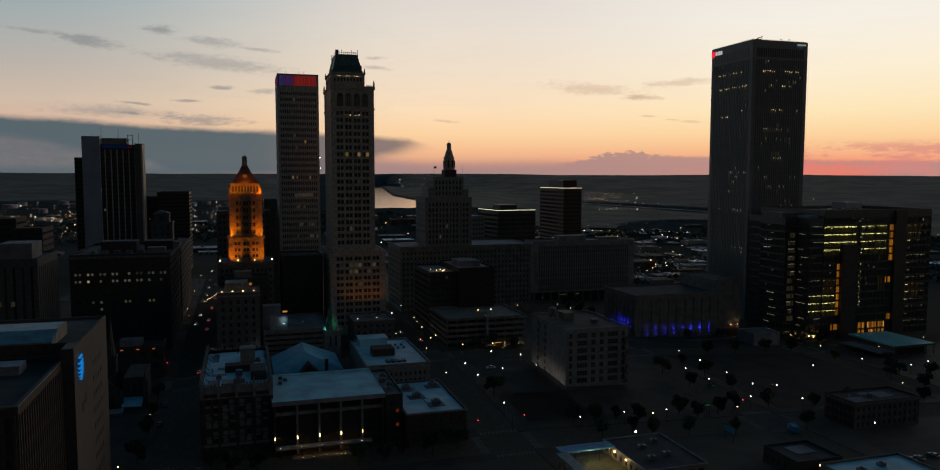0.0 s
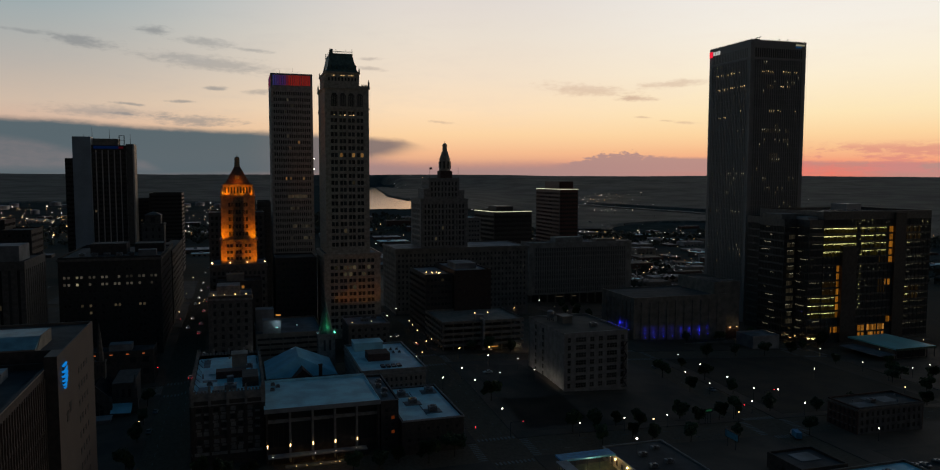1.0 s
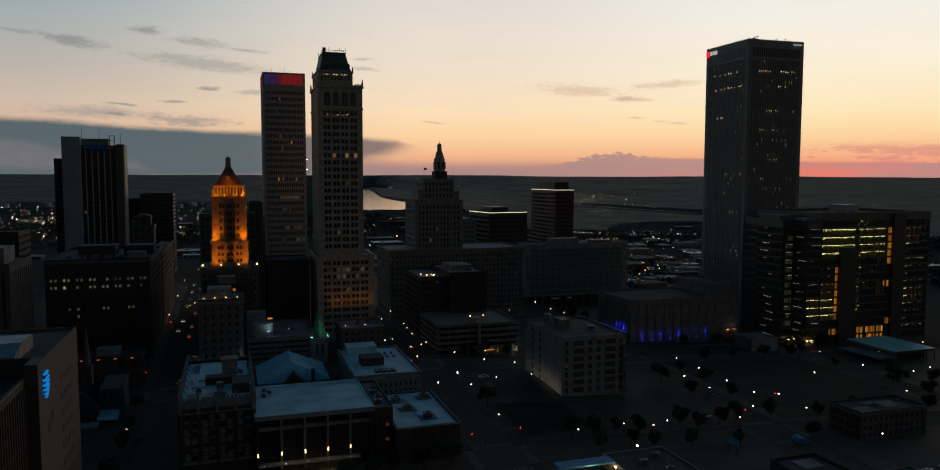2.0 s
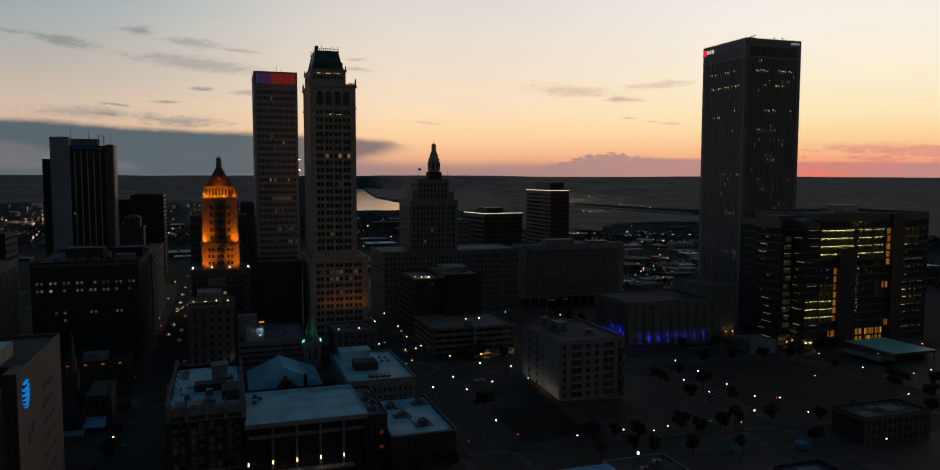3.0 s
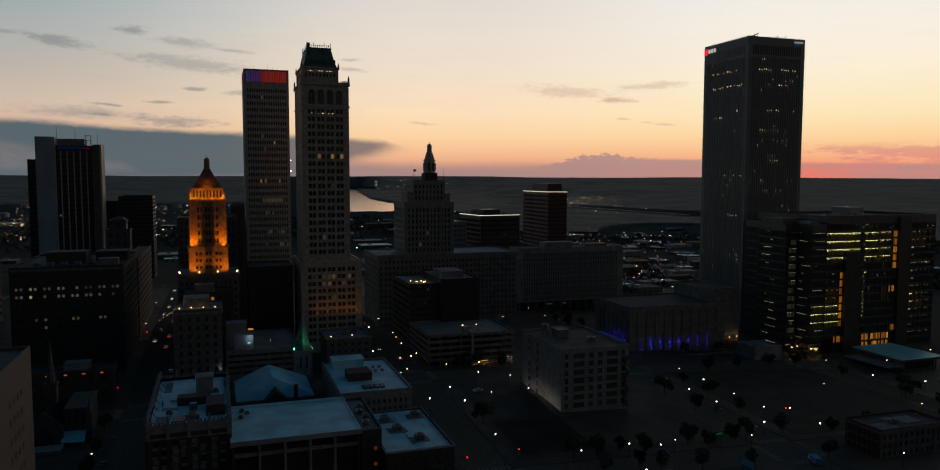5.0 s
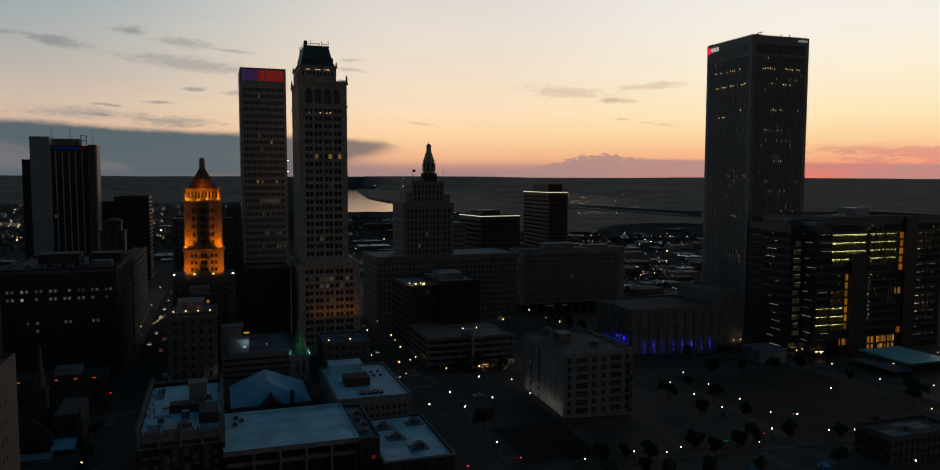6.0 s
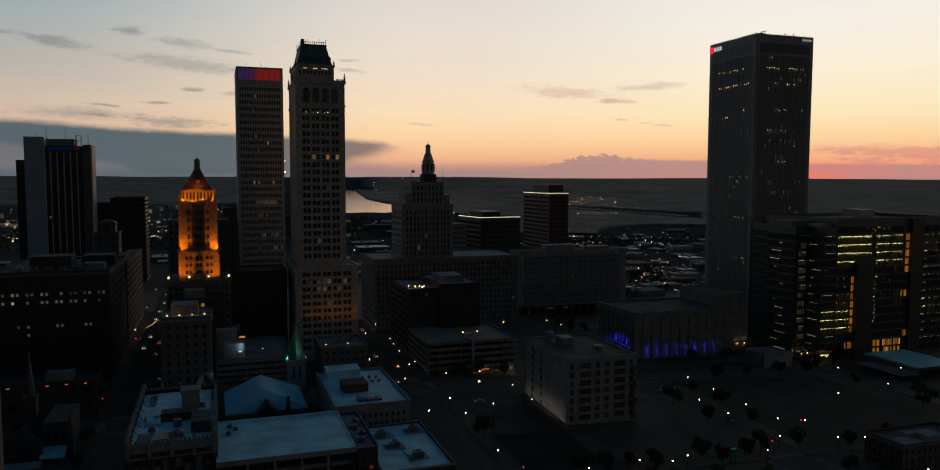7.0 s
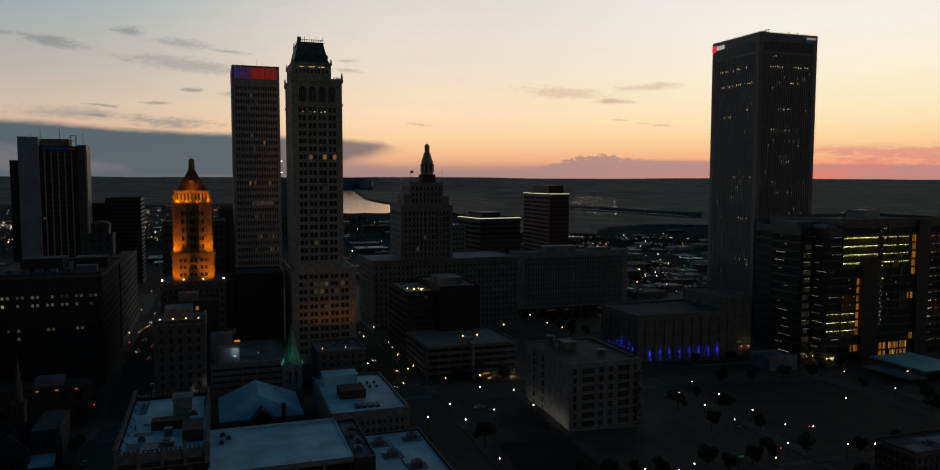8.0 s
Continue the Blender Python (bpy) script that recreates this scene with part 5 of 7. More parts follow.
    for k, (v0, thick) in enumerate(((2.75, 0.50), (1.55, 0.44), (0.35, 0.40), (-0.8, 0.34), (-1.85, 0.27), (-2.75, 0.2))):
        m, n, edge = M(), 12, []
        half = math.sqrt(R * R - (v0 - 0.25) ** 2)
        for i in range(n + 1):
            q = -1 + 2 * i / n
            sag = -0.62 * (1 - q * q) * (1 if k else 0.2)
            swell = thick * (0.12 + 0.88 * math.sqrt(max(0.0, 1 - (q * 0.6 - 0.4) ** 2)) * (1 - max(0.0, q) ** 4))
            edge.append((q * half, v0 + sag - swell, v0 + sag + swell * (0.9 if k else 0.8)))
        for u, lo, hi in edge:
            m.v += [(cx + 0.16, cy + u, cz + lo), (cx + 0.16, cy + u, cz + hi), (cx - 0.1, cy + u, cz + hi), (cx - 0.1, cy + u, cz + lo)]
        for i in range(n):
            for e in range(4):
                m.f.append((i * 4 + e, (i + 1) * 4 + e, (i + 1) * 4 + (e + 1) % 4, i * 4 + (e + 1) % 4))
        m.f += [(0, 1, 2, 3), (n * 4 + 3, n * 4 + 2, n * 4 + 1, n * 4)]
        part("emblem_band", m, SIGNB, em, "glowing blue curved band")


for build_tower in (bank_tower, glass_office, crown_tower, banner_tower, amber_tower, lantern_tower, slab_hotel, red_tower, outlined_block, shaft_tower, phone_block):
    build_tower()


# ---- the middle distance and the near blocks ----
def foot(x0, x1, y0, y1):
    return min(grade(x, y) for x in (x0, x1) for y in (y0, y1)) - 0.3


def plain_block(name, label, x0, x1, y0, y1, z1, wall, roof, cols, rows, seed=1, share=0.01, open_u=0.5, open_v=0.5, glow_mat=None, sides=("-x", "+x", "+y"), lit=None, pane=None, top=1.6, side=0.8, base=3.5, singles=True, pairs=False):
    """A simple block with windows on all sides."""
    zb = foot(x0, x1, y0, y1)
    r = building(name, label, x0, y0, zb)
    b = blk(r, x0, x1, y0, y1, zb, z1, wall, roof, deep=0.4, glass_mat=pane)
    b.face("-y", cols, rows, base, top, side, open_u, open_v, lit or pick(seed, share, glow_mat or DIMWIN), singles, pairs)
    n = max(2, round(cols * (y1 - y0) / (x1 - x0)))
    for f in sides:
        b.face(f, cols if f == "+y" else n, rows, base, top, side, open_u, open_v, None, False, pairs)
    return r, b


def white_block():
    r, b = plain_block("white_loft_block", "old white painted loft block with dark gridded windows", 138.5, 169.8, 306.5, 349, 30, WHITE, ROOFBROWN, 1, 1, sides=("+x", "+y"), base=1, top=28.5, open_u=0.01, open_v=0.01)
    for k in [c for c in r.children if c.name.startswith("window")]:
        bpy.data.objects.remove(k)
    h = b.h
    for f, spots in (("-y", ((1.6, 1.5), (5.6, 5.0), (12.6, 2.0), (16.8, 2.0), (21.0, 5.0), (28.0, 1.6))), ("-x", ((8.5, 1.6), (17.5, 1.6)))):
        for u, w in spots:
            for j in range(7):
                v = h - 4.3 - j * 3.45
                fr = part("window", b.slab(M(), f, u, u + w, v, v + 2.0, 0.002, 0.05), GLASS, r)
                g = M()
                n = max(1, round(w / 1.3))
                for k in range(n + 1):
                    b.slab(g, f, u + k * w / n - 0.05, u + k * w / n + 0.05, v, v + 2.0, 0.05, 0.10)
                b.slab(g, f, u - 0.1, u + w + 0.1, v - 0.18, v, 0.0, 0.16)
                b.slab(g, f, u, u + w, v + 0.95, v + 1.05, 0.05, 0.09)
                part("sill", g, CONC, fr)
    # rooftop stair house, tank, parapet stubs
    z = h - 0.8
    part("roof_house", M().box(10, 15, 24, 31, z, z + 3.2).box(9.6, 15.4, 23.6, 31.4, z + 3.2, z + 3.5), CONC, r)
    tank = part("water_tank", M().tube(7.5, 33, z + 1.6, z + 4.6, 1.7, 1.7, 14).tube(7.5, 33, z + 4.6, z + 5.4, 1.8, 0.2, 14), PLANT, r)
    part("tank_leg", M().box(6.3, 6.6, 31.9, 32.2, z, z + 1.6).box(8.4, 8.7, 31.9, 32.2, z, z + 1.6).box(6.3, 6.6, 33.8, 34.1, z, z + 1.6).box(8.4, 8.7, 33.8, 34.1, z, z + 1.6), STEEL, tank)
    roof_unit(r, 20, 14, z, 3, 2.4, 1.6)
    # stair balconies up the far corner
    for j in range(7):
        z0 = h - 5.4 - j * 3.45
        fe = part("fire_escape", b.slab(M(), "-y", 28.2, 31.2, z0, z0 + 0.14, 0.02, 1.3), STEEL, r, "dark iron fire escape landing")
        rail = b.slab(M(), "-y", 28.2, 31.2, z0 + 0.95, z0 + 1.03, 1.22, 1.3)
        for q in range(7):
            b.slab(rail, "-y", 28.2 + q * 0.48, 28.26 + q * 0.48, z0 + 0.14, z0 + 0.95, 1.24, 1.29)
        part("handrail", rail, STEEL, fe)
        if j:
            u0, u1 = (28.6, 30.8) if j % 2 else (30.8, 28.6)
            part("stair_flight", M().beam(b.at("-y", u0, z0 + 0.1, 0.7), b.at("-y", u1, z0 + 3.45, 0.7), 0.4), STEEL, fe)
    for x, y, pw in ((135.0, 311, 90), (135.0, 320, 130), (135.0, 331, 110), (135.0, 342, 70)):
        lamp("wall_floodlight", "SPOT", (x, y, grade(x, y) + 0.8), pw, (1.0, 0.93, 0.8), 0.4, (138.6, y, grade(x, y) + 1.8), 140)


DECKC = mat("weathered_pale_concrete", (0.235, 0.21, 0.18), 0.8, scale=0.4, vary=0.3)


def parking_deck():
    r = building("parking_deck", "pale concrete parking deck with open dark floors", 104, 386, 5)
    x0, x1, y0, y1 = 0, 46, 0, 38
    for k in range(6):
        z = 0.6 + k * 3.05
        part("deck", M().box(0.5, 45.5, 0.5, 37.5, z, z + 0.3), CONC, r)
        if k:
            for a in ((0, 22.6, 0, 0.4), (23.4, 46, -1.2, -0.8), (0, 0.4, 0.41, 38), (45.6, 46, 0.41, 38), (0.41, 45.59, 37.6, 38)):
                part("parapet", M().box(*a, z - 0.25, z + 1.25), DECKC, r, "pale concrete parapet band")
    spots = [(0.6 + k * 5.5, y) for k in range(9) for y in (0.6, 36.5)] + [(0.6, 1.4 + k * 5) for k in range(7)]
    for x, y in spots:
        part("column", M().box(x, x + 0.6, y, y + 0.6, 0, 15.9), CONC, r)
    # A solid black block is added for the shade deep inside the decks.
    part("inner_wall", M().box(3, 43, 6, 35, 0, 15.7), BLACK, r)
    part("stair_tower", M().box(22.4, 23.6, -1.3, 4, 0, 17.6), PALE, r)
    part("lift_house", M().box(20, 24.5, 4, 8, 15.9, 19.2), PALE, r, "pale lift house on the top deck")
    for x in (19.2, 26.5):
        p = part("deck_lamp", M().tube(x, 3.6, 15.9, 20.2, 0.08, 0.06, 6), STEEL, r)
        part("globe", M().ball(x, 3.6, 20.4, 0.28), LAMPY, p)
    part("entrance_light", M().box(26, 31, -1.25, -1.15, 2.3, 2.6), WARM, r)
    lamp("entrance_lamp", "SPOT", (133, 382.8, 8.2), 260, (1, 0.8, 0.45), 0.3, (133, 385, 5), 150)
    lamp("entrance_lamp", "SPOT", (147, 383.5, 8.4), 200, (1, 0.8, 0.45), 0.3, (147, 386, 5), 150)


def arts_hall():
    """The blank concrete hall with blue uplights."""
    r = building("concert_hall", "blank concrete hall with blue uplights along its foot", 231, 408, -4)
    b = blk(r, 231, 297, 408, 450, -4, 25.5, CONC, ROOFDARK, deep=0.5)
    b.blank("-y", "-x", "+x", "+y")
    c = blk(r, 290, 309, 411, 452, -5, 32.5, CONC, ROOFDARK, deep=0.5)
    c.blank("-y", "-x", "+x", "+y")
    part("fin", M().box(64, 77, 8, 8.6, 36.4, 37.0), PALE, r)
    for k in range(10):
        part("pilaster", b.slab(M(), "-y", 5 + k * 6.0, 6.1 + k * 6.0, 0, 26.5, 0.0, 0.5), CONC, r)
    for k in range(7):
        part("pilaster", b.slab(M(), "-x", 6 + k * 5.2, 7.0 + k * 5.2, 0, 26.5, 0.0, 0.5), CONC, r)
    low = blk(r, 296, 315, 380, 396, -7, 3.6, PALE, ROOFGREY, deep=0.4)
    low.blank("-y", "-x", "+x", "+y")
    part("terrace_wall", M().box(-2, 64, -12, -11.4, -1, 2.2).box(-2, -1.4, -11.4, 30, -1, 3.4), CONC, r)
    for k in range(8):
        x = 238.7 + k * 6.38
        lamp("blue_uplight", "SPOT", (x, 407.2, 1.2), 4600, (0.015, 0.02, 1.0), 0.05, (x, 407.95, 3.2), 28)
        part("uplight", M().box(x - 231.2, x - 230.8, -1.0, -0.8, 4.6, 5.0), BLUEL, r)
    part("planter", M().box(-1.9, -0.02, 3, 34, -1.0, 9.2), CONC, r, "raised concrete planter wall")
    for k in range(7):
        y = 412.5 + k * 4.3
        lamp("blue_uplight", "SPOT", (230.2, y, 5.7), 4600, (0.015, 0.02, 1.0), 0.05, (230.95, y, 7.6), 28)
        part("uplight", M().box(-0.9, -0.7, y - 408.2, y - 407.8, 9.2, 9.6), BLUEL, r)
    for k in range(3):
        part("wall_lamp", M().ball(65.2 + k * 5.2, 1.7, 7.2, 0.2), LAMPY, r)
        lamp("wall_lamp_light", "POINT", (296.2 + k * 5.2, 409.0, 3.0), 40, (1.0, 0.75, 0.4), 0.2)
    part("recess", M().box(60, 77.5, 2.0, 3.0, 0, 7.8), BRICK, r)


def gothic_block():
    """Dark brick block with a pale crenellated parapet."""
    x0, x1, y0, y1, z1 = -15, 8.4, 266, 322, 27
    zb = foot(x0, x1, y0, y1)
    r = building("gothic_block", "dark brick block with pale crenellated gothic parapet", x0, y0, zb)
    b = blk(r, x0, x1, y0, y1, zb, z1, DARKBRICK, ROOF, deep=0.45, parapet=1.3)
    b.face("-y", 8, 6, 5, 4.4, 0.8, 0.62, 0.6, pick(8, 0.55, BLIND), True, True)
    b.face("-x", 18, 6, 5, 4.4, 0.8, 0.55, 0.6, None, False, True)
    b.face("+x", 18, 6, 5, 4.4, 0.8, 0.55, 0.6, pick(9, 0.2, BLIND), False, True)
    b.face("+y", 8, 6, 5, 4.4, 0.8, 0.55, 0.6, None, False, True)
    h = b.h
    for f in ("-y", "-x", "+x", "+y"):
        W = b.span(f)
        n = max(4, round(W / 5.7))
        for i in range(n + 1):
            u = min(W - 0.9, max(0.0, i * W / n - 0.45))
            bt = part("buttress", b.slab(M(), f, u + 0.1, u + 0.8, 3, h - 4.4, 0.0, 0.4), DARKBRICK, r)
            p = b.slab(M(), f, u, u + 0.9, h - 4.4, h + 1.6, 0.0, 0.5)
            part("pinnacle", b.slab(p, f, u + 0.2, u + 0.7, h + 1.6, h + 2.5, 0.1, 0.4), LIME, bt, "pale stone pinnacle")
        for i in range(n):
            a = i * W / n + 0.9
            step = (W / n - 1.3) / 4
            for k in range(4):
                part("merlon", b.slab(M(), f, a + k * step, a + k * step + step * 0.6, h, h + 0.85, -0.45, 0.03), LIME, r)
        part("parapet", b.slab(M(), f, 0.0, W, h - 2.6, h - 0.02, 0.0, 0.16), LIME, r, "pale stone parapet")
        part("string_course", b.slab(M(), f, 0.0, W, h - 4.4, h - 4.0, 0.0, 0.12), LIME, r)
        part("string_course", b.slab(M(), f, 0.0, W, 4.4, 5.4, 0.0, 0.2), LIME, r)
        cu = (W - 1.6) / (8 if f in ("-y", "+y") else 18)
        cv = (h - 9.4) / 6
        for j in range(6):
            for i in range(8 if f in ("-y", "+y") else 18):
                if j != 2:
                    part("spandrel", b.slab(M(), f, 0.8 + i * cu + cu * 0.2, 0.8 + (i + 1) * cu - cu * 0.2, 5 + j * cv - 0.42, 5 + j * cv + 0.32, 0.0, 0.05), LIME, r)
    z = h - 1.15
    part("roof_house", M().box(13, 18.5, 34, 40, z, z + 5.6).box(12.7, 18.8, 33.7, 40.3, z + 5.6, z + 6.0), CONC, r)
    part("roof_house", M().box(7.5, 18, 22, 27, z, z + 2.6), BRICK, r)
    part("roof_house", M().box(16.5, 22, 9, 20, z, z + 3.4), DARKBRICK, r)
    part("light_well", M().box(7, 10.4, 5, 11, z, z + 0.35), BLACK, r)
    part("roof_patch", M().box(5, 22, 28, 54, z, z + 0.5), ROOF, r)
    part("tank", M().tube(12.5, 17, z, z + 2.2, 1.2, 1.2, 12), PLANT, r)
    roof_unit(r, 10.6, 5.5, z, 4, 3, 2.0)
    roof_unit(r, 18, 24.5, z + 2.6, 2.4, 2, 1.3)
    roof_unit(r, 4.6, 13, z, 2, 1.6, 1.2)
    part("pipe", M().box(11.4, 11.7, 12, 34, z, z + 0.3), STEEL, r)
    for x, y, w, d in ((2, 3, 4, 9), (3, 18, 5, 3), (11, 28.5, 10, 4), (2.5, 40, 7, 12), (19, 42, 3.5, 9)):
        part("roof_patch", M().box(x, x + w, y, y + d, z, z + 0.06 + 0.01 * w), ROOFGREY, r, "darker patch of roof felt")
    for x, y, h2 in ((3, 24, 1.4), (8.5, 30, 1.0), (20, 32, 1.8), (4, 48, 1.2), (16, 47, 1.5), (12, 51, 0.9)):
        part("vent_stack", M().tube(x, y, z, z + h2, 0.28, 0.22, 8).tube(x, y, z + h2, z + h2 + 0.2, 0.42, 0.3, 8), PLANT, r)
    for k in range(7):
        part("parapet_brace", M().beam((0.5, 4 + k * 7.4, z + 2.0), (2.2, 4 + k * 7.4, z), 0.16), STEEL, r)


DIMAMBER = glow("dim_amber_window", lin(230, 110, 50), 0.06, 0.5)


def porch_hall():
    """The flat-roofed hall with tall open bays, lit sconces and a canopy."""
    x0, x1, y0, y1, z1 = 8.7, 47.5, 262, 296.5, 21
    zb = foot(x0, x1, y0, y1)
    r = building("porticoed_hall", "dark brick hall with white fascia, tall bays and lit sconces", x0, y0, zb)
    W, D, h = x1 - x0, y1 - y0, z1 - zb
    part("body", M().box(0, W, 2.5, D, 0, h - 1.3), DARKBRICK, r)
    part("roof", M().taper((-0.4, W + 0.2, -0.4, D), h - 1.3, (-0.4, W + 0.2, -0.4, D), h - 0.2), ROOF, r, "pale blue-grey membrane roof")
    part("fascia", M().box(-0.5, W + 0.3, -0.55, -0.41, h - 1.5, h + 0.05), PALE, r, "pale roof fascia")
    edge = M().box(-0.4, -0.1, -0.4, D, h - 0.2, h + 0.1).box(W - 0.1, W + 0.2, -0.4, D, h - 0.2, h + 0.1).box(-0.1, W - 0.1, D - 0.4, D, h - 0.2, h + 0.7).box(-0.1, W - 0.1, -0.4, -0.1, h - 0.2, h + 0.02)
    part("roof_edge", edge, ROOF, r)
    n = 5
    for i in range(n + 1):
        x = 0.1 + i * (W - 0.9) / n
        part("pier", M().box(x, x + 0.7, -0.1, 2.6, 0, h - 1.3), DARKBRICK if i in (0, n) else LIME, r, "pale square pier")
        if i < n:
            w = (W - 0.9) / n
            part("spandrel", M().box(x + 0.7, x + w, 0.6, 1.0, 14.0, 15.2), LIME, r)
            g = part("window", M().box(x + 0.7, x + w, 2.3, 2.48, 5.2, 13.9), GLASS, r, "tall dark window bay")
            bars = M()
            for k in range(1, 4):
                bars.box(x + 0.7 + k * (w - 0.7) / 4 - 0.06, x + 0.7 + k * (w - 0.7) / 4 + 0.06, 2.2, 2.3, 5.2, 13.9)
            part("mullion", bars, STEEL, g)
            part("window", M().box(x + 0.7, x + w, 2.3, 2.48, 15.3, h - 1.4), GLASS, r)
    for i in range(n):
        x = 0.45 + i * (W - 0.9) / n
        s = part("sconce", M().box(x - 0.25, x + 0.25, -0.35, -0.1, 5.6, 7.1), STEEL, r)
        part("glow_tube", M().tube(x, -0.45, 5.8, 6.9, 0.17, 0.17, 8), LAMPY, s)
    part("canopy", M().box(0.5, W - 5, -3.6, -0.2, 3.2, 3.6), PALE, r, "pale flat entrance canopy")
    for i in range(5):
        x = 2 + i * 7
        part("canopy_post", M().box(x, x + 0.25, -3.4, -3.15, 0, 3.2), STEEL, r)
        part("canopy_light", M().ball(x + 0.1, -3.2, 3.85, 0.09), LAMPW, r)
    for x in (9.5, 13.0, 17.5, 21.0, 22.6, 24.0):
        part("step_light", M().ball(x, -5.4, 0.75, 0.09), LAMPY, r)
    for x in (10, 17, 24):
        lamp("canopy_glow", "POINT", (x0 + x, y0 - 2.6, zb + 2.6), 26, (1.0, 0.62, 0.2), 0.2)
    part("steps", M().box(6, 30, -5.2, -3.8, 0, 0.5).box(6, 30, -4.6, -3.8, 0.5, 0.75), CONC, r)
    for x, y in ((2.5, 22), (4.6, 26), (3, 29)):
        roof_unit(r, x, y, h - 0.2, 1.6, 1.3, 0.9)
    # narrow stair wing beside it
    r2, b2 = plain_block("stair_wing", "dark brick stair wing with deep parapet", 47.9, 54.2, 262, 297, 20.6, DARKBRICK, ROOFGREY, 2, 5, 12, 0.0, sides=("+x",), lit=lambda i, j: DIMAMBER if (i, j) in ((1, 1), (1, 3)) else None, top=2.6)
    b2.blank("-x", "+y").cornice(b2.h - 0.25, b2.h + 0.05, 0.15, PALE)
    for k in range(4):
        roof_unit(r2, 1.4 + (k % 2) * 1.2, 6 + k * 6, b2.h - 0.78, 2.2, 2.6, 1.3)


def near_roofs():
    """Low flat-roofed blocks between the hall and the street."""
    r, b = plain_block("flat_roofed_block", "plain low block with pale roof and roof units", 54.6, 77, 257.4, 300, 14, DARKBRICK, ROOF, 6, 2, 13, 0, 0.3, 0.3)
    b.cornice(b.h - 0.5, b.h + 0.05, 0.2, PALE, "coping")
    for x, y in ((7, 20), (12, 9), (5, 31), (16.5, 33)):
        part("roof_kerb", M().box(x - 1.6, x + 4.6, y - 1.2, y + 4.0, b.h - 0.8, b.h - 0.55), ROOFGREY, r)
        roof_unit(r, x, y, b.h - 0.55, 3, 2.6, 1.9)
    part("pipe", M().box(10.4, 10.55, 6, 36, b.h - 0.8, b.h - 0.6).box(5, 10.4, 24, 24.15, b.h - 0.8, b.h - 0.6), STEEL, r)
    r, b = plain_block("stone_club_block", "three-storey pale stone block with flat pale roof", 48, 75.2, 306, 356, 20, STONE, ROOF, 12, 3, 14, 0, 0.42, 0.55, top=3.0, side=1.2)
    b.cornice(b.h - 2.4, b.h - 1.6, 0.35, LIME).cornice(b.h - 0.4, b.h + 0.05, 0.25, LIME, "coping")
    z = b.h - 0.8
    part("roof_house", M().box(6, 15.5, 18, 27, z, z + 3.2), BRICK, r)
    part("roof_house", M().box(3, 16, 38, 47, z, z + 3.6).box(2.7, 16.3, 37.7, 47.3, z + 3.6, z + 3.9), ROOF, r)
    sk = M()
    for k in range(4):
        sk.box(9.5 + k * 2.3, 11.2 + k * 2.3, 5.5, 9.5, z, z + 0.7)
    part("skylight", sk, STEEL, r)
    for k in range(6):
        roof_unit(r, 16 + (k % 3) * 2.8, 30 + (k // 3) * 6, z, 1.2, 1.0, 0.7)
    r, b = plain_block("small_stone_block", "small pale block with flat roof by the avenue", 54, 75, 384, 408, 24, TAN, ROOFGREY, 6, 4, 15, 0, 0.4, 0.45)
    b.cornice(b.h - 0.5, b.h + 0.1, 0.3, LIME)
    roof_unit(r, 8, 10, b.h - 0.8, 4, 3, 2)
    roof_unit(r, 14, 16, b.h - 0.8, 3, 2, 1.4)
    for x in (2, 12):
        p = part("roof_lamp", M().tube(x, 0.8, b.h - 0.8, b.h + 0.8, 0.06, 0.06, 6), STEEL, r)
        part("globe", M().ball(x, 0.8, b.h + 1.0, 0.22), LAMPY, p)


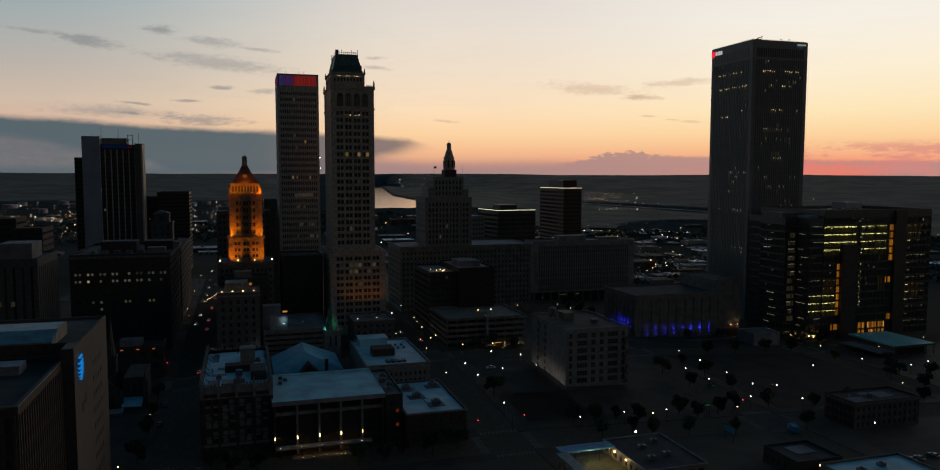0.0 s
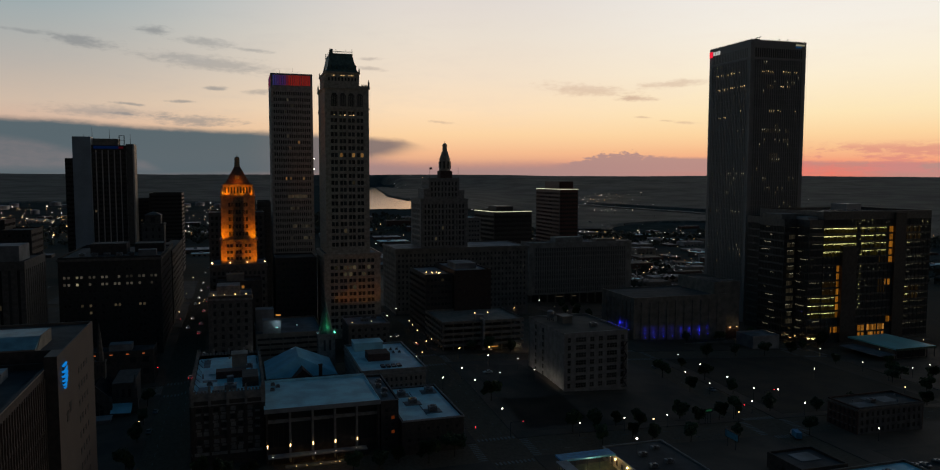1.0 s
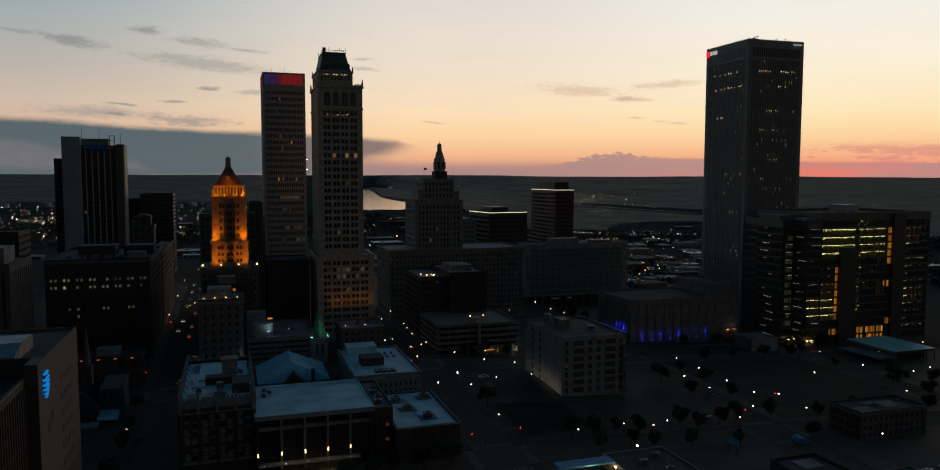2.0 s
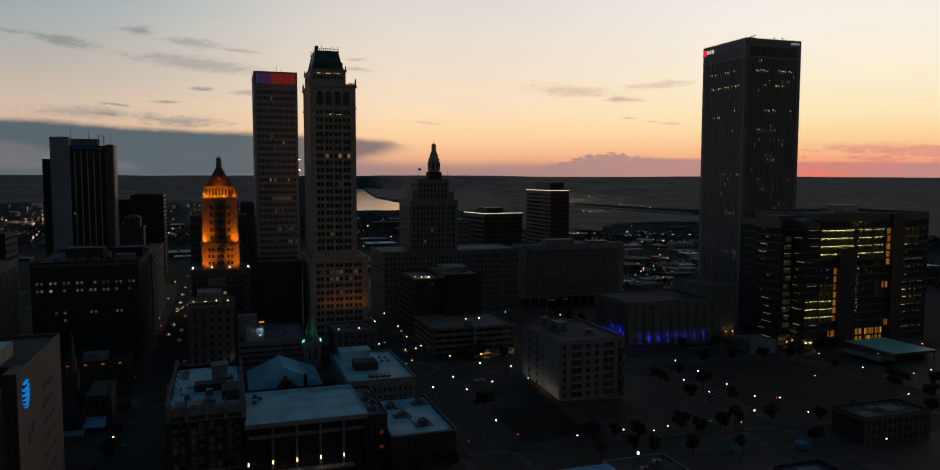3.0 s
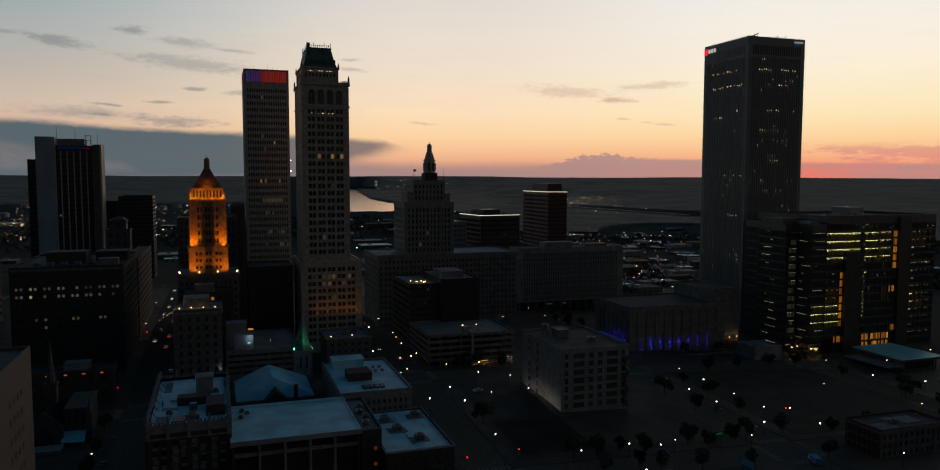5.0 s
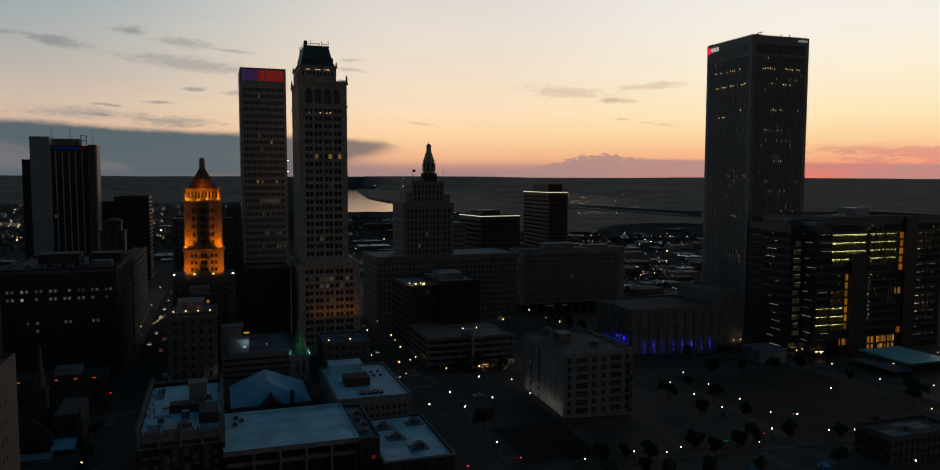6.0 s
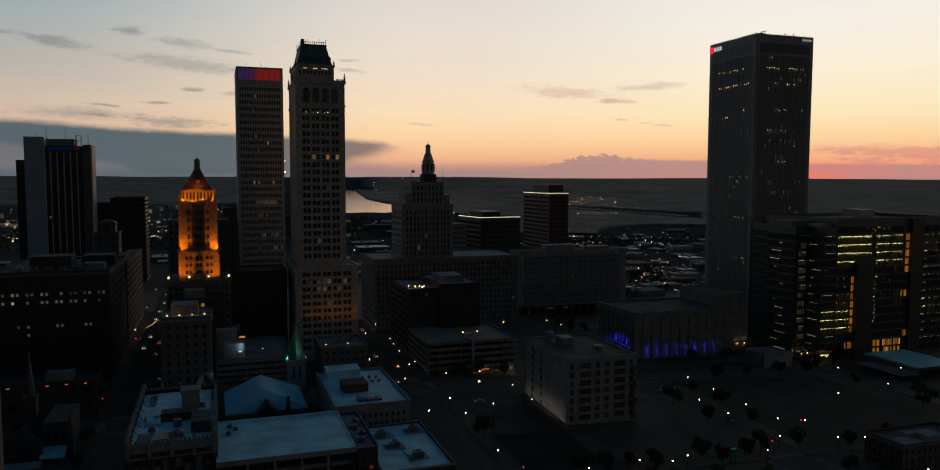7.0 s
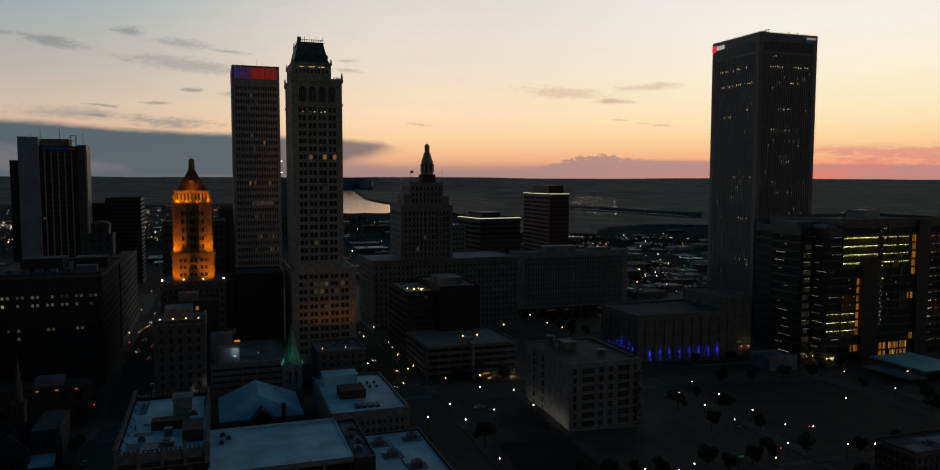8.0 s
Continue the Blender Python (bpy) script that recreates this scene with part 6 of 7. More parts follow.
def church():
    """The church with a broad sheet roof and a green copper steeple."""
    zb = 2.5
    r = building("church", "church with broad blue-grey roof and green steeple", 12, 326, zb, category="church")
    o = (12.0, 326.0, zb)

    def L(x, y, z):
        return (x - o[0], y - o[1], z - o[2])
    part("nave_wall", M().box(0.5, 29, 4, 36, 0, 10.5), TAN, r)
    m = M()
    a, b2 = L(11.5, 331, 13.2), L(41.5, 362, 13.2)
    ap = L(25.6, 358, 20.4)
    ap2 = L(25.6, 338, 20.2)
    q = [(a[0], a[1], a[2]), (b2[0], a[1], a[2]), (b2[0], b2[1], b2[2]), (a[0], b2[1], b2[2])]
    m.v = q + [ap2, ap, (a[0], a[1], a[2] - 0.4), (b2[0], a[1], a[2] - 0.4), (b2[0], b2[1], a[2] - 0.4), (a[0], b2[1], a[2] - 0.4)]
    m.f = [(0, 1, 4), (1, 2, 5, 4), (2, 3, 5), (3, 0, 4, 5), (9, 8, 7, 6), (0, 6, 7, 1), (1, 7, 8, 2), (2, 8, 9, 3), (3, 9, 6, 0)]
    part("roof", m, TILE, r, "broad blue-grey sheet roof")
    g = L(27, 327, 0)
    gab = M()
    gab.v = [(g[0] - 8.5, g[1], 7.5), (g[0] + 7.5, g[1], 7.5), (g[0] - 0.5, g[1], 14.6), (g[0] - 8.5, g[1] + 14, 7.5), (g[0] + 7.5, g[1] + 14, 7.5), (g[0] - 0.5, g[1] + 14, 14.6)]
    gab.f = [(0, 1, 2), (5, 4, 3), (1, 4, 5, 2), (0, 2, 5, 3), (0, 3, 4, 1)]
    part("gable_roof", gab, BRICK, r, "brown brick gable")
    part("gable_wall", M().box(g[0] - 8.0, g[0] + 7.0, g[1] + 0.4, g[1] + 13, 0, 7.5), DARKBRICK, r)
    c = L(33.4, 329, 0)
    part("chimney", M().box(c[0], c[0] + 1.4, c[1], c[1] + 1.4, 5, 15.4).box(c[0] - 0.15, c[0] + 1.55, c[1] - 0.15, c[1] + 1.55, 15.4, 15.8), BRICK, r)
    s = L(40.6, 366, 0)
    t = part("steeple_tower", M().box(s[0] - 3.9, s[0] + 3.9, s[1] - 3.9, s[1] + 3.9, 0, 21.0).box(s[0] - 4.2, s[0] + 4.2, s[1] - 4.2, s[1] + 4.2, 21.0, 21.8), LIME, r)
    for k in (-1.6, 1.0):
        part("belfry_opening", M().box(s[0] + k, s[0] + k + 1.0, s[1] - 4.0, s[1] - 3.88, 14, 19), BLACK, t)
        part("belfry_opening", M().box(s[0] - 4.0, s[0] - 3.88, s[1] + k, s[1] + k + 1.0, 14, 19), BLACK, t)
    sp = M().tube(s[0], s[1], 21.8, 24.6, 3.7, 3.0, 8).tube(s[0], s[1], 24.6, 37.0, 3.0, 0.12, 8)
    part("spire", sp, COPPER, r, "green copper spire")
    part("pinnacle", M().tube(s[0] - 3.6, s[1] - 3.6, 21.8, 24.6, 0.5, 0.05, 6).tube(s[0] + 3.6, s[1] - 3.6, 21.8, 24.6, 0.5, 0.05, 6), LIME, r)
    part("cross", M().box(s[0] - 0.06, s[0] + 0.06, s[1] - 0.06, s[1] + 0.06, 37, 39).box(s[0] - 0.5, s[0] + 0.5, s[1] - 0.06, s[1] + 0.06, 38.1, 38.3), STEEL, r)
    for x in (36.4, 44.6):
        lamp("green_floodlight", "SPOT", (x, 361.8, 24.6), 3000, (0.05, 1.0, 0.45), 0.2, (40.6, 366, 33), 70)
        p = part("flood_lamp", M().tube(x - o[0], 361.9 - o[1], 21.6, 22.4, 0.08, 0.08, 6), STEEL, r)
        part("globe", M().ball(x - o[0], 361.9 - o[1], 22.6, 0.14), TEALL, p)


def spired_church():
    """The dark stone church across the street, with a thin spire."""
    zb = 0.3
    r = building("gothic_church", "dark stone gothic church with slender spire", -61.4, 335, zb, category="church")
    slate = mat("dark_slate", (0.03, 0.03, 0.032), 0.95, gloss=0.05, scale=0.5, vary=0.4)
    stone = mat("dark_sandstone", (0.125, 0.105, 0.09), 0.85)

    def gabled(name, x0, x1, y0, y1, eave, top):
        c = (x0 + x1) / 2
        m = M()
        m.v = [(x, y, z) for y in (y0, y1) for x, z in ((x0, 0), (x1, 0), (x1, eave), (c, top), (x0, eave))]
        m.f = [(0, 1, 2, 3, 4), (9, 8, 7, 6, 5), (1, 6, 7, 2), (0, 4, 9, 5)]
        w = part(name, m, stone, r)
        q = M()
        for s, e in ((1, x1), (-1, x0)):
            a, b = (c, top + 0.35), (e + s * 0.5, eave - 0.15)
            p = [(a[0], y0 + 0.5, a[1] - 0.35), (a[0], y1, a[1] - 0.35), (b[0], y1, b[1] - 0.3), (b[0], y0 + 0.5, b[1] - 0.3)]
            if s > 0:
                p.reverse()
            q.hexa(p + [(u, v, z + 0.35) for u, v, z in p])
        part("roof", q, slate, w, "dark slate roof")
        part("coping", M().beam((x0 - 0.2, y0 + 0.25, eave), (c, y0 + 0.25, top + 0.4), 0.5).beam((c, y0 + 0.25, top + 0.4), (x1 + 0.2, y0 + 0.25, eave), 0.5), stone, w)
        return w
    g = gabled("nave_wall", 0, 11.6, 0, 24, 8.4, 13.6)
    m = M().box(2.6, 9.0, -0.12, -0.01, 0.8, 4.4)
    for k in range(6):
        a, b = k / 6, (k + 1) / 6
        m.taper((2.6 + 3.2 * a * a, 9.0 - 3.2 * a * a, -0.12, -0.01), 4.4 + 3.4 * a, (2.6 + 3.2 * b * b, 9.0 - 3.2 * b * b, -0.12, -0.01), 4.4 + 3.4 * b)
    w = part("great_window", m, GLASS, r, "large dark pointed window")
    tr = M()
    for k in range(3):
        tr.box(4.1 + k * 1.6, 4.3 + k * 1.6, -0.25, -0.12, 0.8, 6.4)
    part("tracery", tr.box(2.6, 9.0, -0.25, -0.12, 4.3, 4.5), stone, w)
    for x in (0.0, 11.6):
        part("buttress", M().box(x - 0.6, x + 0.6, -0.7, 0.9, 0, 7.4).taper((x - 0.6, x + 0.6, -0.7, 0.9), 7.4, (x - 0.4, x + 0.4, 0, 0.6), 9.2), stone, r)
    part("aisle_wall", M().box(11.7, 20, 4, 27, 0, 13.2).box(11.7, 20.2, 3.8, 27.2, 13.2, 13.7), stone, r)
    for k in range(3):
        part("window", M().box(13.2 + k * 2.3, 14.2 + k * 2.3, 3.88, 3.99, 7.6, 11.0), GLASS, r)
    part("corner_turret", M().taper((19.4, 21.8, 1.6, 4.0), 0, (19.7, 21.5, 1.9, 3.7), 11.5).tube(20.6, 2.8, 11.5, 17.4, 1.0, 0.06, 8), stone, r, "slender stone corner turret")
    t = part("bell_tower", M().box(3.2, 7.3, 17.0, 21.1, 0, 19.6).box(2.9, 7.6, 16.7, 21.4, 19.6, 20.3), stone, r)
    for k in (4.0, 5.7):
        part("belfry_opening", M().box(k, k + 0.8, 16.9, 16.99, 15.2, 18.6), BLACK, t)
    for x in (3.2, 7.3):
        part("pinnacle", M().tube(x, 17.0, 20.3, 22.6, 0.35, 0.04, 6), stone, t)
    part("spire", M().tube(5.25, 19.05, 20.3, 37.0, 1.75, 0.06, 8), stone, r, "slender stone spire")
    part("porch_roof", M().hexa([(11.6, -2.6, 2.9), (19.4, -2.6, 2.6), (19.4, 3.4, 5.0), (11.6, 3.4, 5.2), (11.6, -2.6, 3.2), (19.4, -2.6, 2.9), (19.4, 3.4, 5.3), (11.6, 3.4, 5.5)]), TILE, r, "pale sheet porch roof")
    part("porch_wall", M().box(12.2, 18.8, -1.8, 3.4, 0, 2.6), stone, r)
    part("low_roof", M().box(1.5, 12.5, -9.5, -3.2, 0, 2.4).box(1.2, 12.8, -9.8, -2.9, 2.4, 2.7), ROOFGREY, r)


def street_left():
    """Blocks along the left-hand street and behind the floodlit tower."""
    r, b = plain_block("narrow_beige_tower", "narrow beige block with lamps on its parapet", -13.2, 7.3, 384, 408, 41.5, TAN, ROOFGREY, 5, 8, 16, 0, 0.36, 0.55, top=3.0, side=1.2)
    b.cornice(b.h - 2.2, b.h - 1.4, 0.3, LIME)
    part("roof_house", M().box(4, 15, 6, 18, b.h - 0.8, b.h + 4), LIME, r)
    for k in range(4):
        rl = part("roof_light", M().tube(2.6 + k * 5, 0.9, b.h - 0.7, b.h + 0.3, 0.05, 0.05, 6), STEEL, r)
        part("globe", M().ball(2.6 + k * 5, 0.9, b.h + 0.5, 0.22), LAMPY, rl)
    for k in range(9):
        part("string_light", M().ball(-5.5 + k * 0.75, 1.5 + k * 0.5, b.h - 4.2 + k * 0.42, 0.09), LAMPY, r)
    for u, v in ((15.4, 9.0), (19.4, 11.5)):
        part("uplight_case", M().box(u - 0.2, u + 0.2, -0.7, -0.02, v - r.location.z - 0.5, v - r.location.z - 0.2), STEEL, r)
        lamp("wall_uplight", "SPOT", (u - 13.2, 383.4, v), 260, (0.85, 0.93, 1.0), 0.1, (u - 13.2, 383.98, v + 5.0), 50)
    part("string_wire", M().beam((-5.8, 1.4, b.h - 4.2), (0.3, 5.4, b.h - 0.7), 0.05), STEEL, r)
    r, b = plain_block("set_back_block", "dark brick block with two lit attic windows", -10, 13, 418, 436.8, 44, DARKBRICK, ROOFDARK, 6, 9, 17, 0, 0.4, 0.5, lit=lambda i, j: WARM if (i, j) in ((2, 0), (3, 0), (0, 2)) else None)
    part("roof_house", M().box(5, 14, 5, 13, b.h - 0.8, b.h + 3), CONC, r)
    r, b = plain_block("low_parking_block", "low banded parking block with dark decks", 8.4, 41, 384, 428, 21.8, CONC, ROOFGREY, 5, 4, 18, 0, 0.94, 0.42, pane=GLASSB)
    part("lift_house", M().box(3.6, 12.2, 0.6, 7, b.h - 0.8, b.h + 6.4), PALE, r, "pale blue-lit lift house")
    lamp("lift_house_light", "POINT", (18.9, 383.2, 27.0), 90, (0.55, 0.85, 1.0), 0.3)
    part("lift_house", M().box(0.6, 9.5, 12, 20, b.h - 0.8, b.h + 10), PALE, r)
    part("wall_lamp", M().box(9.7, 10.9, 0.45, 0.58, b.h + 2.6, b.h + 3.0), TEALL, r)
    part("lit_sign", M().box(10.4, 12.8, 11.8, 11.9, b.h + 6.5, b.h + 7.3), WARM, r)
    part("sign_post", M().box(11.8, 12.2, 11.9, 12.1, b.h - 0.8, b.h + 6.4), STEEL, r)
    pl = part("post_lamp", M().tube(20, 3, b.h - 0.7, b.h + 2.8, 0.06, 0.06, 6), STEEL, r)
    part("globe", M().ball(20, 3, b.h + 3, 0.2), TEALL, pl)
    plain_block("brown_office_block", "dark brown office block between the towers", 21.5, 44.7, 446, 474, 52.5, DARKBRICK, ROOFDARK, 9, 12, 19, 0.004, 0.6, 0.45)
    plain_block("stepped_brick_block", "dark block behind the floodlit tower", -16, 17.6, 502, 540, 76.5, TAN, ROOFDARK, 12, 17, 20, 0.008, 0.5, 0.5, glow_mat=WARM)
    plain_block("black_slab", "black slab tower between the taller towers", 14.5, 24, 545, 575, 82, BLACK, ROOFDARK, 4, 20, 21, 0.0, 0.8, 0.5, pane=GLASSB, singles=False)
    lit2 = rows_lit({1: [(0, 15, .95, ROOMWIN), (2, 2, 1, COOLWIN)], 2: [(0, 15, .9, ROOMWIN), (2, 2, 1, COOLWIN)], 5: [(3, 4, 1, DIMWIN), (8, 9, 1, DIMWIN), (12, 13, 1, DIMWIN)], 6: [(0, 15, .06, DIMWIN)]}, 25)
    r, b = plain_block("long_brick_block", "long dark brick block with two lit window rows", -87, -38, 432, 498, 57.5, mat("sooty_brick", (0.066, 0.060, 0.056), 0.85), ROOFDARK, 16, 12, 22, 0, 0.40, 0.36, lit=lit2, pairs=True, top=5.0)
    b.cornice(b.h - 2.2, b.h - 1.0, 0.6, TAN)
    part("roof_house", M().box(12, 30, 20, 34, b.h - 0.8, b.h + 5), DARKBRICK, r)
    part("roof_house", M().box(37, 46, 8, 14, b.h - 0.8, b.h + 2.4), ROOFGREY, r)
    part("roof_house", M().box(33, 48, 30, 44, b.h - 0.8, b.h + 4.0), DARKBRICK, r)
    for k in range(5):
        roof_unit(r, 8 + k * 6, 10, b.h - 0.8, 3, 2.4, 1.7)
    r, b = plain_block("arcaded_shop_row", "low arcaded shop row with dim amber wall lamps", -84, -38, 384, 400, 17.5, DARKBRICK, ROOFDARK, 8, 2, 23, 0, 0.5, 0.5)
    for k in range(6):
        part("wall_lamp", M().box(6 + k * 7, 7.2 + k * 7, -0.3, -0.02, 15.9 - r.location.z, 16.2 - r.location.z), glow("dim_amber_lamp", lin(255, 140, 80), 0.35), r)
    part("roof_house", M().box(26, 36, 5, 12, b.h - 0.8, b.h + 2.2), PALE, r)
    r, b = plain_block("ribbed_office_block", "office block with pale upright ribs", -132, -90.6, 385, 424, 61, mat("grey_brown_ribs", (0.115, 0.108, 0.10), 0.8), ROOFDARK, 11, 1, 24, 0, 0.34, 0.97, base=2, top=3.2, lit=None)
    for k in range(6):
        part("lit_window", M().box(3 + k * 5.4, 4.6 + k * 5.4, -0.1, -0.02, 38.0, 40.2), DIMWIN, r)
    part("roof_house", M().box(24, 38, 6, 24, b.h - 0.8, b.h + 6.5), ROOFGREY, r)
    plain_block("pale_hotel_block", "pale stepped concrete block in the distance", -146, -128, 560, 590, 64, DARKBRICK, ROOFDARK, 6, 12, 26, 0, 0.6, 0.4)
    plain_block("pale_hotel_block", "pale stepped concrete block with balconies", -172, -147, 575, 600, 70, DARKBRICK, ROOFGREY, 8, 14, 27, 0.01, 0.8, 0.45)
    r, b = plain_block("domed_tower", "old stone tower with low curved cap and corner piers", -59, -45.4, 540, 553, 68, TAN, ROOFDARK, 3, 12, 28, 0, 0.3, 0.42)
    b.cornice(b.h - 0.9, b.h - 0.2, 0.5)
    part("belfry", M().box(2.0, 11.6, 2.0, 11.0, b.h - 0.8, b.h + 5.0).box(1.6, 12.0, 1.6, 11.4, b.h + 5.0, b.h + 5.6), TAN, r)
    part("belfry_opening", M().box(5.6, 8.0, 1.9, 1.99, b.h + 0.6, b.h + 4.2), BLACK, r)
    part("cap", M().taper((2.2, 11.4, 2.2, 10.8), b.h + 5.6, (3.6, 10.0, 3.6, 9.4), b.h + 6.7).taper((3.6, 10.0, 3.6, 9.4), b.h + 6.7, (5.8, 7.8, 5.6, 7.4), b.h + 7.4).tube(6.8, 6.5, b.h + 7.4, b.h + 8.6, 0.15, 0.05, 6), TAN, r)
    plain_block("dark_tower", "dark unlit office tower", -78.4, -49.5, 780, 815, 83.2, BLACK, ROOFDARK, 14, 20, 29, 0.002, 0.85, 0.5, pane=GLASSB, singles=False)
    plain_block("dark_tower", "dark lower wing with roof floodlight", -93, -78.8, 784, 815, 78, BLACK, ROOFDARK, 7, 19, 30, 0.01, 0.85, 0.5, pane=GLASSB, singles=False)
    r, b = plain_block("narrow_street_block", "dark narrow street block beside the brick block", -45.6, -38, 505, 600, 53, DARKBRICK, ROOFDARK, 3, 11, 38, 0.0, 0.4, 0.5)
    part("roof_house", M().box(1.5, 6, 10, 30, b.h - 0.8, b.h + 3.0), DARKBRICK, r)
    plain_block("brown_wing_block", "brown brick hotel wing behind the brick block", -92, -46, 512, 538, 55, DARKBRICK, ROOFGREY, 16, 11, 31, 0.0, 0.45, 0.5, singles=False)


def brick_offices():
    r, b = plain_block("brick_office_block", "dark brick office block with amber roof lamps", 104.5, 121, 425, 466, 42.5, DARKBRICK, ROOFGREY, 7, 9, 32, 0.01, 0.8, 0.45)
    for x, y in ((5, 4), (8, 6), (9.5, 3.5), (2.5, 8), (8.2, 1.2)):
        p = part("roof_lamp", M().tube(x, y, b.h - 0.8, b.h + 0.4, 0.05, 0.05, 6), STEEL, r)
        part("globe", M().ball(x, y, b.h + 0.6, 0.3), LAMPY, p)
    lamp("roof_flood", "POINT", (112, 430, 46.0), 260, (1.0, 0.55, 0.15), 0.3)
    r, b = plain_block("windowless_block", "tall windowless dark brick block", 121.2, 143.5, 422, 466, 44.8, mat("dark_red_brick", (0.062, 0.038, 0.032), 0.85), ROOFGREY, 6, 8, 33, 0.0, 0.2, 0.2, lit=lambda i, j: WARM if (i, j) == (5, 6) else None)
    part("roof_house", M().box(4, 17, 12, 30, b.h - 0.8, b.h + 2.6), ROOFGREY, r)
    plain_block("pale_far_block", "pale office slab behind the spire tower", 176, 192, 590, 620, 66, LIME, ROOF, 6, 16, 34, 0.0, 0.7, 0.4, singles=False)


def north_side():
    """The glass pavilion, brick corner block and low roofs by the green."""
    r = building("park_pavilion", "low pavilion with pale teal metal roof", 363, 340, -7)
    part("body", M().box(2, 27, 3, 33, 0, 6.3), CONC, r)
    part("roof", M().box(0, 30, 0, 36, 6.4, 7.3), TEAL, r, "pale teal metal roof")
    part("fascia", M().box(-0.2, 30.2, -0.25, -0.02, 6.1, 7.2), mat("dark_green_fascia", (0.05, 0.12, 0.08), 0.6), r)
    part("lower_roof", M().box(-12, 0, 0, 30, 3.4, 3.9), ROOFGREY, r)
    part("window", M().box(4, 25, 2.85, 2.98, 1, 5), GLASS, r)
    for k in range(6):
        part("post", M().box(0.4 + k * 5.8, 0.8 + k * 5.8, 0.4, 0.8, 0, 6.4), STEEL, r)
    r, b = plain_block("brick_corner_block", "three-storey red brick corner block with arched cornice", 234.5, 268, 238, 254, 8.0, BRICK, ROOFDARK, 12, 3, 35, 0.0, 0.45, 0.6, base=1.2)
    b.cornice(b.h - 1.4, b.h - 0.7, 0.35, TAN)
    grey = mat("grey_painted_brick", (0.115, 0.115, 0.115), 0.8, scale=0.3, vary=0.3)
    for k in [o for o in r.children if o.name.startswith(("wall", "body"))]:
        if min(v.co.y for v in k.data.vertices) < 0.01 and max(v.co.y for v in k.data.vertices) < 1.0:
            k.data.materials[0] = grey
    for j in range(3):
        for i in range(7):
            part("window_head", b.slab(M(), "-x", 1.0 + i * 2.15, 2.1 + i * 2.15, 3.9 + j * 3.3, 4.3 + j * 3.3, 0.0, 0.14), TAN, r, "pale window head")
    for x, y, w, d in ((3, 2, 9, 6), (18, 5, 8, 7), (13, 9, 5, 4)):
        part("roof_patch", M().box(x, x + w, y, y + d, b.h - 0.79, b.h - 0.72), ROOFGREY, r, "paler patch of roofing")
    for x, y in ((6, 9), (24, 4), (29, 10)):
        part("vent_stack", M().tube(x, y, b.h - 0.79, b.h + 0.3, 0.3, 0.3, 8), PLANT, r)
    roof_unit(r, 12, 6, b.h - 0.68, 3, 2, 1.2)
    r, b = plain_block("blue_roofed_shed", "low shed with pale blue-grey roof", 181, 214, 176, 197.5, 4.4, CONC, ROOF, 8, 1, 36, 0, 0.5, 0.4, base=1.0)
    roof_unit(r, 8, 12, b.h - 0.8, 2.4, 2, 1.2)
    roof_unit(r, 18, 14, b.h - 0.8, 2.4, 2, 1.2)
    r, b = plain_block("dark_roofed_shed", "low shop with dark gravel roof", 175, 193.5, 200.5, 217.5, 4.2, DARKBRICK, ROOFDARK, 5, 1, 37, 0, 0.5, 0.4, base=1.0)
    part("roof_patch", M().box(6, 14, 7, 14, b.h - 0.8, b.h - 0.55), ROOFGREY, r)


def bus_station():
    """The small bus station with its lit blue canopy."""
    zb = 0.2
    r = building("bus_station", "bus station with blue canopy over a lit forecourt", 100, 206, zb)
    b = blk(r, 122, 145, 207, 237, zb, 4.9, CONC, ROOFDARK, deep=0.3, parapet=0.5)
    b.face("-y", 6, 1, 0.8, 1.2, 0.6, 0.6, 0.7)
    b.face("-x", 8, 1, 0.8, 1.2, 0.6, 0.5, 0.7)
    b.blank("+x", "+y").cornice(b.h - 0.35, b.h + 0.05, 0.2, PALE, "coping")
    for x, y in ((8, 18), (13, 10), (6, 8), (15, 22)):
        roof_unit(r, 22 + x, 1 + y, b.h - 0.38, 2.6, 1.8, 1.2)
    part("canopy", M().box(2, 22, 22, 27.5, 4.6, 5.2), BLUEP, r, "flat blue metal canopy")
    part("canopy", M().box(0, 4, 3, 22, 4.6, 5.1), PALE, r, "pale metal canopy")
    for k in range(5):
        part("canopy_post", M().tube(2.6 + k * 4.6, 22.6, 0, 4.6, 0.14, 0.14, 8), STEEL, r)
        part("canopy_light", M().ball(4.4 + k * 4.0, 22.8, 4.4, 0.18), LAMPW, r)
        part("canopy_post", M().tube(0.4, 4 + k * 4, 0, 4.6, 0.14, 0.14, 8), STEEL, r)
    for y in (21.5, 13.5):
        part("wall_lamp", M().box(21.6, 21.95, y, y + 0.5, 3.2, 3.7), LAMPY, r)
        lamp("wall_lamp_light", "POINT", (121.0, 206 + y, 3.6), 130, (1.0, 0.66, 0.25), 0.2)
    lamp("canopy_lamp", "POINT", (113, 226.5, 4.2), 240, (1.0, 0.85, 0.5), 0.3)
    lamp("canopy_lamp", "POINT", (105, 222.0, 4.2), 140, (1.0, 0.85, 0.5), 0.3)
    part("forecourt", M().box(3, 22, 2, 28, 0.3, 0.55), mat("yellowish_paving", (0.14, 0.13, 0.07), 0.8), r)
    m = M()
    for k in range(4):
        m.box(6 + k * 4, 6.15 + k * 4, 3, 21, 0.55, 0.57)
    part("bay_line", m, PAINT, r)
    mast = part("mast_light", M().tube(30, 22, 4.4, 9.5, 0.1, 0.08, 6), STEEL, r)
    part("globe", M().ball(30, 22, 9.7, 0.4), LAMPW, mast)


